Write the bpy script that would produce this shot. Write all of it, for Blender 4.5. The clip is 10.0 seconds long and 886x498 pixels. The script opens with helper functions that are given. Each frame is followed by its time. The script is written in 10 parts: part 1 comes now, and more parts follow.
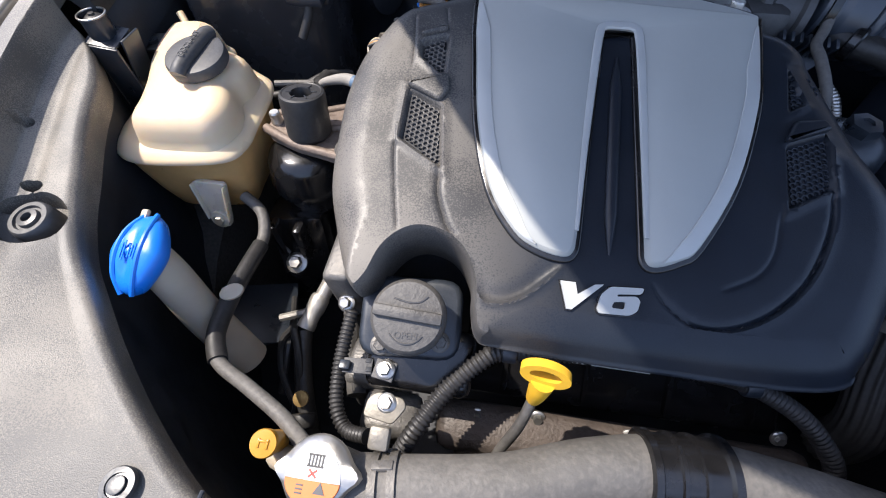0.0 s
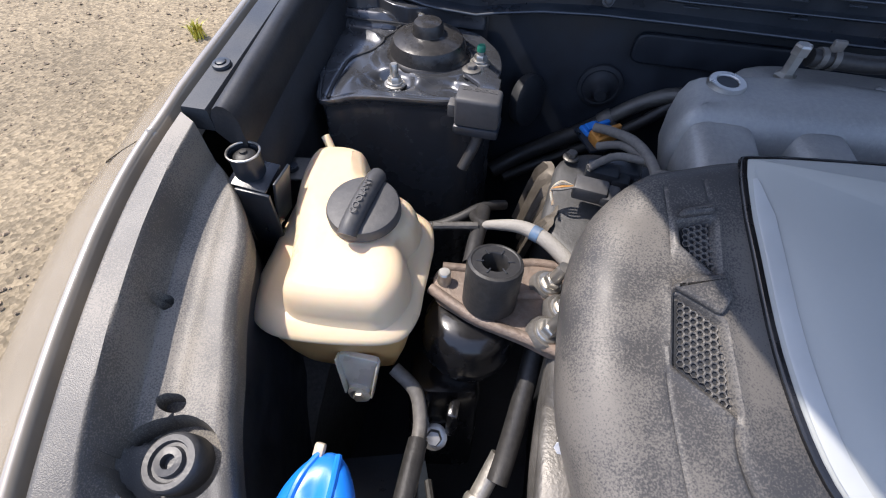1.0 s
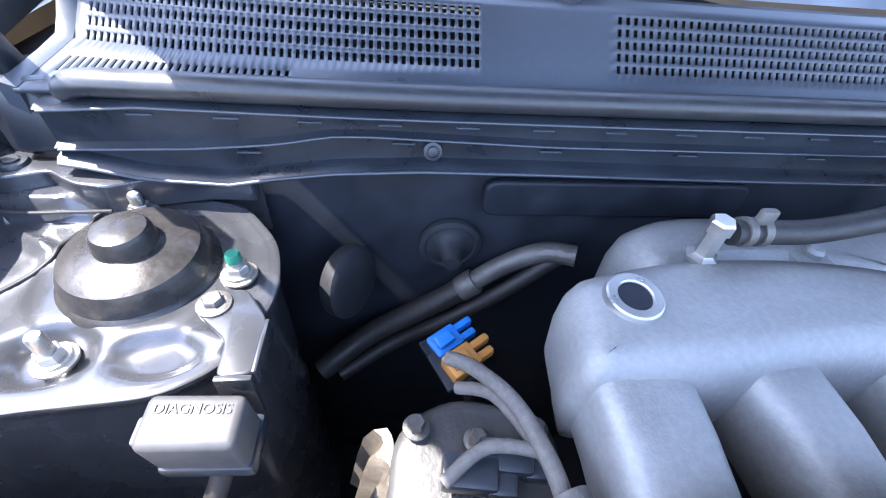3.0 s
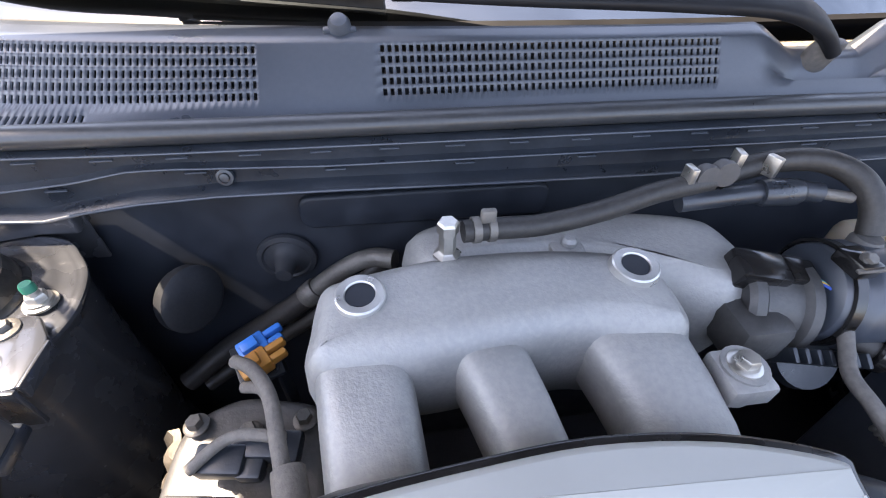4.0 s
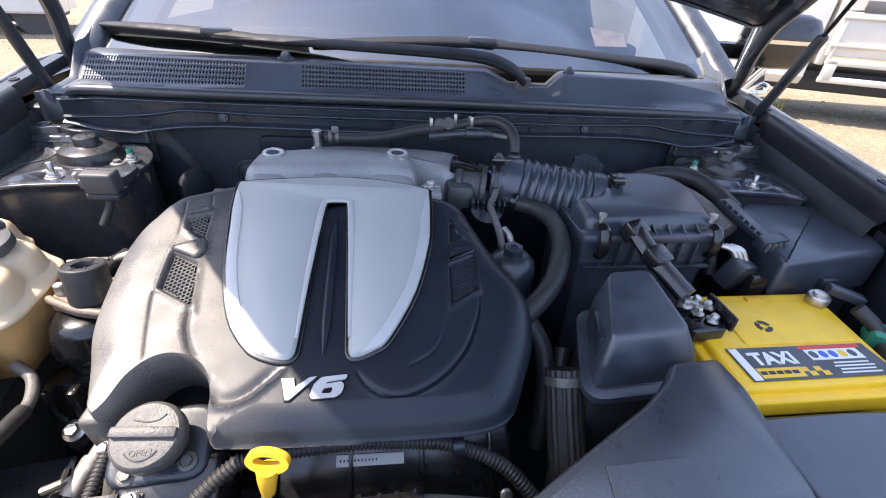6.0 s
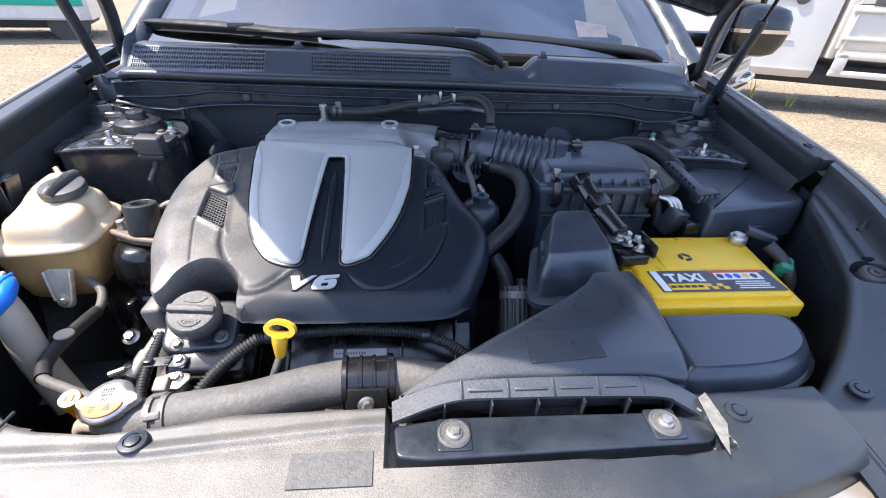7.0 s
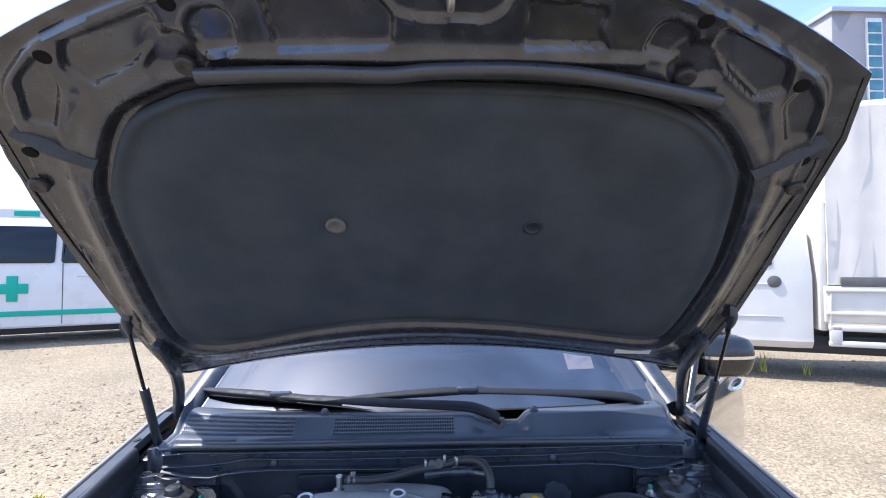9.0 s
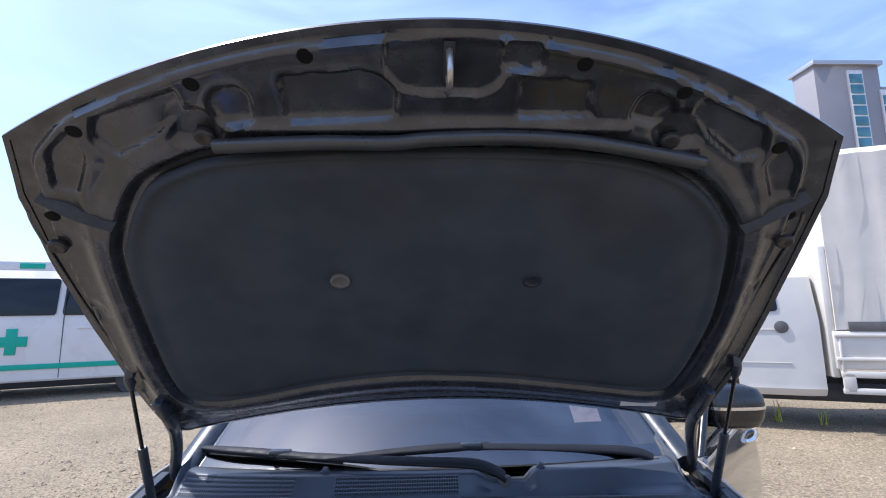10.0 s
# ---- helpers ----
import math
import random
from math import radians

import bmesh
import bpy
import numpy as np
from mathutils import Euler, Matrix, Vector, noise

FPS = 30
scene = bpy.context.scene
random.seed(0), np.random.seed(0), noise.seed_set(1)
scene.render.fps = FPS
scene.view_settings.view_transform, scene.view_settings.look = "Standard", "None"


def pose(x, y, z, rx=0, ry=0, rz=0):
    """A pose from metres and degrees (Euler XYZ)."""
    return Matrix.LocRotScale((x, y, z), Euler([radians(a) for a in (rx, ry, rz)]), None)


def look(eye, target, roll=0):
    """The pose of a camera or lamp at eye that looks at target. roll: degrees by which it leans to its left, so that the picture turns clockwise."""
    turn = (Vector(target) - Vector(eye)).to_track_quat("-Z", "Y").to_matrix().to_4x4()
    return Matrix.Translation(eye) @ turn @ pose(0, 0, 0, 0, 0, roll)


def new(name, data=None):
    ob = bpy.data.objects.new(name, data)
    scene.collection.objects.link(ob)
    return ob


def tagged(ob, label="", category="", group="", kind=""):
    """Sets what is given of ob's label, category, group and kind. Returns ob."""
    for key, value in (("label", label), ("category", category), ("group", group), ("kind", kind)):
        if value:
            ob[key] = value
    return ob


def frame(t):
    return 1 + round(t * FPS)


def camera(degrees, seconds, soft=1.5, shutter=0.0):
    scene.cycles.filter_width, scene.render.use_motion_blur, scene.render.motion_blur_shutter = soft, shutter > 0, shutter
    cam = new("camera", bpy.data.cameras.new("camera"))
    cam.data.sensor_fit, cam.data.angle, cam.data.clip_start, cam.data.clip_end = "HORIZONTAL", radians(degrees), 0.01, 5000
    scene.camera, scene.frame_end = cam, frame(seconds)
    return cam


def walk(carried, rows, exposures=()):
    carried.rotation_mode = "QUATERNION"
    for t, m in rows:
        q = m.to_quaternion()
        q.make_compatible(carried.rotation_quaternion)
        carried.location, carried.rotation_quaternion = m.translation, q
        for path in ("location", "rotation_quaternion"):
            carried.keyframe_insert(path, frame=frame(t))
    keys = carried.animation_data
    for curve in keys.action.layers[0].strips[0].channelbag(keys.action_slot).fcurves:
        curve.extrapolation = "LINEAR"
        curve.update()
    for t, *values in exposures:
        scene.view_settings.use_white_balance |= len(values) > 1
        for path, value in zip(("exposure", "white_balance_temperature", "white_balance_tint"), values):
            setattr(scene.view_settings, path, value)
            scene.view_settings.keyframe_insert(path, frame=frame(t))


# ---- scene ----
from mathutils import geometry

cam = camera(90.9, 10.0, soft=1.1)
PATH = [
    (0, (-0.274, -0.652, 1.143), (-0.46, 0.483, -0.493), -0.5),
    (0.5, (-0.37, -0.616, 1.152), (-0.618, 0.613, -0.407), 2.3),
    (1, (-0.494, -0.509, 1.148), (-0.72, 0.757, -0.384), 2.2),
    (1.5, (-0.562, -0.408, 1.138), (-0.693, 0.908, -0.362), 5.6),
    (2, (-0.585, -0.333, 1.156), (-0.586, 1.103, -0.236), 6.2),
    (2.5, (-0.562, -0.266, 1.136), (-0.453, 1.196, -0.225), 5.9),
    (3, (-0.438, -0.215, 1.122), (-0.228, 1.232, -0.242), 5.7),
    (3.2, (-0.386, -0.208, 1.133), (-0.226, 1.237, -0.241), 3.4),
    (4.3, (-0.256, -0.321, 1.16), (-0.009, 1.168, -0.151), 1.4),
    (4.5, (-0.253, -0.376, 1.161), (0.008, 1.17, -0.08), 1.6),
    (5, (-0.211, -0.491, 1.164), (0.046, 1.093, -0.028), 3.3),
    (5.5, (-0.151, -0.61, 1.183), (0.098, 1.044, 0.086), 4.2),
    (6, (-0.104, -0.774, 1.195), (0.142, 0.903, 0.134), 4.2),
    (6.2, (-0.099, -0.85, 1.205), (0.149, 0.839, 0.162), 4.5),
    (7.3, (-0.053, -0.95, 1.19), (0.102, 0.726, 0.111), 2.7),
    (7.5, (-0.055, -0.946, 1.191), (0.094, 0.723, 0.099), 2.7),
    (8, (-0.048, -0.954, 1.237), (0.07, 0.772, 0.234), 1.8),
    (8.3, (-0.047, -0.966, 1.298), (0.066, 0.9, 0.588), 1.2),
    (8.5, (-0.042, -0.99, 1.357), (0.059, 0.956, 0.907), 0.5),
    (8.7, (-0.026, -1.013, 1.397), (0.054, 0.978, 1.236), 0.0),
    (9, (-0.024, -1.042, 1.451), (0.051, 0.956, 1.506), -0.2),
    (9.5, (-0.027, -1.073, 1.474), (0.042, 0.906, 1.753), -0.7),
    (10, (-0.024, -1.065, 1.463), (0.043, 0.915, 1.733), -0.8),
]
walk(cam, [(t, look(eye, target, roll)) for t, eye, target, roll in PATH],
     [(0, 0.72, 6100, 14), (1.0, 0.57, 6050, 15), (1.5, 0.55, 5850, 16), (2.0, 0.75, 5750, 15), (2.5, 1.47, 5700, 13), (3.0, 2.52, 5850, 15), (3.6, 2.38, 6600, 16), (4.5, 2.12, 7700, 17), (5.0, 1.6, 7300, 16), (5.5, 1.42, 6800, 16), (6.0, 1.5, 6450, 16), (7.5, 1.10, 5950, 14), (8.5, 0.94, 5750, 14), (9.0, 1.15, 5500, 14), (9.3, 0.78, 5500, 14), (9.5, 0.62, 5500, 15), (10, 0.56, 5500, 15)])

# ---- world, sun, exposure ----
SUN = Vector((-0.51, 0.072, 0.9)).normalized()
ELEV, AZIM = math.asin(SUN.z), math.atan2(SUN.x, SUN.y)
world = bpy.data.worlds.new("world")
scene.world = world
world.use_nodes = True
wn, wl = world.node_tree.nodes, world.node_tree.links
wn.clear()
w_out, w_bg = wn.new("ShaderNodeOutputWorld"), wn.new("ShaderNodeBackground")
w_sky = wn.new("ShaderNodeTexSky")
w_sky.sky_type, w_sky.sun_disc = "NISHITA", False
w_sky.sun_elevation, w_sky.sun_rotation = ELEV, AZIM
w_sky.air_density, w_sky.dust_density, w_sky.ozone_density = 1.0, 2.2, 1.2
w_co, w_map = wn.new("ShaderNodeTexCoord"), wn.new("ShaderNodeMapping")
w_map.inputs["Scale"].default_value = (1.2, 3.4, 5.0)
w_map.inputs["Rotation"].default_value = (0.2, 0.3, 0.5)
w_noise, w_ramp, w_mix = wn.new("ShaderNodeTexNoise"), wn.new("ShaderNodeValToRGB"), wn.new("ShaderNodeMix")
w_noise.inputs["Scale"].default_value = 1.6
w_noise.inputs["Detail"].default_value = 6.0
w_noise.inputs["Distortion"].default_value = 0.7
w_ramp.color_ramp.elements[0].position, w_ramp.color_ramp.elements[1].position = 0.36, 0.74
w_ramp.color_ramp.elements[0].color, w_ramp.color_ramp.elements[1].color = (0.14, 0.14, 0.14, 1), (0.58, 0.58, 0.58, 1)
w_mix.data_type = "RGBA"
w_mix.inputs["B"].default_value = (4.5, 5.7, 8.4, 1)
wl.new(w_co.outputs["Generated"], w_map.inputs["Vector"])
wl.new(w_map.outputs["Vector"], w_noise.inputs["Vector"])
wl.new(w_noise.outputs["Fac"], w_ramp.inputs["Fac"])
wl.new(w_ramp.outputs["Color"], w_mix.inputs["Factor"])
wl.new(w_sky.outputs["Color"], w_mix.inputs["A"])
wl.new(w_mix.outputs["Result"], w_bg.inputs["Color"])
w_bg.inputs["Strength"].default_value = 0.15
wl.new(w_bg.outputs["Background"], w_out.inputs["Surface"])

sun_data = bpy.data.lights.new("sun", "SUN")
sun_data.energy, sun_data.angle, sun_data.color = 4.3, radians(0.5), (1.0, 0.905, 0.755)
sun = new("sun", sun_data)
sun.matrix_world = look(SUN * 30, (0, 0, 0))

# ---- materials ----


def material(name, base, rough=0.5, metal=0.0, vary=0.25, scale=30.0, grain=300.0, bump=0.1, dust=0.0, sun_side=None, clean=0.0,
             dust_colour=(0.34, 0.31, 0.27), dust_scale=220.0, coat=0.0, spec=0.5, patchy=0.6, crisp=0.0, rnd=0.0, sss=0.0, rough_vary=0.12):
    """A surface with stains at one scale, grain and relief at a finer one, and settled dust in specks."""
    m = bpy.data.materials.new(name)
    m.use_nodes = True
    n, l = m.node_tree.nodes, m.node_tree.links
    b = n["Principled BSDF"]
    co = n.new("ShaderNodeTexCoord")
    big, fine = n.new("ShaderNodeTexNoise"), n.new("ShaderNodeTexNoise")
    big.inputs["Scale"].default_value, big.inputs["Detail"].default_value = scale, 5
    fine.inputs["Scale"].default_value, fine.inputs["Detail"].default_value = grain, 3
    for t in (big, fine):
        l.new(co.outputs["Object"], t.inputs["Vector"])
    ramp = n.new("ShaderNodeMapRange")
    ramp.inputs["From Min"].default_value, ramp.inputs["From Max"].default_value = 0.3, 0.7
    ramp.inputs["To Min"].default_value, ramp.inputs["To Max"].default_value = 1 - vary, 1 + vary
    l.new(big.outputs["Fac"], ramp.inputs["Value"])
    mul = n.new("ShaderNodeVectorMath")
    mul.operation = "SCALE"
    mul.inputs[0].default_value = base
    l.new(ramp.outputs["Result"], mul.inputs["Scale"])
    colour = mul.outputs["Vector"]
    if rnd:
        info, vr = n.new("ShaderNodeObjectInfo"), n.new("ShaderNodeMapRange")
        vr.inputs["To Min"].default_value, vr.inputs["To Max"].default_value = 1 - rnd, 1 + rnd
        l.new(info.outputs["Random"], vr.inputs["Value"])
        more = n.new("ShaderNodeVectorMath")
        more.operation = "SCALE"
        l.new(colour, more.inputs[0])
        l.new(vr.outputs["Result"], more.inputs["Scale"])
        colour = more.outputs["Vector"]
    if dust:
        sp, patch = n.new("ShaderNodeTexNoise"), n.new("ShaderNodeTexNoise")
        sp.inputs["Scale"].default_value, sp.inputs["Detail"].default_value = dust_scale, 4
        patch.inputs["Scale"].default_value, patch.inputs["Detail"].default_value = 9, 4
        for t in (sp, patch):
            l.new(co.outputs["Object"], t.inputs["Vector"])
        add = n.new("ShaderNodeMath")
        add.operation = "ADD"
        l.new(sp.outputs["Fac"], add.inputs[0])
        weigh = n.new("ShaderNodeMath")
        weigh.operation = "MULTIPLY"
        weigh.inputs[1].default_value = patchy
        l.new(patch.outputs["Fac"], weigh.inputs[0])
        l.new(weigh.outputs["Value"], add.inputs[1])
        fac = n.new("ShaderNodeMapRange")
        fac.inputs["From Min"].default_value, fac.inputs["From Max"].default_value = 0.35 + 0.11 * crisp + patchy / 2, 0.70 - 0.14 * crisp + patchy / 2
        fac.inputs["To Min"].default_value, fac.inputs["To Max"].default_value = dust * (0.45 - 0.2 * crisp), dust
        l.new(add.outputs["Value"], fac.inputs["Value"])
        mix = n.new("ShaderNodeMix")
        mix.data_type = "RGBA"
        mix.inputs["B"].default_value = (*dust_colour, 1)
        amount = fac.outputs["Result"]
        if sun_side:
            # the dust tone thins out along x, which paints the sunlit left side paler
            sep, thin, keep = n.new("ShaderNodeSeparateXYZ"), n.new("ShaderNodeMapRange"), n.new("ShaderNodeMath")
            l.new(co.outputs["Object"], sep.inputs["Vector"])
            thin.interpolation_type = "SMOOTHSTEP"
            thin.inputs["From Min"].default_value, thin.inputs["From Max"].default_value = sun_side[0], sun_side[1]
            thin.inputs["To Min"].default_value, thin.inputs["To Max"].default_value = 1.0, sun_side[2]
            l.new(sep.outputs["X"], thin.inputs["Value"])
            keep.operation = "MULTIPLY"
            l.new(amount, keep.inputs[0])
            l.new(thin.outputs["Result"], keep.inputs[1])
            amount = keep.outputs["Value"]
        l.new(amount, mix.inputs["Factor"])
        l.new(colour, mix.inputs["A"])
        colour = mix.outputs["Result"]
    l.new(colour, b.inputs["Base Color"])
    rr = n.new("ShaderNodeMapRange")
    rr.inputs["From Min"].default_value, rr.inputs["From Max"].default_value = 0.3, 0.7
    rr.inputs["To Min"].default_value = max(0.02, rough - rough_vary)
    rr.inputs["To Max"].default_value = min(1.0, rough + rough_vary)
    l.new(big.outputs["Fac"], rr.inputs["Value"])
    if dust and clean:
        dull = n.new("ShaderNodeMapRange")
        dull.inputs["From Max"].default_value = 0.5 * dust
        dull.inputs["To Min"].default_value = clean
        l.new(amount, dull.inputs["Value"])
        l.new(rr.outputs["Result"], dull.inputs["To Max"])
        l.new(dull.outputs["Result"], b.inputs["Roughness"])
    else:
        l.new(rr.outputs["Result"], b.inputs["Roughness"])
    b.inputs["Metallic"].default_value = metal
    b.inputs["Coat Weight"].default_value = coat
    b.inputs["Coat Roughness"].default_value = 0.06
    b.inputs["Specular IOR Level"].default_value = spec
    if sss:
        b.inputs["Subsurface Weight"].default_value = sss
        b.inputs["Subsurface Radius"].default_value = (0.02, 0.012, 0.006)
        b.inputs["Subsurface Scale"].default_value = 0.6
    if bump:
        bp = n.new("ShaderNodeBump")
        bp.inputs["Strength"].default_value, bp.inputs["Distance"].default_value = bump, 0.002
        l.new(fine.outputs["Fac"], bp.inputs["Height"])
        l.new(bp.outputs["Normal"], b.inputs["Normal"])
    return m


# dusty plastics: real dust, plus a paler tone painted on the sunlit left
GRAIN = material("grained black plastic", (0.020, 0.024, 0.029), 0.55, vary=0.12, grain=1300, bump=0.2, dust=0.40, dust_scale=900, patchy=1.2, crisp=0.5, sun_side=(-0.15, 0.22, 0.05), clean=0.30, rough_vary=0.05,
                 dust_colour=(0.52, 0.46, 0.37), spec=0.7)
# rail: the sunlit side's brightness is painted in along x
RAIL_PLASTIC = material("black rail plastic, paler on the sunlit side", (0.022, 0.026, 0.032), 0.42, vary=0.12, grain=1200, bump=0.1, dust=0.07, dust_scale=620, patchy=0.9, crisp=0.5, sun_side=(-0.3, 0.3, 0.1), dust_colour=(0.42, 0.41, 0.38), spec=0.5)
ROLL = material("black rubber weatherstrip", (0.014, 0.016, 0.020), 0.42, vary=0.15, grain=500, bump=0.08, dust=0.07, dust_scale=300, sun_side=(-0.3, 0.3, 0.1), spec=0.5)
COVER = material("engine cover plastic", (0.010, 0.014, 0.022), 0.46, vary=0.12, grain=1000, bump=0.08, dust=0.32, dust_scale=700, patchy=1.6, crisp=0.45, rough_vary=0.08, sun_side=(-0.36, -0.19, 0.04), clean=0.34,
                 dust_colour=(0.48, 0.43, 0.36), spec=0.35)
SNORKEL = material("satin black duct plastic", (0.033, 0.039, 0.049), 0.30, vary=0.1, grain=900, bump=0.08, dust=0.28, dust_scale=520, crisp=0.4, sun_side=(0.0, 0.17, 0.06), spec=0.8, patchy=0.7, rough_vary=0.04,
                   dust_colour=(0.40, 0.37, 0.32))
# black plastics lean blue: the shade's sky tint is put into their bases
PLASTIC = material("black plastic", (0.015, 0.020, 0.028), 0.36, grain=400, bump=0.08, dust=0.04, dust_colour=(0.25, 0.26, 0.28), spec=0.7)
BOX = material("satin black box plastic", (0.038, 0.046, 0.060), 0.33, rough_vary=0.05, grain=500, bump=0.04, dust=0.03, dust_colour=(0.2, 0.22, 0.26), spec=0.8)
PLASTIC_GREY = material("weathered grey-black plastic", (0.05, 0.052, 0.056), 0.55, grain=500, bump=0.2, dust=0.25)
GLOSSY = material("smooth black plastic", (0.006, 0.006, 0.007), 0.22, bump=0.02, dust=0.02, spec=0.7)
DOOR = material("polished bronze paint", (0.26, 0.235, 0.195), 0.10, metal=0.5, vary=0.05, bump=0.0, coat=1.0, rough_vary=0.02)
WIPER = material("satin wiper paint", (0.010, 0.011, 0.014), 0.6, bump=0.02, spec=0.3)
RUBBER = material("black rubber", (0.014, 0.014, 0.015), 0.5, grain=350, bump=0.15, dust=0.07)
RUBBER_GREY = material("greyed rubber hose", (0.075, 0.073, 0.070), 0.6, grain=260, bump=0.3, dust=0.3)
# near-black bases put the bay's shade and the depth of holes into colour
DARK = material("near-black of shaded parts", (0.020, 0.023, 0.029), 0.55, dust=0.04, spec=0.35)
BLACK = material("near-black of the shaded bay and holes", (0.020, 0.024, 0.032), 0.5, bump=0.0, spec=0.4)
PAINT = material("pale bronze metallic paint", (0.40, 0.355, 0.29), 0.24, metal=0.4, vary=0.05, bump=0.0, coat=1.0, rough_vary=0.03)
# darker copy of the body paint; the underside's shade is in its colour
SHADED_PAINT = material("bronze body paint darkened for shade", (0.080, 0.084, 0.096), 0.25, metal=0.7, vary=0.2, bump=0.0, coat=0.3, rough_vary=0.06)
TOWER = material("painted strut tower steel", (0.080, 0.084, 0.094), 0.26, metal=0.5, vary=0.15, bump=0.01, coat=0.5, rough_vary=0.05)
SILVER = material("silver painted plastic", (0.365, 0.375, 0.360), 0.55, metal=0.05, vary=0.04, scale=12, bump=0.02, dust=0.03,
                  dust_colour=(0.6, 0.58, 0.54), spec=0.35)
# lighter silver puts the bevels' highlight into the colour; the letters share it
SILVER_EDGE = material("lighter silver of lit bevels and letters", (0.44, 0.452, 0.445), 0.42, metal=0.12, vary=0.04, bump=0.02)
ALLOY = material("machined alloy", (0.55, 0.545, 0.53), 0.36, metal=0.75, vary=0.15, bump=0.1, dust=0.1)
CAST = material("cast aluminium", (0.28, 0.287, 0.29), 0.55, metal=0.4, vary=0.14, scale=18, grain=500, bump=0.22, dust=0.32,
                dust_colour=(0.56, 0.53, 0.48), dust_scale=230, patchy=1.0)
CAST_DARK = material("dull dark casting", (0.075, 0.076, 0.078), 0.5, metal=0.4, vary=0.3, scale=30, grain=300, bump=0.2, dust=0.08)
PLATED = material("dull plated sheet", (0.26, 0.235, 0.19), 0.5, metal=0.4, vary=0.3, scale=50, bump=0.2, dust=0.25)
PALE_CHEEK = material("pale plastic of the sunlit cheek", (0.15, 0.145, 0.13), 0.8, vary=0.5, scale=90, grain=700, bump=0.4, dust=0.3, dust_scale=300, dust_colour=(0.40, 0.38, 0.33), spec=0.2)
STEEL = material("zinc plated steel", (0.55, 0.53, 0.49), 0.38, metal=0.9, vary=0.2, scale=60, bump=0.1, dust=0.1)
CHROME = material("chrome", (0.75, 0.76, 0.78), 0.12, metal=1.0, vary=0.05, bump=0.0)
RUSTY = material("rust-stained casting", (0.17, 0.12, 0.09), 0.62, metal=0.3, vary=0.45, scale=26, grain=260, bump=0.5, dust=0.3)
RUSTY_DARK = material("dark rusty casting", (0.055, 0.040, 0.032), 0.6, metal=0.3, vary=0.5, scale=30, grain=260, bump=0.5, dust=0.12)
GREY_METAL = material("grimy grey metal", (0.13, 0.124, 0.115), 0.5, metal=0.45, vary=0.4, scale=30, grain=300, bump=0.35, dust=0.18)
RESERVOIR = material("aged translucent plastic", (0.76, 0.60, 0.40), 0.34, vary=0.05, scale=10, bump=0.02, sss=0.35, dust=0.04,
                     dust_colour=(0.62, 0.42, 0.20))
RESERVOIR_LOW = material("coolant-stained plastic", (0.74, 0.455, 0.18), 0.38, vary=0.22, scale=16, bump=0.02, sss=0.3, dust=0.1,
                         dust_colour=(0.45, 0.27, 0.10))
MILKY = material("milky plastic", (0.48, 0.41, 0.31), 0.45, vary=0.12, scale=20, bump=0.03, sss=0.3, dust=0.12)
TAB = material("clear milky plastic", (0.62, 0.56, 0.46), 0.30, vary=0.12, scale=40, bump=0.02, sss=0.5)
BLUE = material("blue plastic", (0.015, 0.19, 0.72), 0.32, vary=0.08, bump=0.04)
CAP_BLACK = material("grey-black cap plastic", (0.045, 0.047, 0.052), 0.5, vary=0.12, bump=0.12, dust=0.12)
OILCAP = material("dusty cap plastic", (0.040, 0.040, 0.041), 0.5, grain=500, bump=0.25, dust=0.26)
YELLOW = material("yellow plastic", (0.86, 0.52, 0.012), 0.38, vary=0.06, bump=0.03, dust=0.03)
DIP_YELLOW = material("yellow dipstick plastic", (0.85, 0.47, 0.02), 0.40, vary=0.1, bump=0.03, dust=0.06)
ORANGE_CAP = material("amber plastic", (0.58, 0.28, 0.02), 0.4, vary=0.1, bump=0.03)
WHITE = material("white print", (0.78, 0.78, 0.76), 0.5, vary=0.06, bump=0.0)
LABEL_GREY = material("dark grey print", (0.055, 0.058, 0.064), 0.4, vary=0.06, bump=0.0)
RED = material("red print", (0.65, 0.06, 0.04), 0.5, vary=0.06, bump=0.0)
ORANGE = material("orange print", (0.66, 0.17, 0.03), 0.5, vary=0.06, bump=0.0)
BLACKPRINT = material("black print", (0.02, 0.02, 0.022), 0.45, vary=0.05, bump=0.0)
BLUEPRINT = material("blue print", (0.05, 0.12, 0.5), 0.45, vary=0.05, bump=0.0)
CONN_BLUE = material("blue connector plastic", (0.03, 0.20, 0.66), 0.4, vary=0.1, bump=0.03)
CONN_ORANGE = material("orange connector plastic", (0.45, 0.20, 0.035), 0.45, vary=0.15, bump=0.03, dust=0.06)
CONN_GREY = material("grey connector plastic", (0.055, 0.055, 0.058), 0.5, vary=0.15, bump=0.05, dust=0.08)
GREEN = material("green plastic", (0.03, 0.22, 0.14), 0.45, vary=0.15, bump=0.03)
TAPE = material("cloth loom tape", (0.10, 0.095, 0.088), 0.7, grain=500, bump=0.3, dust=0.35)
TAPE_PALE = material("faded grey tape", (0.28, 0.265, 0.24), 0.65, grain=500, bump=0.3, dust=0.2)
DOME = material("greyed dome cap", (0.022, 0.022, 0.024), 0.30, metal=0.2, vary=0.2, bump=0.08, dust=0.10, patchy=1.0)
SHIELD = material("dull heat shield sheet", (0.15, 0.13, 0.105), 0.55, metal=0.4, vary=0.35, scale=40, bump=0.3)
BEIGE = material("beige pillar trim", (0.16, 0.13, 0.10), 0.7, vary=0.06, bump=0.05)
INTERIOR = material("dark cabin trim", (0.006, 0.0065, 0.008), 0.8, bump=0.0, spec=0.15)
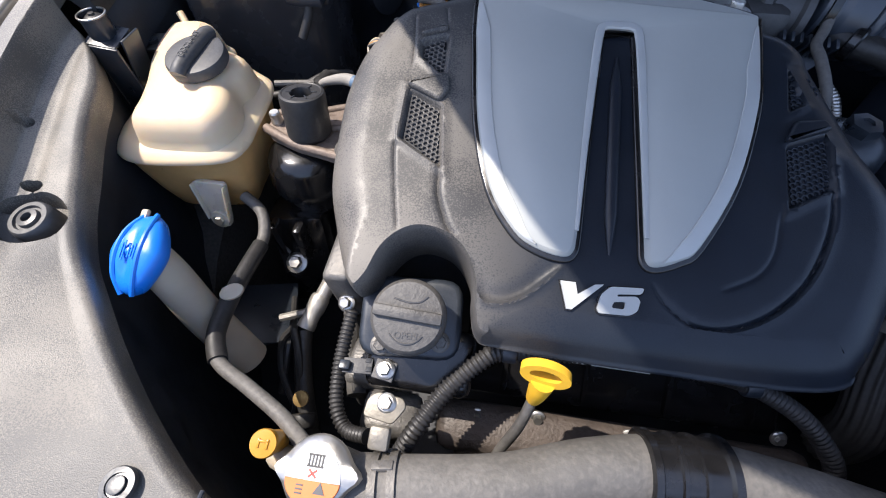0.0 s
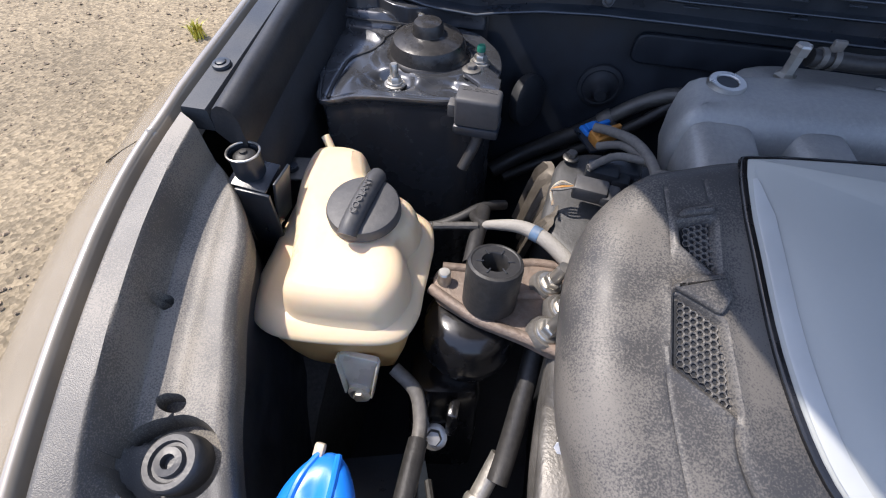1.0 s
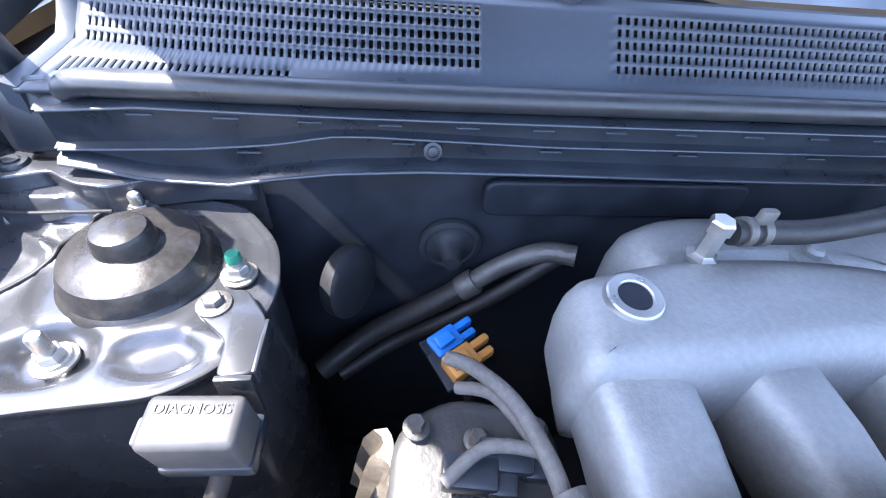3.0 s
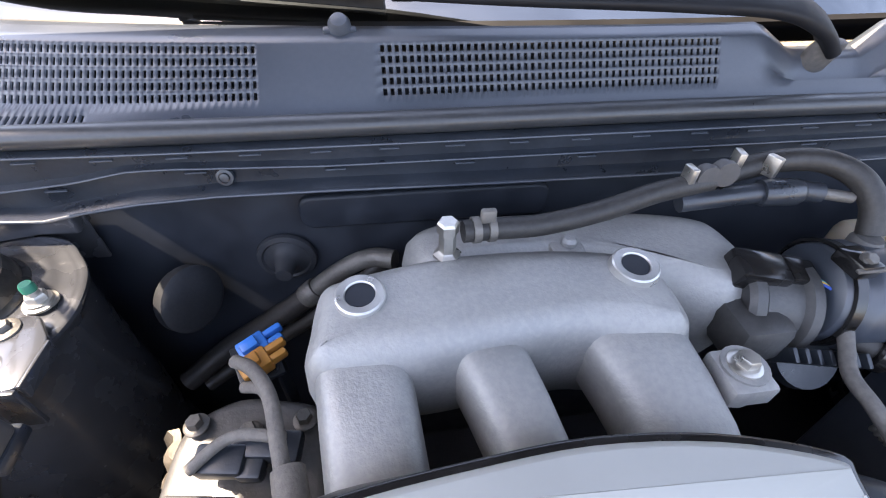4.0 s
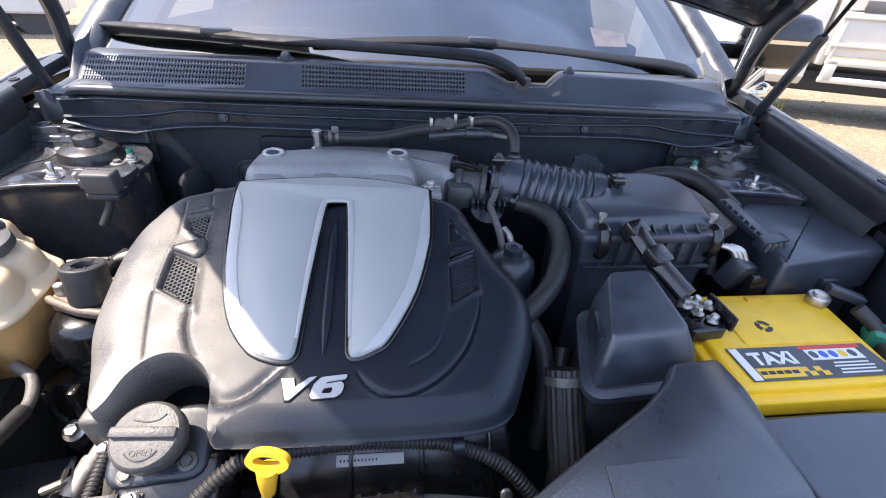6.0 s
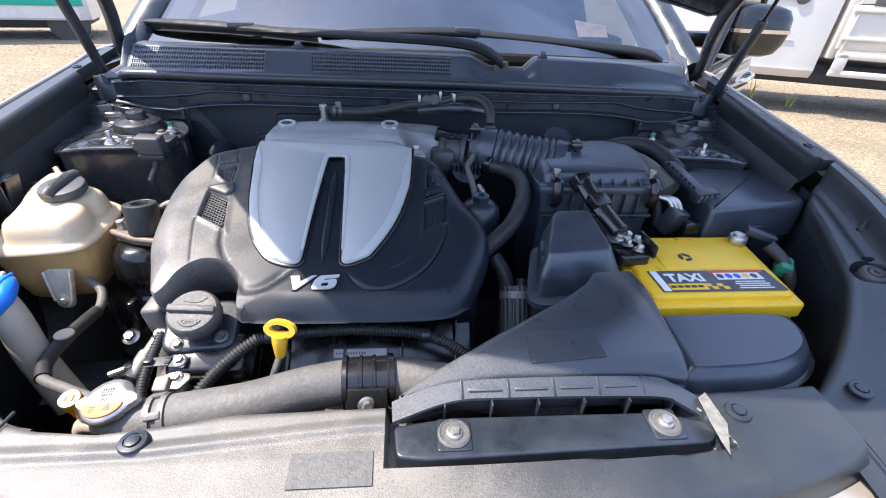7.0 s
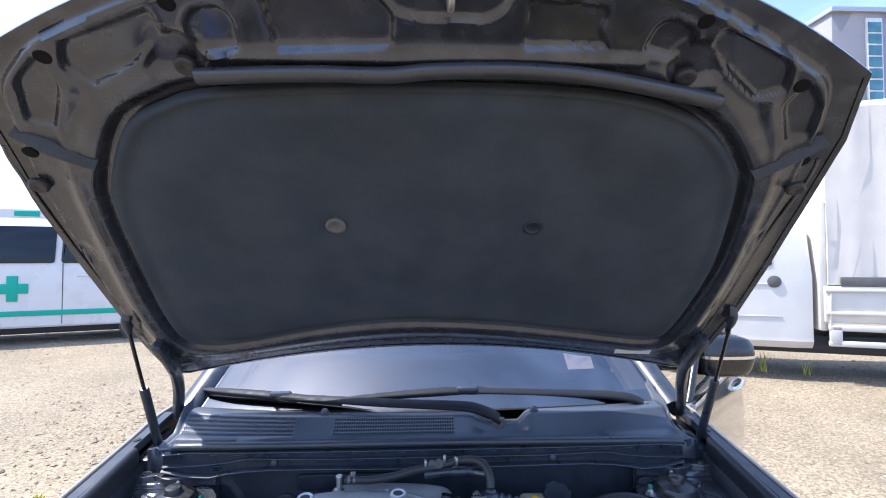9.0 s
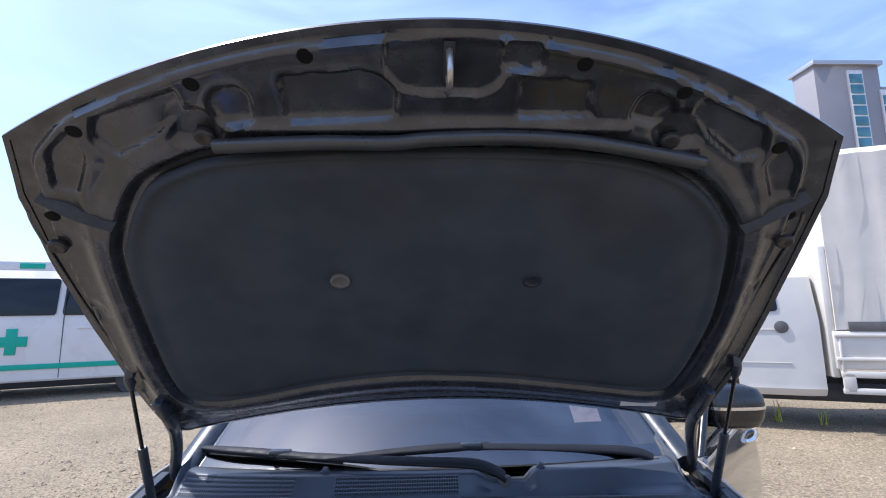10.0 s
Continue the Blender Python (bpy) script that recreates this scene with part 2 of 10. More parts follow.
FELT = material("black felt pad", (0.031, 0.042, 0.057), 0.9, vary=0.2, scale=6, grain=900, bump=0.4, dust=0.32, crisp=0.0, dust_scale=14,
                dust_colour=(0.10, 0.105, 0.115), spec=0.3, patchy=1.3)
# cowl base lightened and blued in place of sky light in the shade
COWL = material("blue-tinted cowl plastic", (0.048, 0.058, 0.075), 0.38, vary=0.12, scale=8, grain=600, bump=0.06, dust=0.08,
                dust_colour=(0.17, 0.19, 0.22), spec=0.7)
SEAL = material("rubber seal", (0.024, 0.028, 0.034), 0.38, vary=0.15, grain=300, bump=0.05, dust=0.06, spec=0.7)
# truck paint and canvas carry the gravel's warm bounced light in their colour
TRUCK_PAINT = material("white truck paint with a warm bounce tint", (0.58, 0.55, 0.49), 0.4, vary=0.05, scale=3, bump=0.0, coat=0.3)
WHITE_PAINT = material("white vehicle paint", (0.64, 0.62, 0.59), 0.3, vary=0.03, scale=3, bump=0.0, coat=0.6)
CANVAS = material("off-white canvas", (0.64, 0.59, 0.51), 0.7, vary=0.05, scale=3, grain=60, bump=0.3)
GREENPRINT = material("green vinyl", (0.01, 0.36, 0.25), 0.45, vary=0.05, bump=0.0)
TYRE = material("tyre rubber", (0.025, 0.025, 0.025), 0.8, bump=0.2, dust=0.2)
CONCRETE = material("grey cladding", (0.27, 0.26, 0.27), 0.7, vary=0.06, scale=0.3, bump=0.0)
TRUNK_GREY = material("aluminium trim", (0.45, 0.45, 0.46), 0.4, metal=0.6, vary=0.06, bump=0.0)
GRASS = material("grass blade", (0.50, 0.47, 0.07), 0.6, vary=0.3, bump=0.0)
STONE = material("gravel stone", (0.29, 0.225, 0.15), 0.9, vary=0.2, scale=40, grain=200, bump=0.5)


def island_tint(m, low, high):
    """Lets each loose piece of a joined mesh vary in brightness."""
    n, l = m.node_tree.nodes, m.node_tree.links
    b = n["Principled BSDF"]
    src = b.inputs["Base Color"].links[0].from_socket
    g, r, s = n.new("ShaderNodeNewGeometry"), n.new("ShaderNodeMapRange"), n.new("ShaderNodeVectorMath")
    r.inputs["To Min"].default_value, r.inputs["To Max"].default_value = low, high
    s.operation = "SCALE"
    l.new(g.outputs["Random Per Island"], r.inputs["Value"])
    l.new(src, s.inputs[0])
    l.new(r.outputs["Result"], s.inputs["Scale"])
    l.new(s.outputs["Vector"], b.inputs["Base Color"])


island_tint(STONE, 0.7, 1.3)


def glass(name, tint, rough=0.02, ior=1.5):
    """A thin pane: what lies behind shows through its tint, and its gloss grows towards grazing."""
    m = bpy.data.materials.new(name)
    m.use_nodes = True
    n, l = m.node_tree.nodes, m.node_tree.links
    n.clear()
    out, mix = n.new("ShaderNodeOutputMaterial"), n.new("ShaderNodeMixShader")
    clear, gloss, fres = n.new("ShaderNodeBsdfTransparent"), n.new("ShaderNodeBsdfGlossy"), n.new("ShaderNodeFresnel")
    clear.inputs["Color"].default_value = (*tint, 1)
    gloss.inputs["Roughness"].default_value = rough
    gloss.inputs["Color"].default_value = (0.9, 0.93, 0.96, 1)
    fres.inputs["IOR"].default_value = ior
    l.new(fres.outputs["Fac"], mix.inputs["Fac"])
    l.new(clear.outputs["BSDF"], mix.inputs[1])
    l.new(gloss.outputs["BSDF"], mix.inputs[2])
    l.new(mix.outputs["Shader"], out.inputs["Surface"])
    return m


GLASS = glass("tinted windscreen glass", (0.22, 0.25, 0.27), ior=2.3)
WINDOW = glass("dark window glass", (0.10, 0.13, 0.17))
LENS = glass("headlamp lens", (0.8, 0.82, 0.84), 0.05)
PANE = material("blue-green curtain glass", (0.10, 0.22, 0.24), 0.12, metal=0.5, vary=0.3, scale=0.4, bump=0.0)


def ground_material():
    m = bpy.data.materials.new("pale gravel ground")
    m.use_nodes = True
    n, l = m.node_tree.nodes, m.node_tree.links
    b = n["Principled BSDF"]
    co = n.new("ShaderNodeTexCoord")
    vor, wide, fine = n.new("ShaderNodeTexVoronoi"), n.new("ShaderNodeTexNoise"), n.new("ShaderNodeTexNoise")
    vor.inputs["Scale"].default_value = 62
    wide.inputs["Scale"].default_value, wide.inputs["Detail"].default_value = 0.9, 6
    fine.inputs["Scale"].default_value, fine.inputs["Detail"].default_value = 60, 4
    for t in (vor, wide, fine):
        l.new(co.outputs["Object"], t.inputs["Vector"])
    r1, r2 = n.new("ShaderNodeValToRGB"), n.new("ShaderNodeMapRange")
    r1.color_ramp.elements[0].color, r1.color_ramp.elements[1].color = (0.185, 0.147, 0.090, 1), (0.295, 0.236, 0.152, 1)
    l.new(fine.outputs["Fac"], r1.inputs["Fac"])
    r1.color_ramp.elements[0].position, r1.color_ramp.elements[1].position = 0.3, 0.7
    grey = n.new("ShaderNodeSeparateColor")
    l.new(vor.outputs["Color"], grey.inputs["Color"])
    r2.inputs["To Min"].default_value, r2.inputs["To Max"].default_value = 0.62, 1.32
    l.new(grey.outputs["Red"], r2.inputs["Value"])
    s = n.new("ShaderNodeVectorMath")
    s.operation = "SCALE"
    l.new(r1.outputs["Color"], s.inputs[0])
    l.new(r2.outputs["Result"], s.inputs["Scale"])
    r3, s2 = n.new("ShaderNodeMapRange"), n.new("ShaderNodeVectorMath")
    s2.operation = "SCALE"
    r3.inputs["From Min"].default_value, r3.inputs["From Max"].default_value = 0.3, 0.7
    r3.inputs["To Min"].default_value, r3.inputs["To Max"].default_value = 0.8, 1.15
    l.new(wide.outputs["Fac"], r3.inputs["Value"])
    l.new(s.outputs["Vector"], s2.inputs[0])
    l.new(r3.outputs["Result"], s2.inputs["Scale"])
    l.new(s2.outputs["Vector"], b.inputs["Base Color"])
    b.inputs["Roughness"].default_value = 0.95
    bp = n.new("ShaderNodeBump")
    bp.inputs["Strength"].default_value, bp.inputs["Distance"].default_value = 0.7, 0.006
    l.new(vor.outputs["Distance"], bp.inputs["Height"])
    l.new(bp.outputs["Normal"], b.inputs["Normal"])
    return m


GROUND = ground_material()

# ---- mesh helpers ----


def thing(name, label, category, at=(0, 0, 0), group="", kind=""):
    ob = new(name)
    ob.empty_display_size = 0.05
    ob.location = at
    return tagged(ob, label, category, group, kind)


def to_world(parent):
    """The parent inverse that keeps a child's mesh in world coordinates."""
    return Matrix() if parent.parent else Matrix.Translation(-parent.location)


def part(name, bm, mat, parent=None, label="", angle=38, kind=""):
    """One mesh in world coordinates, under its thing or part."""
    bmesh.ops.recalc_face_normals(bm, faces=bm.faces)
    me = bpy.data.meshes.new(name)
    bm.to_mesh(me)
    bm.free()
    me.materials.append(mat)
    for p in me.polygons:
        p.use_smooth = True
    me.set_sharp_from_angle(angle=radians(angle))
    ob = new(name, me)
    if parent:
        ob.parent = parent
        ob.matrix_parent_inverse = to_world(parent)
    if label or kind:
        tagged(ob, label, kind=kind)
    return ob


def BM():
    return bmesh.new()


def smooth_line(pts, per=8, closed=False):
    """Catmull-Rom through points of any dimension."""
    P = [Vector(p) for p in pts]
    n, out = len(P), []
    for i in range(n if closed else n - 1):
        if closed:
            a, b, c, d = P[i - 1], P[i], P[(i + 1) % n], P[(i + 2) % n]
        else:
            a, b, c, d = P[max(i - 1, 0)], P[i], P[i + 1], P[min(i + 2, n - 1)]
        for k in range(per):
            t = k / per
            out.append(0.5 * (2 * b + (c - a) * t + (2 * a - 5 * b + 4 * c - d) * t * t + (3 * b - a - 3 * c + d) * t ** 3))
    if not closed:
        out.append(P[-1])
    return out


def area2(pts):
    return sum(a[0] * b[1] - b[0] * a[1] for a, b in zip(pts, pts[1:] + pts[:1])) / 2


def ccw(pts):
    pts = [(p[0], p[1]) for p in pts]
    return pts if area2(pts) > 0 else pts[::-1]


def inset(pts, d):
    """A closed outline moved inwards by d (outwards where negative)."""
    n, out = len(pts), []
    for i in range(n):
        a, b, c = Vector(pts[i - 1]), Vector(pts[i]), Vector(pts[(i + 1) % n])
        e1, e2 = (b - a).normalized(), (c - b).normalized()
        n1, n2 = Vector((-e1.y, e1.x)), Vector((-e2.y, e2.x))
        m = n1 + n2
        k = max(0.5, (m.length / 2) ** 2)
        out.append(tuple(b + m / 2 / k * d))
    return out


def round_corners(pts, r, n=4):
    """A closed outline with rounded corners; r: one radius or one for each corner."""
    pts, out = ccw(pts), []
    rs = r if isinstance(r, (list, tuple)) else [r] * len(pts)
    for i, b in enumerate(pts):
        a, c, b = Vector(pts[i - 1]), Vector(pts[(i + 1) % len(pts)]), Vector(b)
        u, v = (a - b), (c - b)
        q = min(rs[i], u.length * 0.45, v.length * 0.45)
        p0, p2 = b + u.normalized() * q, b + v.normalized() * q
        for k in range(n + 1):
            t = k / n
            out.append(tuple((1 - t) ** 2 * p0 + 2 * t * (1 - t) * b + t * t * p2))
    return out


def loft(bm, rings, cap0=True, cap1=True):
    vs = [[bm.verts.new(p) for p in ring] for ring in rings]
    for a, b in zip(vs, vs[1:]):
        for i in range(len(a)):
            j = (i + 1) % len(a)
            bm.faces.new((a[i], a[j], b[j], b[i]))
    if cap0:
        bm.faces.new(vs[0][::-1])
    if cap1:
        bm.faces.new(vs[-1])
    return vs


def slab(bm, outline, bottom, top, r=0.004, n=3, M=None, taper=0.0, r0=0.0):
    """An upright prism on an outline, its upper edge rounded by r. bottom, top: heights, or functions of x and y."""
    fb = bottom if callable(bottom) else (lambda x, y: bottom)
    ft = top if callable(top) else (lambda x, y: top)
    o = ccw(outline)
    rings = []
    low = inset(o, -taper) if taper else o
    if r0:
        q = inset(low, r0)
        rings.append([(x, y, fb(x, y)) for x, y in q])
        rings.append([(x, y, fb(x, y) + r0) for x, y in low])
    else:
        rings.append([(x, y, fb(x, y)) for x, y in low])
    for k in range(n + 1):
        a = math.pi / 2 * k / n
        q = inset(o, r * (1 - math.cos(a)))
        rings.append([(x, y, ft(x, y) - r * (1 - math.sin(a))) for x, y in q])
    if M is not None:
        rings = [[M @ Vector(p) for p in ring] for ring in rings]
    loft(bm, rings)


def lathe(bm, prof, seg=28, M=None, caps=True):
    M = M or Matrix()
    rings = [[M @ Vector((r * math.cos(2 * math.pi * i / seg), r * math.sin(2 * math.pi * i / seg), z)) for i in range(seg)]
             for r, z in prof]
    loft(bm, rings, caps, caps)


def frames_along(P):
    P = [Vector(p) for p in P]
    T = [(P[min(i + 1, len(P) - 1)] - P[max(i - 1, 0)]).normalized() for i in range(len(P))]
    up = Vector((0, 0, 1)) if abs(T[0].z) < 0.9 else Vector((1, 0, 0))
    N = [(up - T[0] * up.dot(T[0])).normalized()]
    for i in range(1, len(P)):
        v = N[-1] - T[i] * N[-1].dot(T[i])
        N.append(v.normalized())
    return P, T, N


def sweep(bm, pts, r, seg=12, per=8, flat=1.0, smooth=True, caps=True):
    """A tube along points. r: a radius, or a function of the way along from 0 to 1. flat: width over height."""
    line = smooth_line(pts, per) if smooth else [Vector(p) for p in pts]
    P, T, N = frames_along(line)
    s = [0.0]
    for a, b in zip(P, P[1:]):
        s.append(s[-1] + (b - a).length)
    rings = []
    for p, t, nn, d in zip(P, T, N, s):
        q = r(d / s[-1]) if callable(r) else r
        bn = t.cross(nn)
        rings.append([p + q * (math.cos(2 * math.pi * i / seg) * nn + flat * math.sin(2 * math.pi * i / seg) * bn) for i in range(seg)])
    loft(bm, rings, caps, caps)


def corrugated(bm, pts, r, pitch=0.004, depth=0.12, seg=12):
    """A ribbed hose."""
    line = smooth_line(pts, 12)
    length = sum((b - a).length for a, b in zip(line, line[1:]))
    count = max(4, int(length / pitch * 4))
    P, d, out, acc = line, length / count, [line[0]], 0.0
    i, pos = 0, P[0].copy()
    for k in range(count):
        left = d
        while i < len(P) - 1 and (P[i + 1] - pos).length < left:
            left -= (P[i + 1] - pos).length
            i += 1
            pos = P[i].copy()
        if i < len(P) - 1:
            pos = pos + (P[i + 1] - pos).normalized() * left
        out.append(pos.copy())
    n = len(out)
    P, T, N = frames_along(out)
    rings = []
    for k, (p, t, nn) in enumerate(zip(P, T, N)):
        q = r * (1 + (depth if k % 4 in (1, 2) else -depth))
        bn = t.cross(nn)
        rings.append([p + q * (math.cos(2 * math.pi * j / seg) * nn + math.sin(2 * math.pi * j / seg) * bn) for j in range(seg)])
    loft(bm, rings)


def rbox(bm, size, bevel=0.003, M=None, seg=2):
    """A bevelled box about its centre."""
    t = bmesh.new()
    bmesh.ops.create_cube(t, size=1.0)
    for v in t.verts:
        v.co = Vector((v.co.x * size[0], v.co.y * size[1], v.co.z * size[2]))
    if bevel:
        bmesh.ops.bevel(t, geom=list(t.edges), offset=min(bevel, min(size) * 0.45), segments=seg, affect="EDGES", profile=0.5)
    if M is not None:
        t.transform(M)
    me = bpy.data.meshes.new("tmp")
    t.to_mesh(me)
    t.free()
    bm.from_mesh(me)
    bpy.data.meshes.remove(me)


def along(a, b):
    """A pose at a whose z runs to b."""
    a, b = Vector(a), Vector(b)
    return Matrix.Translation(a) @ (b - a).to_track_quat("Z", "Y").to_matrix().to_4x4()


def hexbolt(bm, M, r=0.007, h=0.007, washer=1.55):
    """A flanged hexagon head that stands on its pose."""
    lathe(bm, [(r * washer, 0), (r * washer, 0.0015), (r * 1.25, 0.0028), (r * 1.1, 0.003)], 20, M)
    ring = lambda q, z: [M @ Vector((q * math.cos(math.pi / 3 * i), q * math.sin(math.pi / 3 * i), z)) for i in range(6)]
    loft(bm, [ring(r, 0.0025), ring(r, h * 0.85), ring(r * 0.86, h)])


def push_clip(parent, M, r=0.0115, label="black plastic push clip"):
    bm = BM()
    lathe(bm, [(r, 0), (r, 0.0012), (r * 0.92, 0.0028), (r * 0.62, 0.0032), (r * 0.60, 0.0018), (r * 0.5, 0.0018), (r * 0.48, 0.0042),
               (r * 0.3, 0.0046), (0.0005, 0.0046)], 22, M)
    part("push_clip", bm, PLASTIC, parent, label)


def text_mesh(name, body, size, depth, M, mat, parent, label="", shear=0.0, bold=0.0, stretch=1.0, align="LEFT"):
    cu = bpy.data.curves.new(name, "FONT")
    cu.body, cu.size, cu.extrude, cu.shear, cu.offset, cu.align_x = body, size, depth, shear, bold, align
    tmp = bpy.data.objects.new("tmp", cu)
    me = bpy.data.meshes.new_from_object(tmp)
    bpy.data.objects.remove(tmp)
    me.transform(M @ Matrix.Diagonal((stretch, 1, 1, 1)))
    me.materials.clear()
    me.materials.append(mat)
    me.name = name
    ob = new(name, me)
    ob.parent = parent
    ob.matrix_parent_inverse = to_world(parent)
    if label:
        tagged(ob, label)
    return ob


def plate(bm, pts, M=None, th=0.0008):
    """A thin flat sheet on an outline in its own plane."""
    slab(bm, pts, 0, th, r=th * 0.3, n=1, M=M)


def rect(x0, y0, x1, y1):
    return [(x0, y0), (x1, y0), (x1, y1), (x0, y1)]


def interp(x, xs, ys):
    return float(np.interp(x, xs, ys))


def flat_shape(bm, loops, M, th):
    """A flat letter of thickness th: an outline and its holes, in the plane of M."""
    edges, walls = [], []
    for loop in loops:
        hi = [bm.verts.new(M @ Vector((x, y, th))) for x, y in loop]
        lo = [bm.verts.new(M @ Vector((x, y, 0))) for x, y in loop]
        for k in range(len(loop)):
            j = (k + 1) % len(loop)
            edges.append(bm.edges.new((hi[k], hi[j])))
            walls.append((hi[k], hi[j], lo[j], lo[k]))
    bmesh.ops.triangle_fill(bm, edges=edges, use_beauty=True)
    for w in walls:
        bm.faces.new(w)


def dome(bm, rings, centre, height, steps=(0.85, 0.68, 0.5, 0.32, 0.15, 0.03)):
    """Closes a lofted shell by rings drawn to a centre, at heights given by a function of x and y."""
    last = rings[-1]
    out = list(rings)
    for s in steps:
        row = []
        for p in last:
            x, y = centre[0] + (p[0] - centre[0]) * s, centre[1] + (p[1] - centre[1]) * s
            row.append((x, y, height(x, y)))
        out.append(row)
    loft(bm, out)

# ---- ground ----
bm = BM()
N = 60
for i in range(N + 1):
    for j in range(N + 1):
        u, v = 2 * i / N - 1, 2 * j / N - 1
        x, y = 1500 * u * abs(u) ** 2.2, 1500 * v * abs(v) ** 2.2
        d = max(abs(x), abs(y))
        bm.verts.new((x, y, -0.004 + 0.012 * noise.noise(Vector((x * 0.9, y * 0.9, 0))) * min(1, d) if d < 30 else -0.02))
bm.verts.ensure_lookup_table()
for i in range(N):
    for j in range(N):
        a = i * (N + 1) + j
        bm.faces.new([bm.verts[k] for k in (a, a + N + 1, a + N + 2, a + 1)])
ground = part("ground", bm, GROUND)
tagged(ground, "pale dry gravel yard with scattered stones", "ground", kind="structure")

# ---- the car's body ----
car = thing("car", "pale bronze saloon car with its bonnet propped open", "car", (0, 0.6, 0))


def side_z(y):
    return 0.852 + 0.2 * (y + 0.443)


OUTER = [(-0.43, -0.765), (-0.53, -0.75), (-0.61, -0.705), (-0.660, -0.635), (-0.687, -0.578), (-0.704, -0.534), (-0.722, -0.490), (-0.738, -0.445),
         (-0.752, -0.400), (-0.766, -0.346), (-0.774, -0.300), (-0.777, -0.262), (-0.777, -0.231)]
INNER = [(-0.42, -0.652), (-0.455, -0.641), (-0.512, -0.598), (-0.561, -0.552), (-0.601, -0.508), (-0.622, -0.482), (-0.644, -0.443), (-0.660, -0.403),
         (-0.673, -0.372), (-0.684, -0.340), (-0.692, -0.311), (-0.706, -0.286), (-0.735, -0.254)]
STRIP = [0, 0, 0, 0, 0.03, 0.3, 0.85, 1, 1, 1, 1, 1, 1]
SHOULDER = [0, 0.1, 0.4, 0.8, 1, 1, 1, 1, 1, 1, 1, 1, 1]
MIDDLE = -0.018


def mirror(sx, x):
    """A place on the offside, mirrored over the car's middle line; x is given for the nearside."""
    return x if sx > 0 else 2 * MIDDLE - x


STOP = (-0.670, -0.470)


def cut_recess(bm, outline, deep):
    """Sinks a pocket with upright walls into a sheet, on an outline in plan."""
    n = len(outline)

    def inside(p):
        odd = False
        for k in range(n):
            a, b = outline[k - 1], outline[k]
            if (a[1] > p.y) != (b[1] > p.y) and p.x < (b[0] - a[0]) * (p.y - a[1]) / (b[1] - a[1]) + a[0]:
                odd = not odd
        return odd

    def nearest(p):
        best = None
        for k in range(n):
            a, b = Vector(outline[k - 1]), Vector(outline[k])
            u = min(1, max(0, (p - a).dot(b - a) / max(1e-12, (b - a).length_squared)))
            c = a.lerp(b, u)
            if best is None or (c - p).length < (best - p).length:
                best = c
        return best

    gone = [f for f in bm.faces if inside(f.calc_center_median().xy)]
    if not gone:
        return
    mid = sum((f.calc_center_median() for f in gone), Vector()) / len(gone)
    ring = {e for f in gone for e in f.edges if any(g not in gone for g in e.link_faces)}
    bmesh.ops.delete(bm, geom=gone, context="FACES")
    edges = [e for e in ring if e.is_valid]
    for v in {v for e in edges for v in e.verts}:
        v.co.x, v.co.y = nearest(v.co.xy)
    new_geo = bmesh.ops.extrude_edge_only(bm, edges=edges)["geom"]
    low = [g for g in new_geo if isinstance(g, bmesh.types.BMVert)]
    for v in low:
        v.co.z -= deep
        v.co.xy = mid.xy + (v.co.xy - mid.xy) * 0.95
    rim = [g for g in new_geo if isinstance(g, bmesh.types.BMEdge) and len(g.link_faces) == 1]
    bmesh.ops.contextual_create(bm, geom=rim)


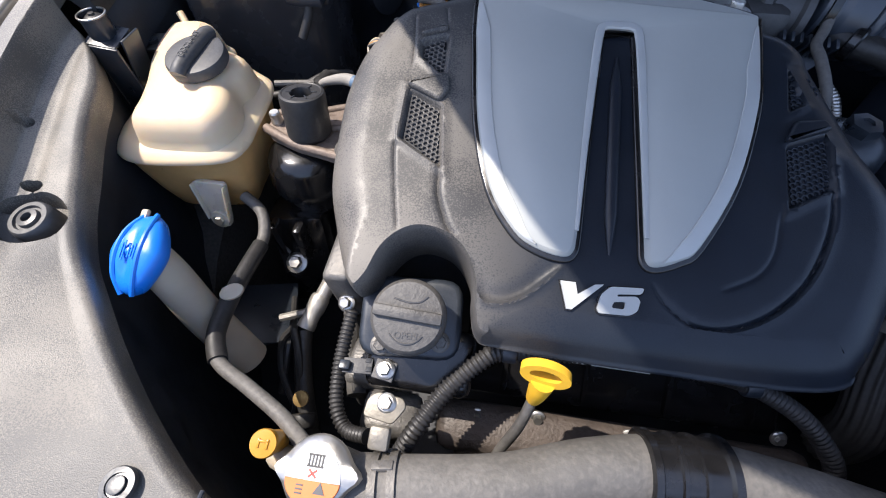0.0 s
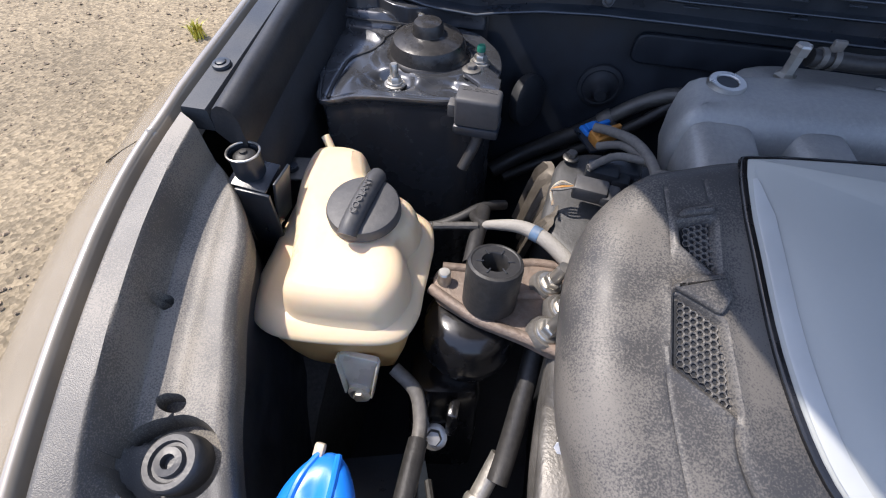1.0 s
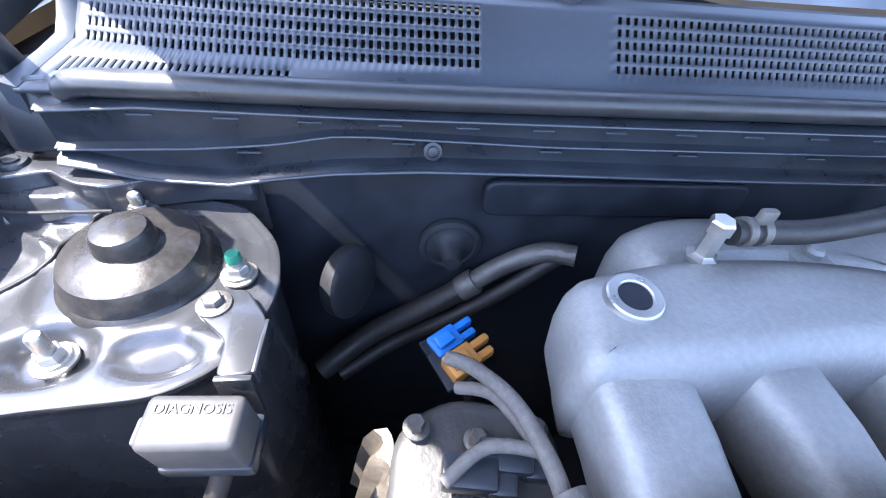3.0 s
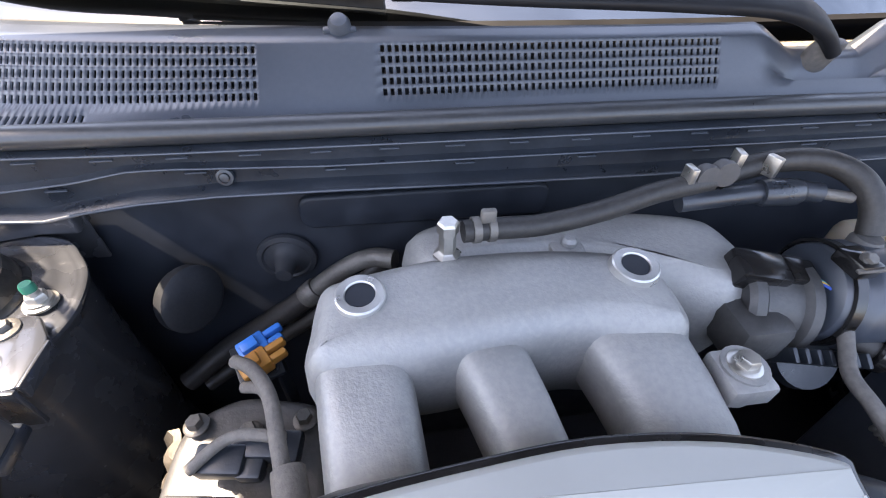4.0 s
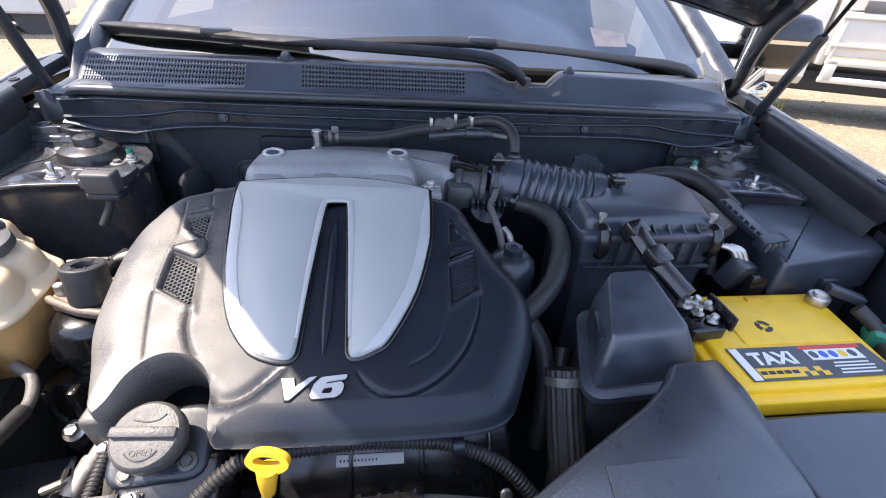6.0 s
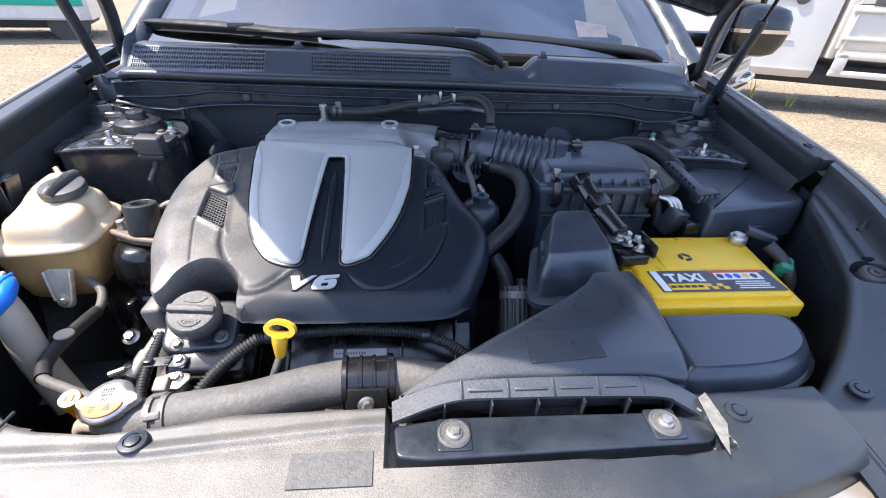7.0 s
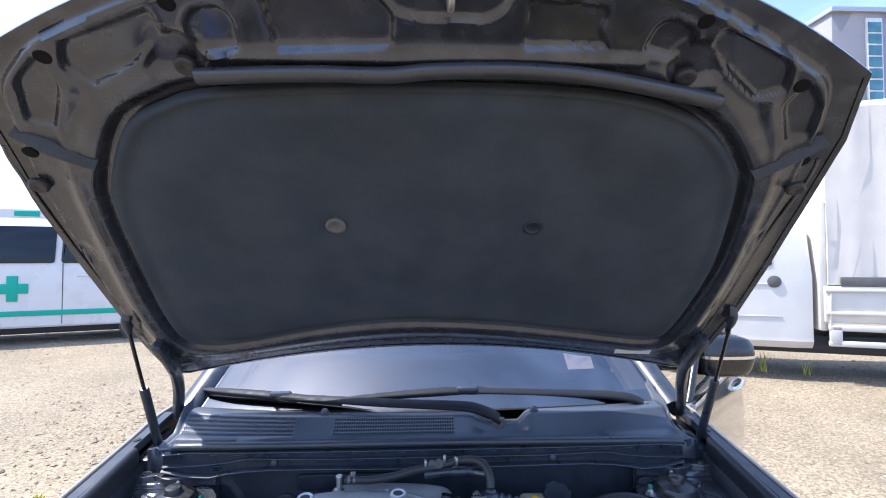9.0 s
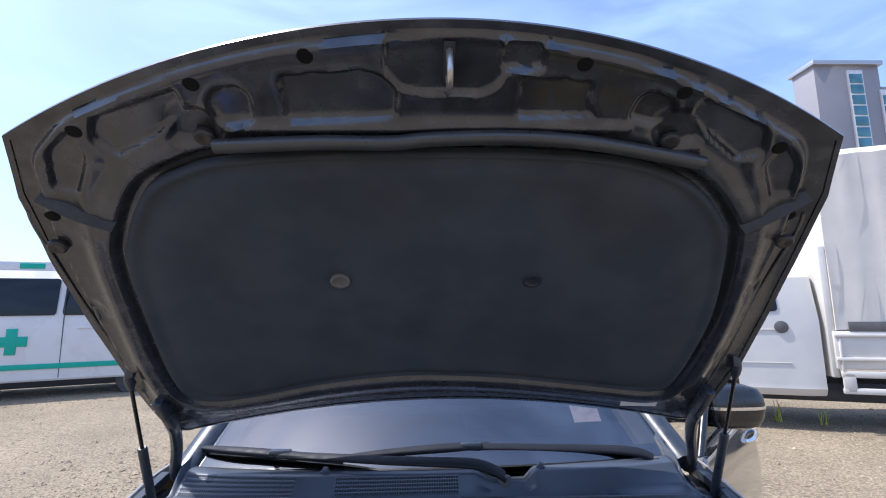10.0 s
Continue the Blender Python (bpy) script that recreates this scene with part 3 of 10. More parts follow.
def fender_cover(sx):
    """The moulded plastic cover between the wing and the engine bay: raised outer strip, steep flank, flat shelf."""
    per = 14
    o, i, s = smooth_line(OUTER, per), smooth_line(INNER, per), smooth_line([(v, w, 0) for v, w in zip(STRIP, SHOULDER)], per)
    bm = BM()
    rows, Q = [], 72
    for a, b, k in zip(o, i, s):
        k, m = k[0], k[1]
        z0 = side_z((a.y + b.y) / 2)
        wide = (b - a).length
        row = []
        for q in range(Q + 1):
            t = q / Q
            p = a.lerp(b, t)
            d = t * wide
            z = side_z(p.y) * 0.6 + z0 * 0.4
            step = 1 - min(1, max(0, (d - 0.0215) / 0.011))
            step = step * step * (3 - 2 * step)
            z += k * (0.040 * step + 0.008 * (1 - t) * (1 - step) - 0.004 * math.exp(-((d - 0.050) / 0.010) ** 2)) + (m - k) * 0.038 * max(0, 1 - 1.15 * t)
            if d < 0.003:
                z -= k * 0.003 * (1 - d / 0.003)
            e = wide - d
            if e < 0.010:
                z -= 0.010 - math.sqrt(max(0, 0.010 ** 2 - (0.010 - e) ** 2))
            z -= 0.006 * (1 - m) * max(0, 1 - d / 0.05)
            row.append(bm.verts.new((mirror(sx, p.x), p.y, z)))
        row.insert(0, bm.verts.new((mirror(sx, a.x + 0.001), a.y, row[0].co.z - 0.03)))
        for h in (0.014, 0.026):
            row.append(bm.verts.new((mirror(sx, b.x - 0.003), b.y, row[Q + 1].co.z - h)))
        rows.append(row)
    for r, t in zip(rows, rows[1:]):
        for q in range(len(r) - 1):
            bm.faces.new((r[q], r[q + 1], t[q + 1], t[q]))
    end = [bm.verts.new((v.co.x, v.co.y, 0.80)) for v in rows[-1]]
    for q in range(len(end) - 1):
        bm.faces.new((rows[-1][q], rows[-1][q + 1], end[q + 1], end[q]))
    cut_recess(bm, [(mirror(sx, STOP[0] + 0.031 * math.cos(a)), STOP[1] + 0.027 * math.sin(a)) for a in np.linspace(0, 2 * math.pi, 41)[:-1]], 0.020)
    cut_recess(bm, [(mirror(sx, x), y) for x, y in round_corners([(-0.696, -0.527), (-0.672, -0.519), (-0.642, -0.568), (-0.666, -0.576)], 0.003)], 0.030)
    cut_recess(bm, [(mirror(sx, -0.687 + 0.0105 * math.cos(a)), -0.438 + 0.0062 * math.sin(a)) for a in np.linspace(0, 2 * math.pi, 21)[:-1]], 0.015)
    cut_recess(bm, [(mirror(sx, -0.725 + 0.006 * math.cos(a)), -0.376 + 0.006 * math.sin(a)) for a in np.linspace(0, 2 * math.pi, 17)[:-1]], 0.015)
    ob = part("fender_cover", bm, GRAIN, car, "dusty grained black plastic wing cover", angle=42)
    z = side_z(STOP[1])
    M = Matrix.Translation((mirror(sx, STOP[0]), STOP[1], z - 0.002)) @ pose(0, 0, 0, 9, 0, 0)
    bm = BM()
    lathe(bm, [(0.0185, -0.022), (0.0185, -0.002), (0.0175, 0.003), (0.0160, 0.0046), (0.0125, 0.0046), (0.0115, 0.002), (0.0095, 0.002), (0.0085, 0.0055),
               (0.0045, 0.006), (0.004, 0.001), (0.0005, 0.001)], 30, M @ pose(0.001, 0, 0.002))
    part("bump_stop", bm, CAP_BLACK, ob, "round black rubber bonnet stop")
    push_clip(ob, Matrix.Translation((mirror(sx, -0.497), -0.648, side_z(-0.648) + 0.0015)), 0.0125)
    return ob


for sx in (1, -1):
    fender_cover(sx)

# rails behind the covers, up to the hinges: a flat strip, a rubber weatherstrip beside it, and the wall below
RAIL_STRIP = [(-0.777, 0.915), (-0.777, 0.933), (-0.7755, 0.936), (-0.7535, 0.936), (-0.7520, 0.934), (-0.7515, 0.915)]
RAIL_ROLL = [(-0.7505, 0.915), (-0.7495, 0.931), (-0.746, 0.938), (-0.740, 0.942), (-0.734, 0.9415), (-0.728, 0.937), (-0.7245, 0.928), (-0.724, 0.905), (-0.726, 0.890)]
RAIL_WALL = [(-0.726, 0.895), (-0.720, 0.888), (-0.715, 0.870), (-0.713, 0.845), (-0.718, 0.842), (-0.718, 0.80), (-0.718, 0.40)]


def ribbon(bm, prof, sx, y0, y1, drift, n=14, lift=0.13, fixed=99):
    """A profile drawn along y, drifting outwards and rising towards the rear."""
    rows = []
    for y in np.linspace(y0, y1, n):
        dx, dz = drift * (y + 0.23), lift * (y + 0.23)
        rows.append([bm.verts.new((mirror(sx, x + dx), y, z + (dz if k < fixed else 0))) for k, (x, z) in enumerate(prof)])
    for r, t in zip(rows, rows[1:]):
        for q in range(len(r) - 1):
            bm.faces.new((r[q], r[q + 1], t[q + 1], t[q]))
    return rows


def rail(sx):
    bm = BM()
    rows = ribbon(bm, RAIL_STRIP, sx, -0.2285, 0.30, -0.05)
    bm.faces.new(rows[0])
    ob = part("wing_rail", bm, RAIL_PLASTIC, car, "black plastic inner wing rail, painted paler on the car's sunlit side", angle=40)
    bm = BM()
    rows = ribbon(bm, RAIL_ROLL, sx, -0.2295, 0.098, -0.075)
    bm.faces.new(rows[0])
    bm.faces.new(rows[-1][::-1])
    part("weatherstrip", bm, ROLL, ob, "thick black rubber weatherstrip", angle=60)
    bm = BM()
    ribbon(bm, RAIL_WALL, sx, -0.2285, 0.30, -0.085, fixed=5)
    part("rail_wall", bm, DARK, car, "dark inner wall of the wing rail", angle=50)
    for y in (-0.17, 0.144):
        push_clip(ob, Matrix.Translation((mirror(sx, -0.7645 - 0.05 * (y + 0.23)), y, 0.9365 + 0.13 * (y + 0.23))) @ pose(0, 0, 0, 7.4, 0, 0), 0.0088)
    # inner wing beneath the cover
    bm = BM()
    line = [(-0.735, -0.225), (-0.735, -0.256), (-0.706, -0.288), (-0.692, -0.313), (-0.684, -0.342), (-0.672, -0.376), (-0.655, -0.42), (-0.62, -0.49), (-0.57, -0.55),
            (-0.51, -0.61), (-0.46, -0.645), (-0.42, -0.66)]
    loft_rows = [[bm.verts.new((mirror(sx, x - 0.006), y, side_z(y) - 0.014 if z > 0.8 else z)) for x, y in line] for z in (0.84, 0.70, 0.55, 0.30)]
    for r, t in zip(loft_rows, loft_rows[1:]):
        for q in range(len(r) - 1):
            bm.faces.new((r[q], r[q + 1], t[q + 1], t[q]))
    part("inner_wing", bm, BLACK, car)


for sx in (1, -1):
    rail(sx)


def wing(sx):
    """The painted outer wing: a rolled lip beside the shut line, then the flank down to the sill."""
    edge = smooth_line([(x, y, 0) for x, y in OUTER[1:]] + [(-0.785, -0.05, 0), (-0.794, 0.15, 0), (-0.812, 0.4, 0), (-0.84, 1.2, 0)], 5)
    if sx < 0:
        edge = [p for p in edge if p.y < 0.42]
    prof = [(-0.002, -0.034), (0.0065, -0.026), (0.0075, -0.002), (0.0095, 0.0015), (0.0130, 0.0022), (0.0165, 0.0005), (0.0185, -0.004), (0.024, -0.008), (0.045, -0.020), (0.070, -0.036), (0.090, -0.058),
            (0.104, -0.09), (0.112, -0.14), (0.116, -0.24), (0.113, -0.36), (0.10, -0.5), (0.07, -0.62)]
    bm = BM()
    rows = []
    for a, p, b in zip(edge[:1] + edge, edge, edge[1:] + edge[-1:]):
        t = (b - a).normalized()
        nrm = Vector((-abs(t.y), -abs(t.x) if p.y < -0.25 else 0)).normalized()
        z0 = min(side_z(p.y) + 0.039, 0.936 + 0.13 * (p.y + 0.23) if p.y > -0.23 else 9, 1.0)
        if p.y < -0.5:
            z0 -= 0.040 * max(0, min(1, (-0.58 - p.y) / 0.17))
        k = 1 - 0.45 * min(1, max(0, (p.y + 0.20) / 0.2))
        rows.append([bm.verts.new((mirror(sx, p.x + nrm.x * (d if d < 0.02 else 0.02 + (d - 0.02) * k)), p.y + nrm.y * d, z0 + h)) for d, h in prof])
    for r, t in zip(rows, rows[1:]):
        for q in range(len(r) - 1):
            bm.faces.new((r[q], r[q + 1], t[q + 1], t[q]))
    return part("front_wing", bm, PAINT, car, "pale bronze painted front wing", angle=60)


for sx in (1, -1):
    wing(sx)

# front panel over the radiator
bm = BM()
rows = []
xs_p = list(np.linspace(-0.438, -0.092, 44)) + list(np.linspace(-0.088, -0.066, 14)) + list(np.linspace(-0.06, 0.235, 30)) + list(np.linspace(0.24, 0.285, 26)) + list(np.linspace(0.29, 0.402, 16))
for x in xs_p:
    y1 = interp(x, [-0.44, -0.41, -0.352, -0.29, -0.231, -0.083, 0.25, 0.33, 0.402], [-0.652, -0.661, -0.667, -0.660, -0.650, -0.647, -0.646, -0.644, -0.640])
    y0 = -0.770 + 0.14 * x * x + 0.9 * max(0, abs(x - MIDDLE) - 0.27) ** 2
    row = []
    ys_p = list(np.linspace(0, 0.75, 40)) + list(np.linspace(0.78, 1.0, 8))
    for j in ys_p:
        y = y1 + (y0 - y1) * j
        e, f = y1 - y, y - y0
        z = 0.808 + 0.010 * min(1, max(0, (x - 0.22) / 0.06)) - 0.012 * max(0, (-0.70 - y) / 0.09)
        ridge = -0.689 + 0.018 * min(1, max(0, (x + 0.30) / 0.2))
        z += (0.0045 * (1 - min(1, max(0, (ridge - y) / 0.006))) - 0.003 * math.exp(-((y - ridge - 0.012) / 0.006) ** 2)) if x < -0.076 else 0
        inside = min(1, max(0, (x + 0.0795) / 0.003)) * min(1, max(0, (0.2515 - 0.33 * (y + 0.664) - x) / 0.003)) * min(1, max(0, (y + 0.712) / 0.003))
        z -= 0.022 * inside
        if e < 0.008:
            z -= 0.008 - math.sqrt(max(0, 0.008 ** 2 - (0.008 - e) ** 2))
        if f < 0.02:
            z -= 0.02 - math.sqrt(max(0, 0.02 ** 2 - (0.02 - f) ** 2))
        row.append(bm.verts.new((x, y, z)))
    row.insert(0, bm.verts.new((x, y1, row[0].co.z - 0.05)))
    row.append(bm.verts.new((x, y0 - 0.01, row[-1].co.z - 0.05)))
    rows.append(row)
for r, t in zip(rows, rows[1:]):
    for q in range(len(r) - 1):
        bm.faces.new((r[q], r[q + 1], t[q + 1], t[q]))
# its material pales the sunlit left by colour
front_panel = part("radiator_cover", bm, GRAIN, car, "dusty grained black plastic radiator cover, painted paler on its sunlit left", angle=50)
# pale plate stands in for sun on the recess's left-facing cheek
bm = BM()
plate(bm, [(0.252, -0.687), (0.25, -0.71), (0.25, -0.722), (0.269, -0.689), (0.269, -0.649), (0.257, -0.656)], Matrix.Translation((0, 0, 0.8183)), 0.0008)
part("sunlit_patch", bm, PALE_CHEEK, front_panel, "pale patch painted for sun on the cheek beside the snorkel lip")
for x, y, z in ((-0.311, -0.680, 0.8125), (0.290, -0.675, 0.8182)):
    push_clip(front_panel, Matrix.Translation((x, y, z)), 0.013)
bm = BM()
plate(bm, rect(-0.038, -0.016, 0.038, 0.016), Matrix.Translation((-0.127, -0.712, 0.8074)) @ pose(0, 0, 0, 6, 0, 0), 0.0005)
part("sticker_patch", bm, PLASTIC_GREY, front_panel, "blank dusty patch of a raised label")
# near-black slab laid on the panel for the shade in its slot
for x in (-0.004,):
    bm = BM()
    slab(bm, round_corners(rect(x - 0.013, -0.757, x + 0.013, -0.744), 0.004), 0.795, 0.8035, r=0.001)
    part("slot", bm, DARK, front_panel)

for sx in (1, -1):
    bm = BM()
    sweep(bm, [(MIDDLE + sx * 0.4215, -0.642, 0.813), (MIDDLE + sx * 0.4215, -0.68, 0.815), (MIDDLE + sx * 0.425, -0.72, 0.812), (MIDDLE + sx * 0.428, -0.76, 0.802)], 0.0016, 8, 4)
    part("panel_gap", bm, BLACK, front_panel)
# bumper and headlamps in front of it
bm = BM()
rows = []
for i in range(41):
    x = -0.80 + 1.6 * i / 40
    y = -0.785 + 0.16 * x * x + 0.9 * min(0.2, max(0, abs(x) - 0.27)) ** 2 + 0.18 * max(0, abs(x) - 0.55) ** 1.2
    rows.append([bm.verts.new((x, y + d, z)) for d, z in ((0.03, 0.775), (0, 0.782), (-0.03, 0.772), (-0.07, 0.74), (-0.10, 0.66), (-0.11, 0.5), (-0.09, 0.28))])
for r, t in zip(rows, rows[1:]):
    for q in range(len(r) - 1):
        bm.faces.new((r[q], r[q + 1], t[q + 1], t[q]))
part("front_bumper", bm, PAINT, car, "pale bronze painted front bumper", angle=60)
for sx in (1, -1):
    bm = BM()
    slab(bm, round_corners([(sx * 0.50, -0.80), (sx * 0.70, -0.72), (sx * 0.80, -0.58), (sx * 0.775, -0.56), (sx * 0.67, -0.68), (sx * 0.50, -0.765)], 0.02),
         0.70, 0.792, r=0.015)
    part("headlamp", bm, LENS, car, "clear headlamp lens")

# engine bay shell
bm = BM()
rbox(bm, (1.44, 0.010, 0.69), 0.002, Matrix.Translation((-0.018, 0.117, 0.628)))
part("firewall", bm, BLACK, car, "dark firewall with a pressed recess")
bm = BM()
slab(bm, round_corners(rect(-0.36, -0.02, -0.10, 0.02), 0.015), 0, 0.006, r=0.004, M=Matrix.Translation((0, 0.108, 0.885)) @ pose(0, 0, 0, 90, 0, 0))
part("pressed_panel", bm, BLACK, car)
bm = BM()
rbox(bm, (1.5, 0.9, 0.01), 0.002, Matrix.Translation((0, -0.3, 0.34)))
part("undertray", bm, DARK, car)
bm = BM()
rbox(bm, (0.9, 0.05, 0.45), 0.01, Matrix.Translation((0, -0.705, 0.54)))
part("radiator", bm, DARK, car, "dark radiator behind the grille")

# ---- cowl below the windscreen ----


def cowl(x, v):
    """The cowl's skin: v from its front lip (0) over the grilles to the windscreen (1)."""
    k = x * x
    ys = [0.100 + 0.012 * k, 0.1125 + 0.03 * k + 0.25 * k * k, 0.134 + 0.16 * k + 0.10 * k * k, 0.150 + 0.26 * k]
    zs = [0.984 - 0.02 * k, 1.001 - 0.03 * k - 0.02 * k * k, 1.037 - 0.030 * k, 1.043 - 0.035 * k]
    vs = [0.0, 0.3, 0.8, 1.0]
    y, z = interp(v, vs, ys), interp(v, vs, zs)
    if v > 0.3 and 0.095 < x < 0.25:
        w = min(1, (v - 0.3) / 0.2) * min(1, (x - 0.095) / 0.05, (0.25 - x) / 0.025)
        y, z = y + 0.004 * w, z - 0.026 * w
    return Vector((x, y, z))


xs = [-0.706]
slots = []


def stretch(a, b, n, hole):
    for k in range(n):
        for f, is_hole in ((0.55, hole), (1.0, False)):
            xs.append(a + (b - a) * (k + f) / n)
            slots.append(is_hole)


stretch(-0.706, -0.692, 1, False)
stretch(-0.692, -0.372, 51, True)
stretch(-0.372, -0.267, 6, False)
stretch(-0.267, 0.049, 50, True)
stretch(0.049, 0.668, 30, False)
vs, vslot = [0.0, 0.10, 0.20, 0.30], [False, False, False]
for k in range(5):
    vs += [0.30 + 0.5 * (k + 0.68) / 5, 0.30 + 0.5 * (k + 1) / 5]
    vslot += [True, False]
vs += [0.88, 0.95, 1.0]
vslot += [False, False, False]
bm = BM()
grid = [[bm.verts.new(cowl(x, v)) for v in vs] for x in xs]
for i in range(len(xs) - 1):
    for j in range(len(vs) - 1):
        low = xs[i] < -0.52 and 1 <= j <= 2
        if (slots[i] and vslot[j]) or (slots[i] and low and j == 1):
            continue
        bm.faces.new((grid[i][j], grid[i + 1][j], grid[i + 1][j + 1], grid[i][j + 1]))
cowl_panel = part("cowl_panel", bm, COWL, car, "blue-tinted grey-black plastic cowl with slotted air grilles", angle=40)
sol = cowl_panel.modifiers.new("thickness", "SOLIDIFY")
sol.thickness, sol.offset = 0.004, -1.0
# dark sheet added behind the grilles in place of the shade below
bm = BM()
rows = []
for i in range(31):
    x = -0.72 + 1.38 * i / 30
    rows.append([bm.verts.new(cowl(x, v) + Vector((0, 0.010, -0.018))) for v in (-0.02, 0.3, 0.8, 1.0)])
for r, t in zip(rows, rows[1:]):
    for q in range(3):
        bm.faces.new((r[q], r[q + 1], t[q + 1], t[q]))
part("grille_backing", bm, DARK, cowl_panel)
for x, s in ((-0.301, 1.0), (0.270, 0.8)):
    p = cowl(x, 1.0)
    bm = BM()
    lathe(bm, [(0.011 * s, -0.006), (0.010 * s, 0.006), (0.007 * s, 0.011), (0.0005, 0.012)], 18, Matrix.Translation(p + Vector((0, -0.006, 0))) @ pose(0, 0, 0, 35, 0, 0))
    rbox(bm, (0.03 * s, 0.006, 0.008), 0.002, Matrix.Translation(p + Vector((0, -0.008, -0.002))) @ pose(0, 0, 0, 30, 0, 0))
    part("washer_jet", bm, COWL, cowl_panel, "grey plastic screen washer jet")
bm = BM()
sweep(bm, [(-0.668, 0.106, 0.975), (-0.655, 0.101, 0.982), (-0.6, 0.097, 0.984), (-0.4, 0.094, 0.984), (0, 0.093, 0.985), (0.4, 0.097, 0.980), (0.62, 0.103, 0.974), (0.645, 0.108, 0.966)], 0.0098, 14, 8, flat=1.3)
part("cowl_seal", bm, SEAL, car, "long round grey-black rubber bonnet seal")


def fold_line(x):
    """Heights of the front panel's upper lip, its fold and its lower lip."""
    u = abs(x - MIDDLE)
    top = interp(u, [0.0, 0.45, 0.60, 0.67], [0.9705, 0.9705, 0.972, 0.966])
    mid = interp(u, [0.0, 0.30, 0.44, 0.47, 0.51, 0.57, 0.67], [0.952, 0.952, 0.956, 0.955, 0.947, 0.941, 0.936])
    low = interp(u, [0.0, 0.15, 0.30, 0.40, 0.47, 0.52, 0.55, 0.61, 0.65, 0.67], [0.928, 0.929, 0.931, 0.931, 0.927, 0.920, 0.914, 0.917, 0.926, 0.929])
    return top, mid, low, 0.086 + 0.022 * u * u * u


bm = BM()
rows = []
for i in range(121):
    x = -0.688 + 1.335 * i / 120
    top, mid, low, y0 = fold_line(x)
    rows.append([bm.verts.new((x, y0 + d, z)) for d, z in ((0.018, top + 0.004), (0.0, top + 0.003), (-0.004, top + 0.001), (-0.004, top - 0.001), (0.001, top - 0.003), (0.002, mid + 0.003),
                                                         (-0.004, mid + 0.001), (-0.004, mid - 0.0015), (0.004, mid - 0.005), (0.004, low + 0.004), (-0.006, low + 0.0015), (-0.010, low - 0.002), (-0.009, low - 0.004), (0.02, low - 0.006))])
for r, t in zip(rows, rows[1:]):
    for q in range(len(r) - 1):
        bm.faces.new((r[q], r[q + 1], t[q + 1], t[q]))
bm.faces.new(rows[0])
bm.faces.new(rows[-1][::-1])
cowl_front = part("cowl_front_panel", bm, PLASTIC, car, "black plastic panel with clip tabs below the cowl", angle=30)
# light lines along the moulded edges, painted as tubes of paler plastic
for which, dy, rr in ((0, -0.0045, 0.0011), (1, -0.0048, 0.0010), (2, -0.0105, 0.0014)):
    bm = BM()
    pts = []
    for i in range(81):
        x = -0.685 + 1.33 * i / 80
        f = fold_line(x)
        pts.append((x, f[3] + dy, f[which] - (0.001 if which == 2 else 0)))
    sweep(bm, pts, rr, 8, 1, smooth=False)
    part("edge_line", bm, COWL, cowl_front)
for k in range(22):
    x = -0.62 + 1.24 * k / 21
    for dz in ((-0.009, -0.017) if k % 2 else (-0.013,)):
        bm = BM()
        rbox(bm, (0.018, 0.003, 0.0016), 0.0005, Matrix.Translation((x + (0.01 if dz < -0.015 else 0), fold_line(x)[3] + 0.0005, (fold_line(x)[0] - 0.007 if dz > -0.015 else fold_line(x)[1] - 0.007))), 1)
        part("clip_tab", bm, COWL, cowl_front)
for x in (-0.410, 0.30):
    push_clip(cowl_front, Matrix.Translation((x, 0.088, 0.943)) @ pose(0, 0, 0, 75, 0, 0), 0.008)
# corner blocks where cowl, rail and hinge meet
for sx in (1, -1):
    bm = BM()
    rbox(bm, (0.042, 0.03, 0.055), 0.006, Matrix.Translation((MIDDLE + sx * 0.690, 0.122, 0.948)) @ pose(0, 0, 0, -12, 0, sx * -12))
    rbox(bm, (0.06, 0.10, 0.03), 0.008, Matrix.Translation((MIDDLE + sx * 0.725, 0.165, 0.938)) @ pose(0, 0, 0, 8, 0, 0))
    part("corner_bracket", bm, PLASTIC, car, "grey-black plastic corner bracket")
    bm = BM()
    rings = []
    for v in np.linspace(0.0, 1.25, 14):
        p = cowl(-0.706, min(v, 1.0)) + Vector((0.0, 0.05 * max(0, v - 1.0) / 0.25, 0.03 * max(0, v - 1.0) / 0.25))
        rise = 0.004 + 0.016 * min(1, max(0, (v - 0.25) / 0.5))
        row = [p + Vector((0.003, 0, 0.0005)), p + Vector((-0.006, 0, rise)), p + Vector((-0.009, 0, rise - 0.001)), p + Vector((-0.010, 0.003, -0.03)), p + Vector((0.0, 0.003, -0.03))]
        rings.append([Vector((mirror(-sx, q.x), q.y, q.z)) for q in row])
    loft(bm, rings)
    part("cowl_end", bm, COWL, car, "upturned plastic end of the cowl", angle=50)
    bm = BM()
    rbox(bm, (0.10, 0.16, 0.5), 0.004, Matrix.Translation((MIDDLE + sx * 0.758, 0.27, 0.69)))
    part("hinge_panel", bm, DARK, car)

# ---- windscreen, pillars, inside ----


def screen(x, v):
    b = Vector((x, 0.156 + 0.26 * x * x, 1.046 - 0.045 * x * x))
    t = Vector((x * 0.82, 0.95 + 0.12 * x * x, 1.435 - 0.06 * x * x))
    p = b.lerp(t, v)
    p.z += 0.035 * math.sin(math.pi * v)
    return p


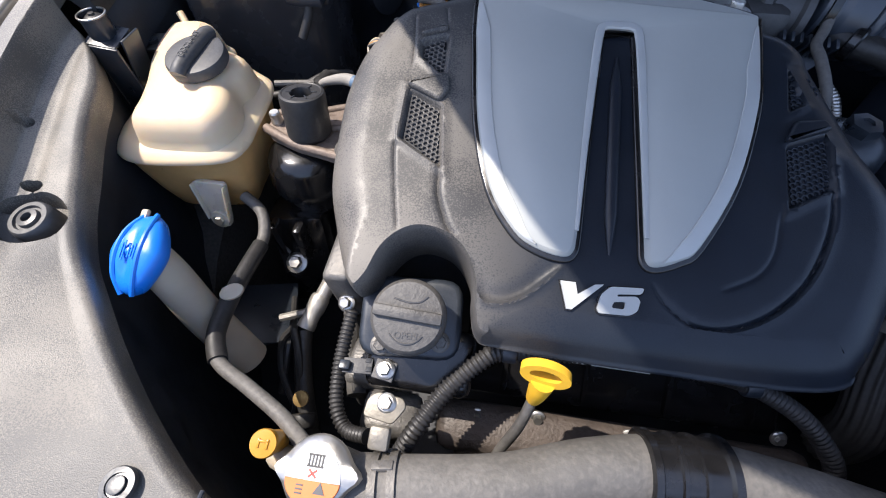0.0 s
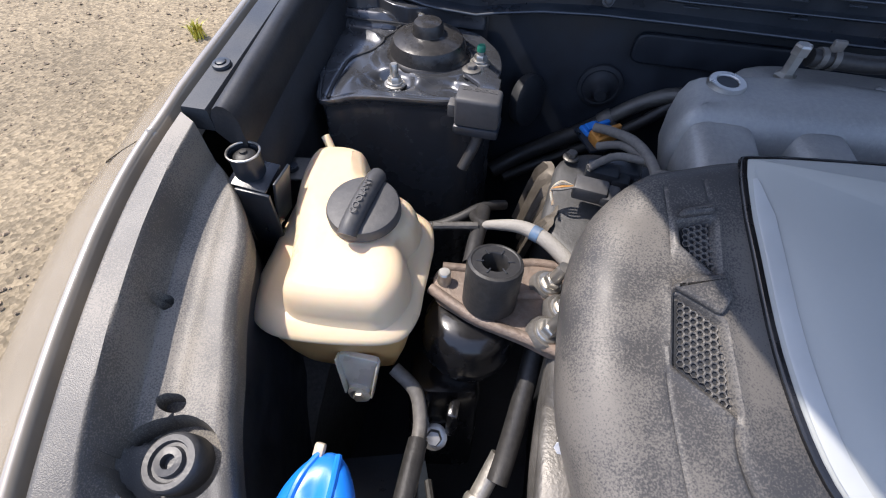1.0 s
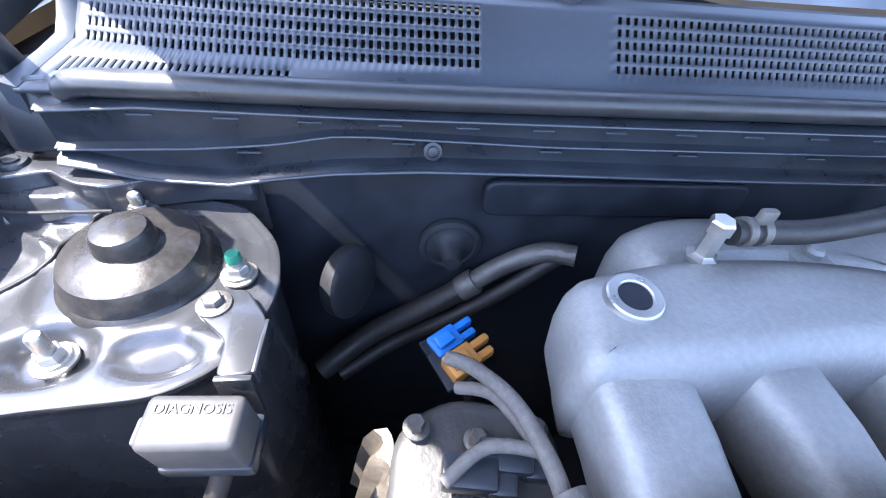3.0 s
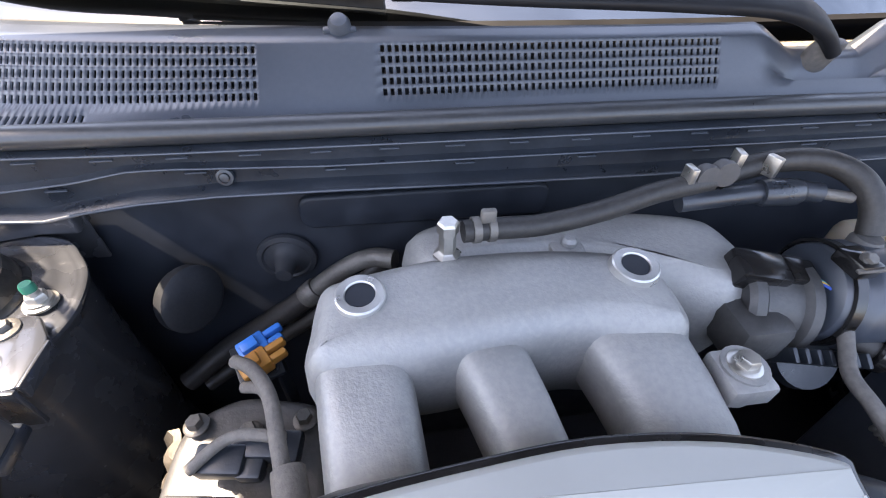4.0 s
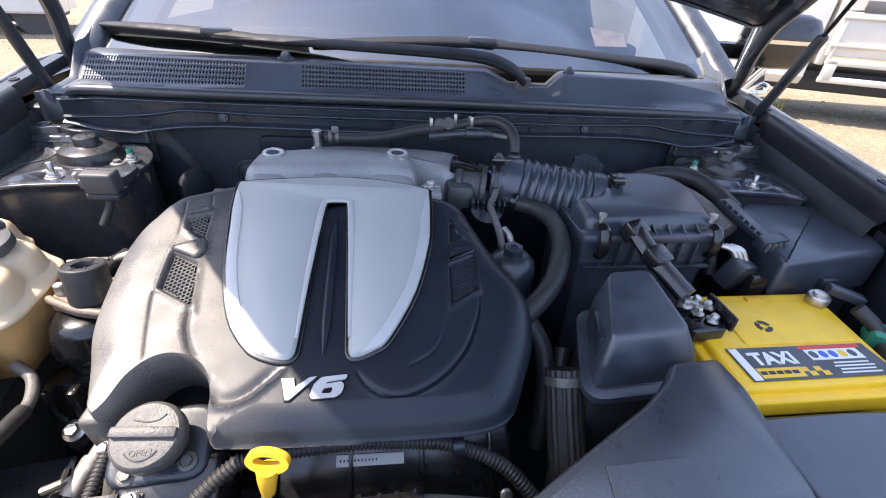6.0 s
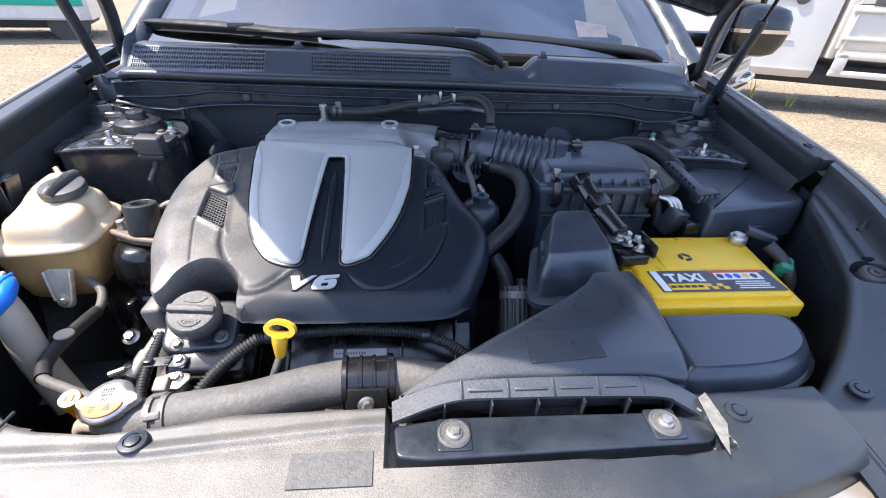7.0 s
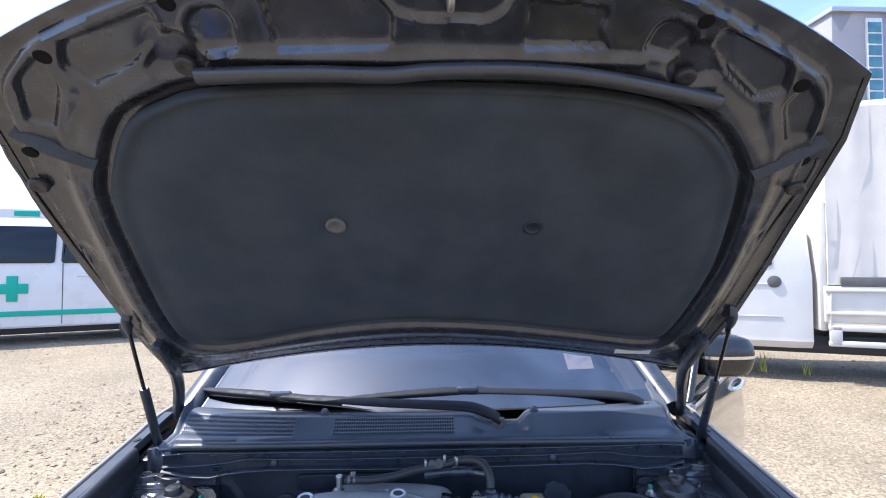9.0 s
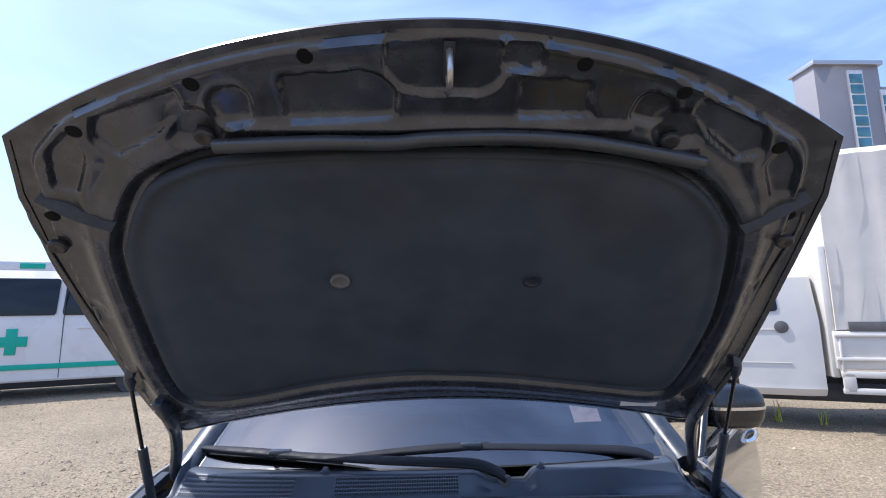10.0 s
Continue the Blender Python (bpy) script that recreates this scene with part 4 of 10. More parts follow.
bm = BM()
rows = [[bm.verts.new(screen(-0.69 + 1.38 * i / 30, j / 14)) for j in range(15)] for i in range(31)]
for r, t in zip(rows, rows[1:]):
    for q in range(14):
        bm.faces.new((r[q], r[q + 1], t[q + 1], t[q]))
windscreen = part("windscreen", bm, GLASS, car, "curved reflective windscreen", angle=80)
windscreen.visible_shadow = False
for sx in (1, -1):
    bm = BM()
    sweep(bm, [screen(sx * 0.705, v) + Vector((sx * 0.02, 0.01, -0.005)) for v in (-0.03, 0.2, 0.5, 0.8, 1.0)], 0.03, 12, 6, flat=1.3)
    part("windscreen_pillar", bm, PLASTIC, car, "dark painted windscreen pillar")
for sx in (1, -1):
    bm = BM()
    rows = []
    for k in range(13):
        v = k / 12
        rows.append([bm.verts.new(screen(sx * x, v) + Vector((0, 0.01 + dy, -0.008 - 0.3 * dy))) for x, dy in ((0.685, 0.0), (0.655, 0.004), (0.628, 0.02), (0.622, 0.05))])
    for r, t in zip(rows, rows[1:]):
        for q in range(3):
            bm.faces.new((r[q], r[q + 1], t[q + 1], t[q]))
    part("pillar_trim", bm, BEIGE, car, "beige inner pillar trim behind the glass", angle=60)
bm = BM()
rows = [[bm.verts.new(screen(-0.69 + 1.38 * i / 20, v) + Vector((0, 0.004, -0.006))) for v in (0.0, 0.055)] for i in range(21)]
for r, t in zip(rows, rows[1:]):
    bm.faces.new((r[0], r[1], t[1], t[0]))
part("screen_border", bm, BLACKPRINT, car)
bm = BM()
rbox(bm, (1.5, 0.6, 0.06), 0.03, Matrix.Translation((0, 0.68, 0.97)))
rbox(bm, (0.5, 0.3, 0.09), 0.04, Matrix.Translation((0.36, 0.72, 1.0)))
part("dashboard", bm, material("dark dashboard", (0.004, 0.0045, 0.006), 0.8, bump=0.0, spec=0.1), car, "dark plastic dashboard")
bm = BM()
plate(bm, [(0, 0), (0.10, 0.005), (0.11, 0.075), (0.06, 0.085), (0.01, 0.10)], Matrix.Translation((0.50, 0.57, 1.045)) @ pose(0, 0, 0, 25, 0, 0), 0.002)
part("paper_note", bm, material("pinkish paper", (0.6, 0.45, 0.42), 0.8), car, "pale pink paper lying on the dashboard")
bm = BM()
rbox(bm, (1.5, 2.0, 0.5), 0.1, Matrix.Translation((0, 2.3, 0.68)), 3)
part("cabin", bm, INTERIOR, car, "dark cabin floor and rear seats")
# unseen seats, door cards and headliner, added to keep the cabin dark
for sx in (1, -1):
    bm = BM()
    slab(bm, round_corners(rect(-0.25, 0.0, 0.25, 0.62), 0.08), 0, 0.14, r=0.05, M=Matrix.Translation((MIDDLE + sx * 0.37, 1.55, 0.72)) @ pose(0, 0, 0, 74, 0, 0))
    rbox(bm, (0.27, 0.10, 0.19), 0.04, Matrix.Translation((MIDDLE + sx * 0.37, 1.70, 1.42)), 3)
    rbox(bm, (0.50, 0.52, 0.16), 0.06, Matrix.Translation((MIDDLE + sx * 0.37, 1.30, 0.74)), 3)
    part("front_seat", bm, INTERIOR, car, "dark front seat with a headrest")
    bm = BM()
    rbox(bm, (0.05, 1.9, 0.62), 0.03, Matrix.Translation((MIDDLE + sx * 0.76, 1.75, 0.72)), 2)
    part("door_card", bm, INTERIOR, car, "dark inner door panel")
bm = BM()
rbox(bm, (1.18, 1.6, 0.03), 0.01, Matrix.Translation((MIDDLE, 1.78, 1.385)))
part("headliner", bm, INTERIOR, car, "dark headliner under the roof")


def body_ring(y, half, top, low=0.26):
    """A cross-section of the lower body: sills, bulging flanks and waist."""
    prof = [(0.80, low), (0.93, low + 0.06), (0.99, low + 0.22), (1.0, 0.62), (0.985, 0.78), (0.95, 0.90), (0.90, top), (0.55, top + 0.02)]
    return [(half * w, y, z) for w, z in prof] + [(-half * w, y, z) for w, z in prof[::-1]]


bm = BM()
loft(bm, [body_ring(y, h, t, l) for y, h, t, l in ((1.18, 0.872, 0.965, 0.26), (1.9, 0.885, 0.97, 0.26), (2.6, 0.885, 0.975, 0.26), (3.2, 0.875, 0.985, 0.27), (3.7, 0.85, 0.98, 0.30), (3.92, 0.80, 0.95, 0.34), (3.98, 0.72, 0.86, 0.42))])
part("rear_body", bm, PAINT, car, "pale bronze rear doors and boot", angle=40)
bm = BM()
loft(bm, [[(h * w, y, z + dz) for w, dz in ((-1, -0.05), (-0.94, -0.012), (-0.6, 0.012), (0, 0.02), (0.6, 0.012), (0.94, -0.012), (1, -0.05), (0.9, -0.075), (0, -0.03), (-0.9, -0.075))]
          for y, h, z in ((0.95, 0.60, 1.43), (1.3, 0.61, 1.455), (1.9, 0.60, 1.46), (2.4, 0.57, 1.43), (2.6, 0.55, 1.40))])
part("roof", bm, PAINT, car, "pale bronze painted roof", angle=50)
for sx in (1, -1):
    bm = BM()
    low_y, top_y = (1.25, 1.85, 2.45, 3.0), (1.3, 1.75, 2.15, 2.55)
    for k in range(3):
        quad = [Vector((sx * 0.785, low_y[k] + 0.03, 0.975)), Vector((sx * 0.785, low_y[k + 1] - 0.03, 0.98)), Vector((sx * 0.59, top_y[k + 1] - 0.02, 1.395)), Vector((sx * 0.60, top_y[k] + 0.02, 1.40))]
        bm = BM()
        loft(bm, [[p + Vector((sx * d, 0, 0)) for p in quad] for d in (0.0, 0.006)])
        part("side_window", bm, WINDOW, car, "dark side window")
    for k, (y0, y1) in enumerate(zip(low_y, top_y)):
        bm = BM()
        sweep(bm, [(sx * 0.785, y0, 0.96), (sx * 0.70, (y0 + y1) / 2, 1.19), (sx * 0.595, y1, 1.405)], 0.024, 10, 4)
        part("window_pillar", bm, GLOSSY, car, "black window pillar")
bm = BM()
loft(bm, [[(w, y + d, z) for w, y, z in ((-0.72, 3.12, 0.99), (0.72, 3.12, 0.99), (0.55, 2.6, 1.385), (-0.55, 2.6, 1.385))] for d in (0, 0.006)])
part("rear_window", bm, WINDOW, car, "sloping rear window")

# ---- bonnet, propped open ----
HY = [-0.25, -0.19, -0.1, 0, 0.178, 0.35, 0.53, 0.7]
HZ = [1.187, 1.218, 1.270, 1.340, 1.517, 1.655, 1.765, 1.86]
hood_curve = np.polyfit(HY, HZ, 4)


def hood_z(x, y):
    # right-hand side bent down to fit the camera's view
    right_drop = 0.06 * max(0.0, x) ** 2 * min(1, max(0, -y / 0.35))
    return float(np.polyval(hood_curve, -y)) - 0.12 * x * x - right_drop


def hood_half(t):
    return interp(t, [0, 0.10, 0.25, 0.415, 0.62, 0.80, 0.90, 0.97, 1.0], [0.585, 0.635, 0.672, 0.69, 0.70, 0.705, 0.71, 0.705, 0.69])


def hood_xy(s, t):
    x = s * (hood_half(t) + (-0.030 if s > 0 else 0.006) * min(1, max(0, (0.6 - t) / 0.35)))
    f, r = -0.594 + 0.30 * x * x, 0.172 + 0.11 * x * x
    return x, f + (r - f) * t


def hood_point(s, t, off=0.0):
    """Underside of the bonnet; off: metres towards the engine."""
    x, y = hood_xy(s, t)
    e = 0.004
    n = Vector((hood_z(x - e, y) - hood_z(x + e, y), hood_z(x, y - e) - hood_z(x, y + e), 2 * e)).normalized()
    return Vector((x, y, hood_z(x, y))) - n * off


def signed_gap(line, X, Y):
    """Distance of every grid point from a closed outline, positive inside it."""
    best = np.full(X.shape, 9.0)
    inside = np.zeros(X.shape, bool)
    for (ax, ay), (bx, by) in zip(line, line[1:] + line[:1]):
        dx, dy = bx - ax, by - ay
        k = np.clip(((X - ax) * dx + (Y - ay) * dy) / max(1e-9, dx * dx + dy * dy), 0, 1)
        best = np.minimum(best, np.hypot(X - ax - k * dx, Y - ay - k * dy))
        if abs(dy) > 1e-9:
            inside ^= ((ay > Y) != (by > Y)) & (X < ax + (Y - ay) * dx / dy)
    return np.where(inside, best, -best)


def open_gap(line, X, Y):
    best = np.full(X.shape, 9.0)
    for (ax, ay), (bx, by) in zip(line, line[1:]):
        dx, dy = bx - ax, by - ay
        k = np.clip(((X - ax) * dx + (Y - ay) * dy) / max(1e-9, dx * dx + dy * dy), 0, 1)
        best = np.minimum(best, np.hypot(X - ax - k * dx, Y - ay - k * dy))
    return best


def ease(v):
    v = np.clip(v, 0, 1)
    return v * v * (3 - 2 * v)


def flat_line(pts, per=5, closed=False):
    return [(p[0], p[1]) for p in smooth_line([(u, v, 0) for u, v in pts], per, closed)]


# the pressed line just inside the hem, the ridges beside the pad, and the pad itself
BEAD_LINE = [(-0.700, 0.09), (-0.692, 0.0), (-0.684, -0.088), (-0.668, -0.216), (-0.634, -0.344), (-0.598, -0.425), (-0.580, -0.457), (-0.548, -0.481),
             (-0.486, -0.511), (-0.339, -0.549), (-0.212, -0.570), (-0.115, -0.577), (0, -0.583), (0.075, -0.581), (0.145, -0.574), (0.243, -0.562), (0.337, -0.541),
             (0.457, -0.505), (0.515, -0.484), (0.548, -0.442), (0.575, -0.377), (0.598, -0.289), (0.622, -0.174), (0.645, -0.057), (0.655, 0.05), (0.65, 0.10)]
RIDGES = [[(-0.500, -0.445), (-0.516, -0.427), (-0.552, -0.386), (-0.588, -0.303), (-0.620, -0.194), (-0.645, -0.08), (-0.655, 0.02)],
          [(0.462, -0.447), (0.476, -0.428), (0.514, -0.390), (0.552, -0.327), (0.591, -0.197), (0.613, -0.084), (0.622, 0.02)]]
PAD = [(-0.606, -0.02), (-0.588, -0.144), (-0.556, -0.272), (-0.519, -0.332), (-0.458, -0.394), (-0.394, -0.419), (-0.322, -0.431), (-0.123, -0.431),
       (0.005, -0.43), (0.185, -0.431), (0.309, -0.425), (0.402, -0.399), (0.469, -0.355), (0.507, -0.308), (0.560, -0.171), (0.573, -0.051), (0.568, 0.03),
       (0.54, 0.058), (0.48, 0.064), (0.317, 0.058), (0.172, 0.047), (0.003, 0.038), (-0.121, 0.036), (-0.302, 0.048), (-0.444, 0.064), (-0.545, 0.062), (-0.595, 0.034)]
# recesses of the front panel: outline, depth, width of the flank
RECESSES = [([(-0.214, -0.537), (-0.10, -0.540), (-0.078, -0.531), (-0.064, -0.515), (-0.069, -0.478), (-0.216, -0.478)], 0.008, 0.006),
            ([(-0.318, -0.506), (-0.300, -0.525), (-0.268, -0.528), (-0.257, -0.516), (-0.262, -0.480), (-0.312, -0.476)], 0.007, 0.006),
            ([(-0.076, -0.578), (-0.077, -0.536), (-0.062, -0.518), (-0.032, -0.511), (0.048, -0.510), (0.070, -0.520), (0.084, -0.548), (0.066, -0.578)], 0.006, 0.005),
            ([(0.098, -0.534), (0.102, -0.480), (0.214, -0.486), (0.197, -0.503), (0.196, -0.532)], 0.008, 0.006),
            ([(0.074, -0.574), (0.121, -0.572), (0.126, -0.543), (0.073, -0.541)], 0.013, 0.008),
            ([(0.258, -0.488), (0.262, -0.518), (0.276, -0.527), (0.312, -0.517), (0.318, -0.498), (0.300, -0.482)], 0.008, 0.007),
            ([(0.345, -0.524), (0.452, -0.497), (0.470, -0.462), (0.440, -0.448), (0.370, -0.482), (0.340, -0.506)], 0.010, 0.006),
            ([(-0.345, -0.528), (-0.468, -0.500), (-0.486, -0.474), (-0.470, -0.446), (-0.40, -0.470), (-0.350, -0.500)], 0.009, 0.007),
            ([(0.490, -0.480), (0.528, -0.455), (0.548, -0.410), (0.522, -0.400), (0.482, -0.446)], 0.007, 0.006),
            ([(-0.505, -0.490), (-0.552, -0.464), (-0.582, -0.412), (-0.552, -0.400), (-0.508, -0.450)], 0.008, 0.006)]


def frame_relief(X, Y):
    """The pressed inner frame: hem flange, crested bead, side channels, ridges and recesses."""
    line = flat_line(BEAD_LINE) + [(0.64, 0.16), (0.0, 0.112), (-0.69, 0.145)]
    g = signed_gap(line, X, Y)
    h = 0.0012 + 0.0095 * ease(g / 0.007) + 0.0014 * np.exp(-((g - 0.008) / 0.004) ** 2)
    pad = signed_gap(flat_line(PAD, 4, True), X, Y)
    for ridge in RIDGES:
        r = open_gap(flat_line(ridge), X, Y)
        h += 0.0035 * np.exp(-(r / 0.010) ** 2)
    # the side channels tilt outwards between the ridge and the bead
    h += 0.007 * ease((pad + 0.10) / 0.07) * ease((Y + 0.44) / 0.08)
    # the frame swells towards the pad and then drops into a groove round it
    h += 0.004 * ease((pad + 0.06) / 0.03) * ease(g / 0.04)
    h -= 0.016 * ease((pad + 0.022) / 0.016)
    h += 0.006 * np.exp(-(open_gap([(-0.30, -0.476), (-0.18, -0.469), (-0.07, -0.466), (0.17, -0.471), (0.26, -0.476)], X, Y) / 0.006) ** 2)
    for outline, deep, flank in RECESSES:
        k = signed_gap(flat_line(round_corners(outline, 0.010), 2, True), X, Y)
        h -= deep * ease(k / flank + 0.5)
        h += 0.0008 * np.exp(-((k + flank * 0.6) / 0.004) ** 2)
    for cx, cy in ((-0.343, -0.476), (0.333, -0.478)):
        h -= 0.017 * np.exp(-(((X - cx) / 0.030) ** 2 + ((Y - cy) / 0.026) ** 2) ** 2)
    for cx, cy in ((-0.372, -0.466), (0.366, -0.474)):
        h -= 0.006 * np.exp(-(np.hypot(X - cx, Y - cy) / 0.011) ** 4)
    for cx, cy in ((0.600, -0.226), (-0.655, -0.196)):
        h -= 0.004 * np.exp(-(((X - cx) / 0.012) ** 2 + ((Y - cy) / 0.02) ** 2) ** 2)
    return np.maximum(h, 0.0006)


hood = new("bonnet")
hood.parent = car
hood.matrix_parent_inverse = Matrix.Translation(-car.location)
tagged(hood, "open bonnet with a pressed inner frame painted dark for its shade")
HN, HM = 400, 230
bm = BM()
UNDER_X, UNDER_Y = np.zeros((HN + 1, HM + 1)), np.zeros((HN + 1, HM + 1))
for i in range(HN + 1):
    for j in range(HM + 1):
        UNDER_X[i, j], UNDER_Y[i, j] = hood_xy(2 * i / HN - 1, j / HM)


def hood_grid(X, Y):
    return np.polyval(hood_curve, -Y) - 0.12 * X * X - 0.06 * np.maximum(0, X) ** 2 * np.clip(-Y / 0.35, 0, 1)


UNDER_N = np.stack([hood_grid(UNDER_X - 0.004, UNDER_Y) - hood_grid(UNDER_X + 0.004, UNDER_Y),
                    hood_grid(UNDER_X, UNDER_Y - 0.004) - hood_grid(UNDER_X, UNDER_Y + 0.004), np.full(UNDER_X.shape, 0.008)], -1)
UNDER_N /= np.linalg.norm(UNDER_N, axis=-1, keepdims=True)
UNDER = np.stack([UNDER_X, UNDER_Y, hood_grid(UNDER_X, UNDER_Y)], -1) - UNDER_N * frame_relief(UNDER_X, UNDER_Y)[..., None]
rows = [[bm.verts.new(p) for p in row] for row in UNDER.tolist()]
for r, t in zip(rows, rows[1:]):
    for q in range(HM):
        bm.faces.new((r[q], r[q + 1], t[q + 1], t[q]))
part("inner_frame", bm, SHADED_PAINT, hood, "inner frame in body paint darkened for its shade", angle=50)
bm = BM()
rows = []
for i in range(121):
    s = (2 * i / 120 - 1)
    rows.append([bm.verts.new(hood_point(s * 1.003, j / 30, -0.001 - 0.014 * min(1, (1 - abs(s)) * 4, j / 20, (30 - j) / 6))) for j in range(31)])
for r, t in zip(rows, rows[1:]):
    for q in range(30):
        bm.faces.new((r[q], r[q + 1], t[q + 1], t[q]))
rim_st = [(2 * i / 120 - 1, 0) for i in range(121)] + [(1, j / 30) for j in range(1, 31)] + [(2 * i / 120 - 1, 1) for i in range(119, -1, -1)] + [(-1, j / 30) for j in range(29, 0, -1)]
part("outer_skin", bm, PAINT, hood, "pale bronze outer skin", angle=50)
bm = BM()
top = [bm.verts.new(hood_point(s * 1.0032, t, -0.0012)) for s, t in rim_st]
low = [bm.verts.new(hood_point(s * 1.002, t, 0.003)) for s, t in rim_st]
inn = [bm.verts.new(hood_point(s * 0.985, min(0.985, max(0.012, t)), 0.003)) for s, t in rim_st]
for k in range(len(rim_st)):
    m = (k + 1) % len(rim_st)
    bm.faces.new((top[k], top[m], low[m], low[k]))
    bm.faces.new((low[k], low[m], inn[m], inn[k]))
part("hem", bm, SHADED_PAINT, hood, "folded hem in body paint darkened for its shade", angle=50)

pad_line = [tuple(p) for p in smooth_line([(a, b, 0) for a, b in PAD], 6, True)]
pc = Vector((0, -0.19, 0))
bm = BM()
rings = []
edge = [(1.0, 0.004), (1.0, 0.015), (0.994, 0.0195), (0.984, 0.0215), (0.973, 0.0200), (0.960, 0.0175), (0.945, 0.0185), (0.92, 0.0225), (0.89, 0.0250)]
for f, off in edge + [(0.86 - 0.03 * k, 0.0265) for k in range(29)]:
    ring = []
    for p in pad_line:
        q = pc + (Vector(p) - pc) * f
        wave = 0.003 * noise.noise(Vector((q.x * 7, q.y * 7, 3))) if f < 0.95 else 0
        dimple = sum(0.010 * math.exp(-((q.x - a) ** 2 + (q.y + 0.208) ** 2) / 0.0006) for a in (-0.194, 0.177)) if f < 0.95 else 0
        e = 0.004
        n = Vector((hood_z(q.x - e, q.y) - hood_z(q.x + e, q.y), hood_z(q.x, q.y - e) - hood_z(q.x, q.y + e), 2 * e)).normalized()
        ring.append(Vector((q.x, q.y, hood_z(q.x, q.y))) - n * (off + wave - dimple))
    rings.append(ring)
loft(bm, rings, True, True)
part("insulation_pad", bm, FELT, hood, "large black felt insulation pad with scuffs", angle=60)


def on_hood(x, y, off=0.0):
    e = 0.004
    n = Vector((hood_z(x - e, y) - hood_z(x + e, y), hood_z(x, y - e) - hood_z(x, y + e), 2 * e)).normalized()
    p = Vector((x, y, hood_z(x, y))) - n * off
    return Matrix.Translation(p) @ (-n).to_track_quat("Z", "X").to_matrix().to_4x4()


for x, y in ((-0.194, -0.208), (0.177, -0.209)):
    bm = BM()
    lathe(bm, [(0.019, -0.006), (0.019, 0.002), (0.014, 0.0035), (0.010, 0.0015), (0.0005, 0.0015)], 24, on_hood(x, y, 0.0235 if x < 0 else 0.0275))
    part("pad_clip", bm, RUBBER_GREY if x < 0 else PLASTIC, hood, "round pad fixing clip")
# near-black discs on the frame stand in for the shade in its holes
for x, y in ((-0.173, -0.560), (-0.322, -0.534), (0.176, -0.554), (0.316, -0.530), (0.483, -0.475), (-0.498, -0.488), (0.573, -0.374), (-0.612, -0.371)):
    bm = BM()
    lathe(bm, [(0.010, 0.0), (0.009, 0.0008), (0.0005, 0.0009)], 20, on_hood(x, y, 0.0006 + float(frame_relief(np.array([x]), np.array([y]))[0])))
    part("frame_hole", bm, INTERIOR, hood)
for x, y in ((0.588, -0.337), (-0.636, -0.324), (-0.337, -0.464), (0.329, -0.463)):
    bm = BM()
    lathe(bm, [(0.014, 0.0), (0.014, 0.006), (0.011, 0.009), (0.005, 0.009), (0.0005, 0.007)], 22, on_hood(x, y, 0.008 if abs(x) < 0.4 else 0.0135))
    part("rubber_buffer", bm, RUBBER, hood, "round rubber buffer")
for pts in ([(0.628, -0.38), (0.642, -0.34), (0.662, -0.2), (0.672, -0.06), (0.668, 0.08)],):
    for sx in (1, -1):
        bm = BM()
        sweep(bm, [on_hood(sx * x - (0.034 if sx > 0 else 0.018) * min(1, max(0, (0.1 - y) / 0.3)), y, 0.003).translation for x, y in pts], 0.0016, 8, 8, flat=1.6)
        part("sealant_bead", bm, PLASTIC_GREY, hood, "pale bead of sealant")
# latch striker loop
M = on_hood(0.004, -0.550, 0.011)
bm = BM()
sweep(bm, [M @ Vector(p) for p in ((-0.019, 0.0, 0.0), (-0.017, 0.0, 0.025), (-0.004, 0.0, 0.036), (0.012, 0.0, 0.030), (0.017, 0.0, 0.0))], 0.0042, 10, 6)
part("latch_striker", bm, STEEL, hood, "steel bonnet latch striker")
# dark box for the shade inside the striker's slot
bm = BM()
rbox(bm, (0.055, 0.014, 0.004), 0.0015, M)
part("striker_slot", bm, DARK, hood)
# seal along the front of the pad, tape strips, sticker
bm = BM()
sweep(bm, [on_hood(x, y, 0.027).translation for x, y in ((-0.322, -0.459), (-0.184, -0.456), (-0.079, -0.452), (-0.015, -0.457), (0.094, -0.461), (0.193, -0.460), (0.288, -0.453), (0.382, -0.446))], 0.0105, 12, 6, flat=1.15)
part("front_seal", bm, SEAL, hood, "rubber seal strip across the bonnet")
for sx in (1, -1):
    bm = BM()
    ends = ((0.500, -0.352), (0.535, -0.382), (0.572, -0.413)) if sx > 0 else ((-0.525, -0.352), (-0.566, -0.377), (-0.606, -0.405))
    sweep(bm, [on_hood(x, y, 0.001 + float(frame_relief(np.array([x]), np.array([y]))[0])).translation for x, y in ends], 0.017, 8, 5, flat=0.08)
    part("foam_strip", bm, RUBBER, hood)
bm = BM()
plate(bm, rect(-0.045, -0.016, 0.045, 0.016), on_hood(0.523, 0.112, 0.0175) @ pose(0, 0, 0, 0, 0, 90), 0.001)
part("data_sticker", bm, WHITE, hood, "small white blank sticker")

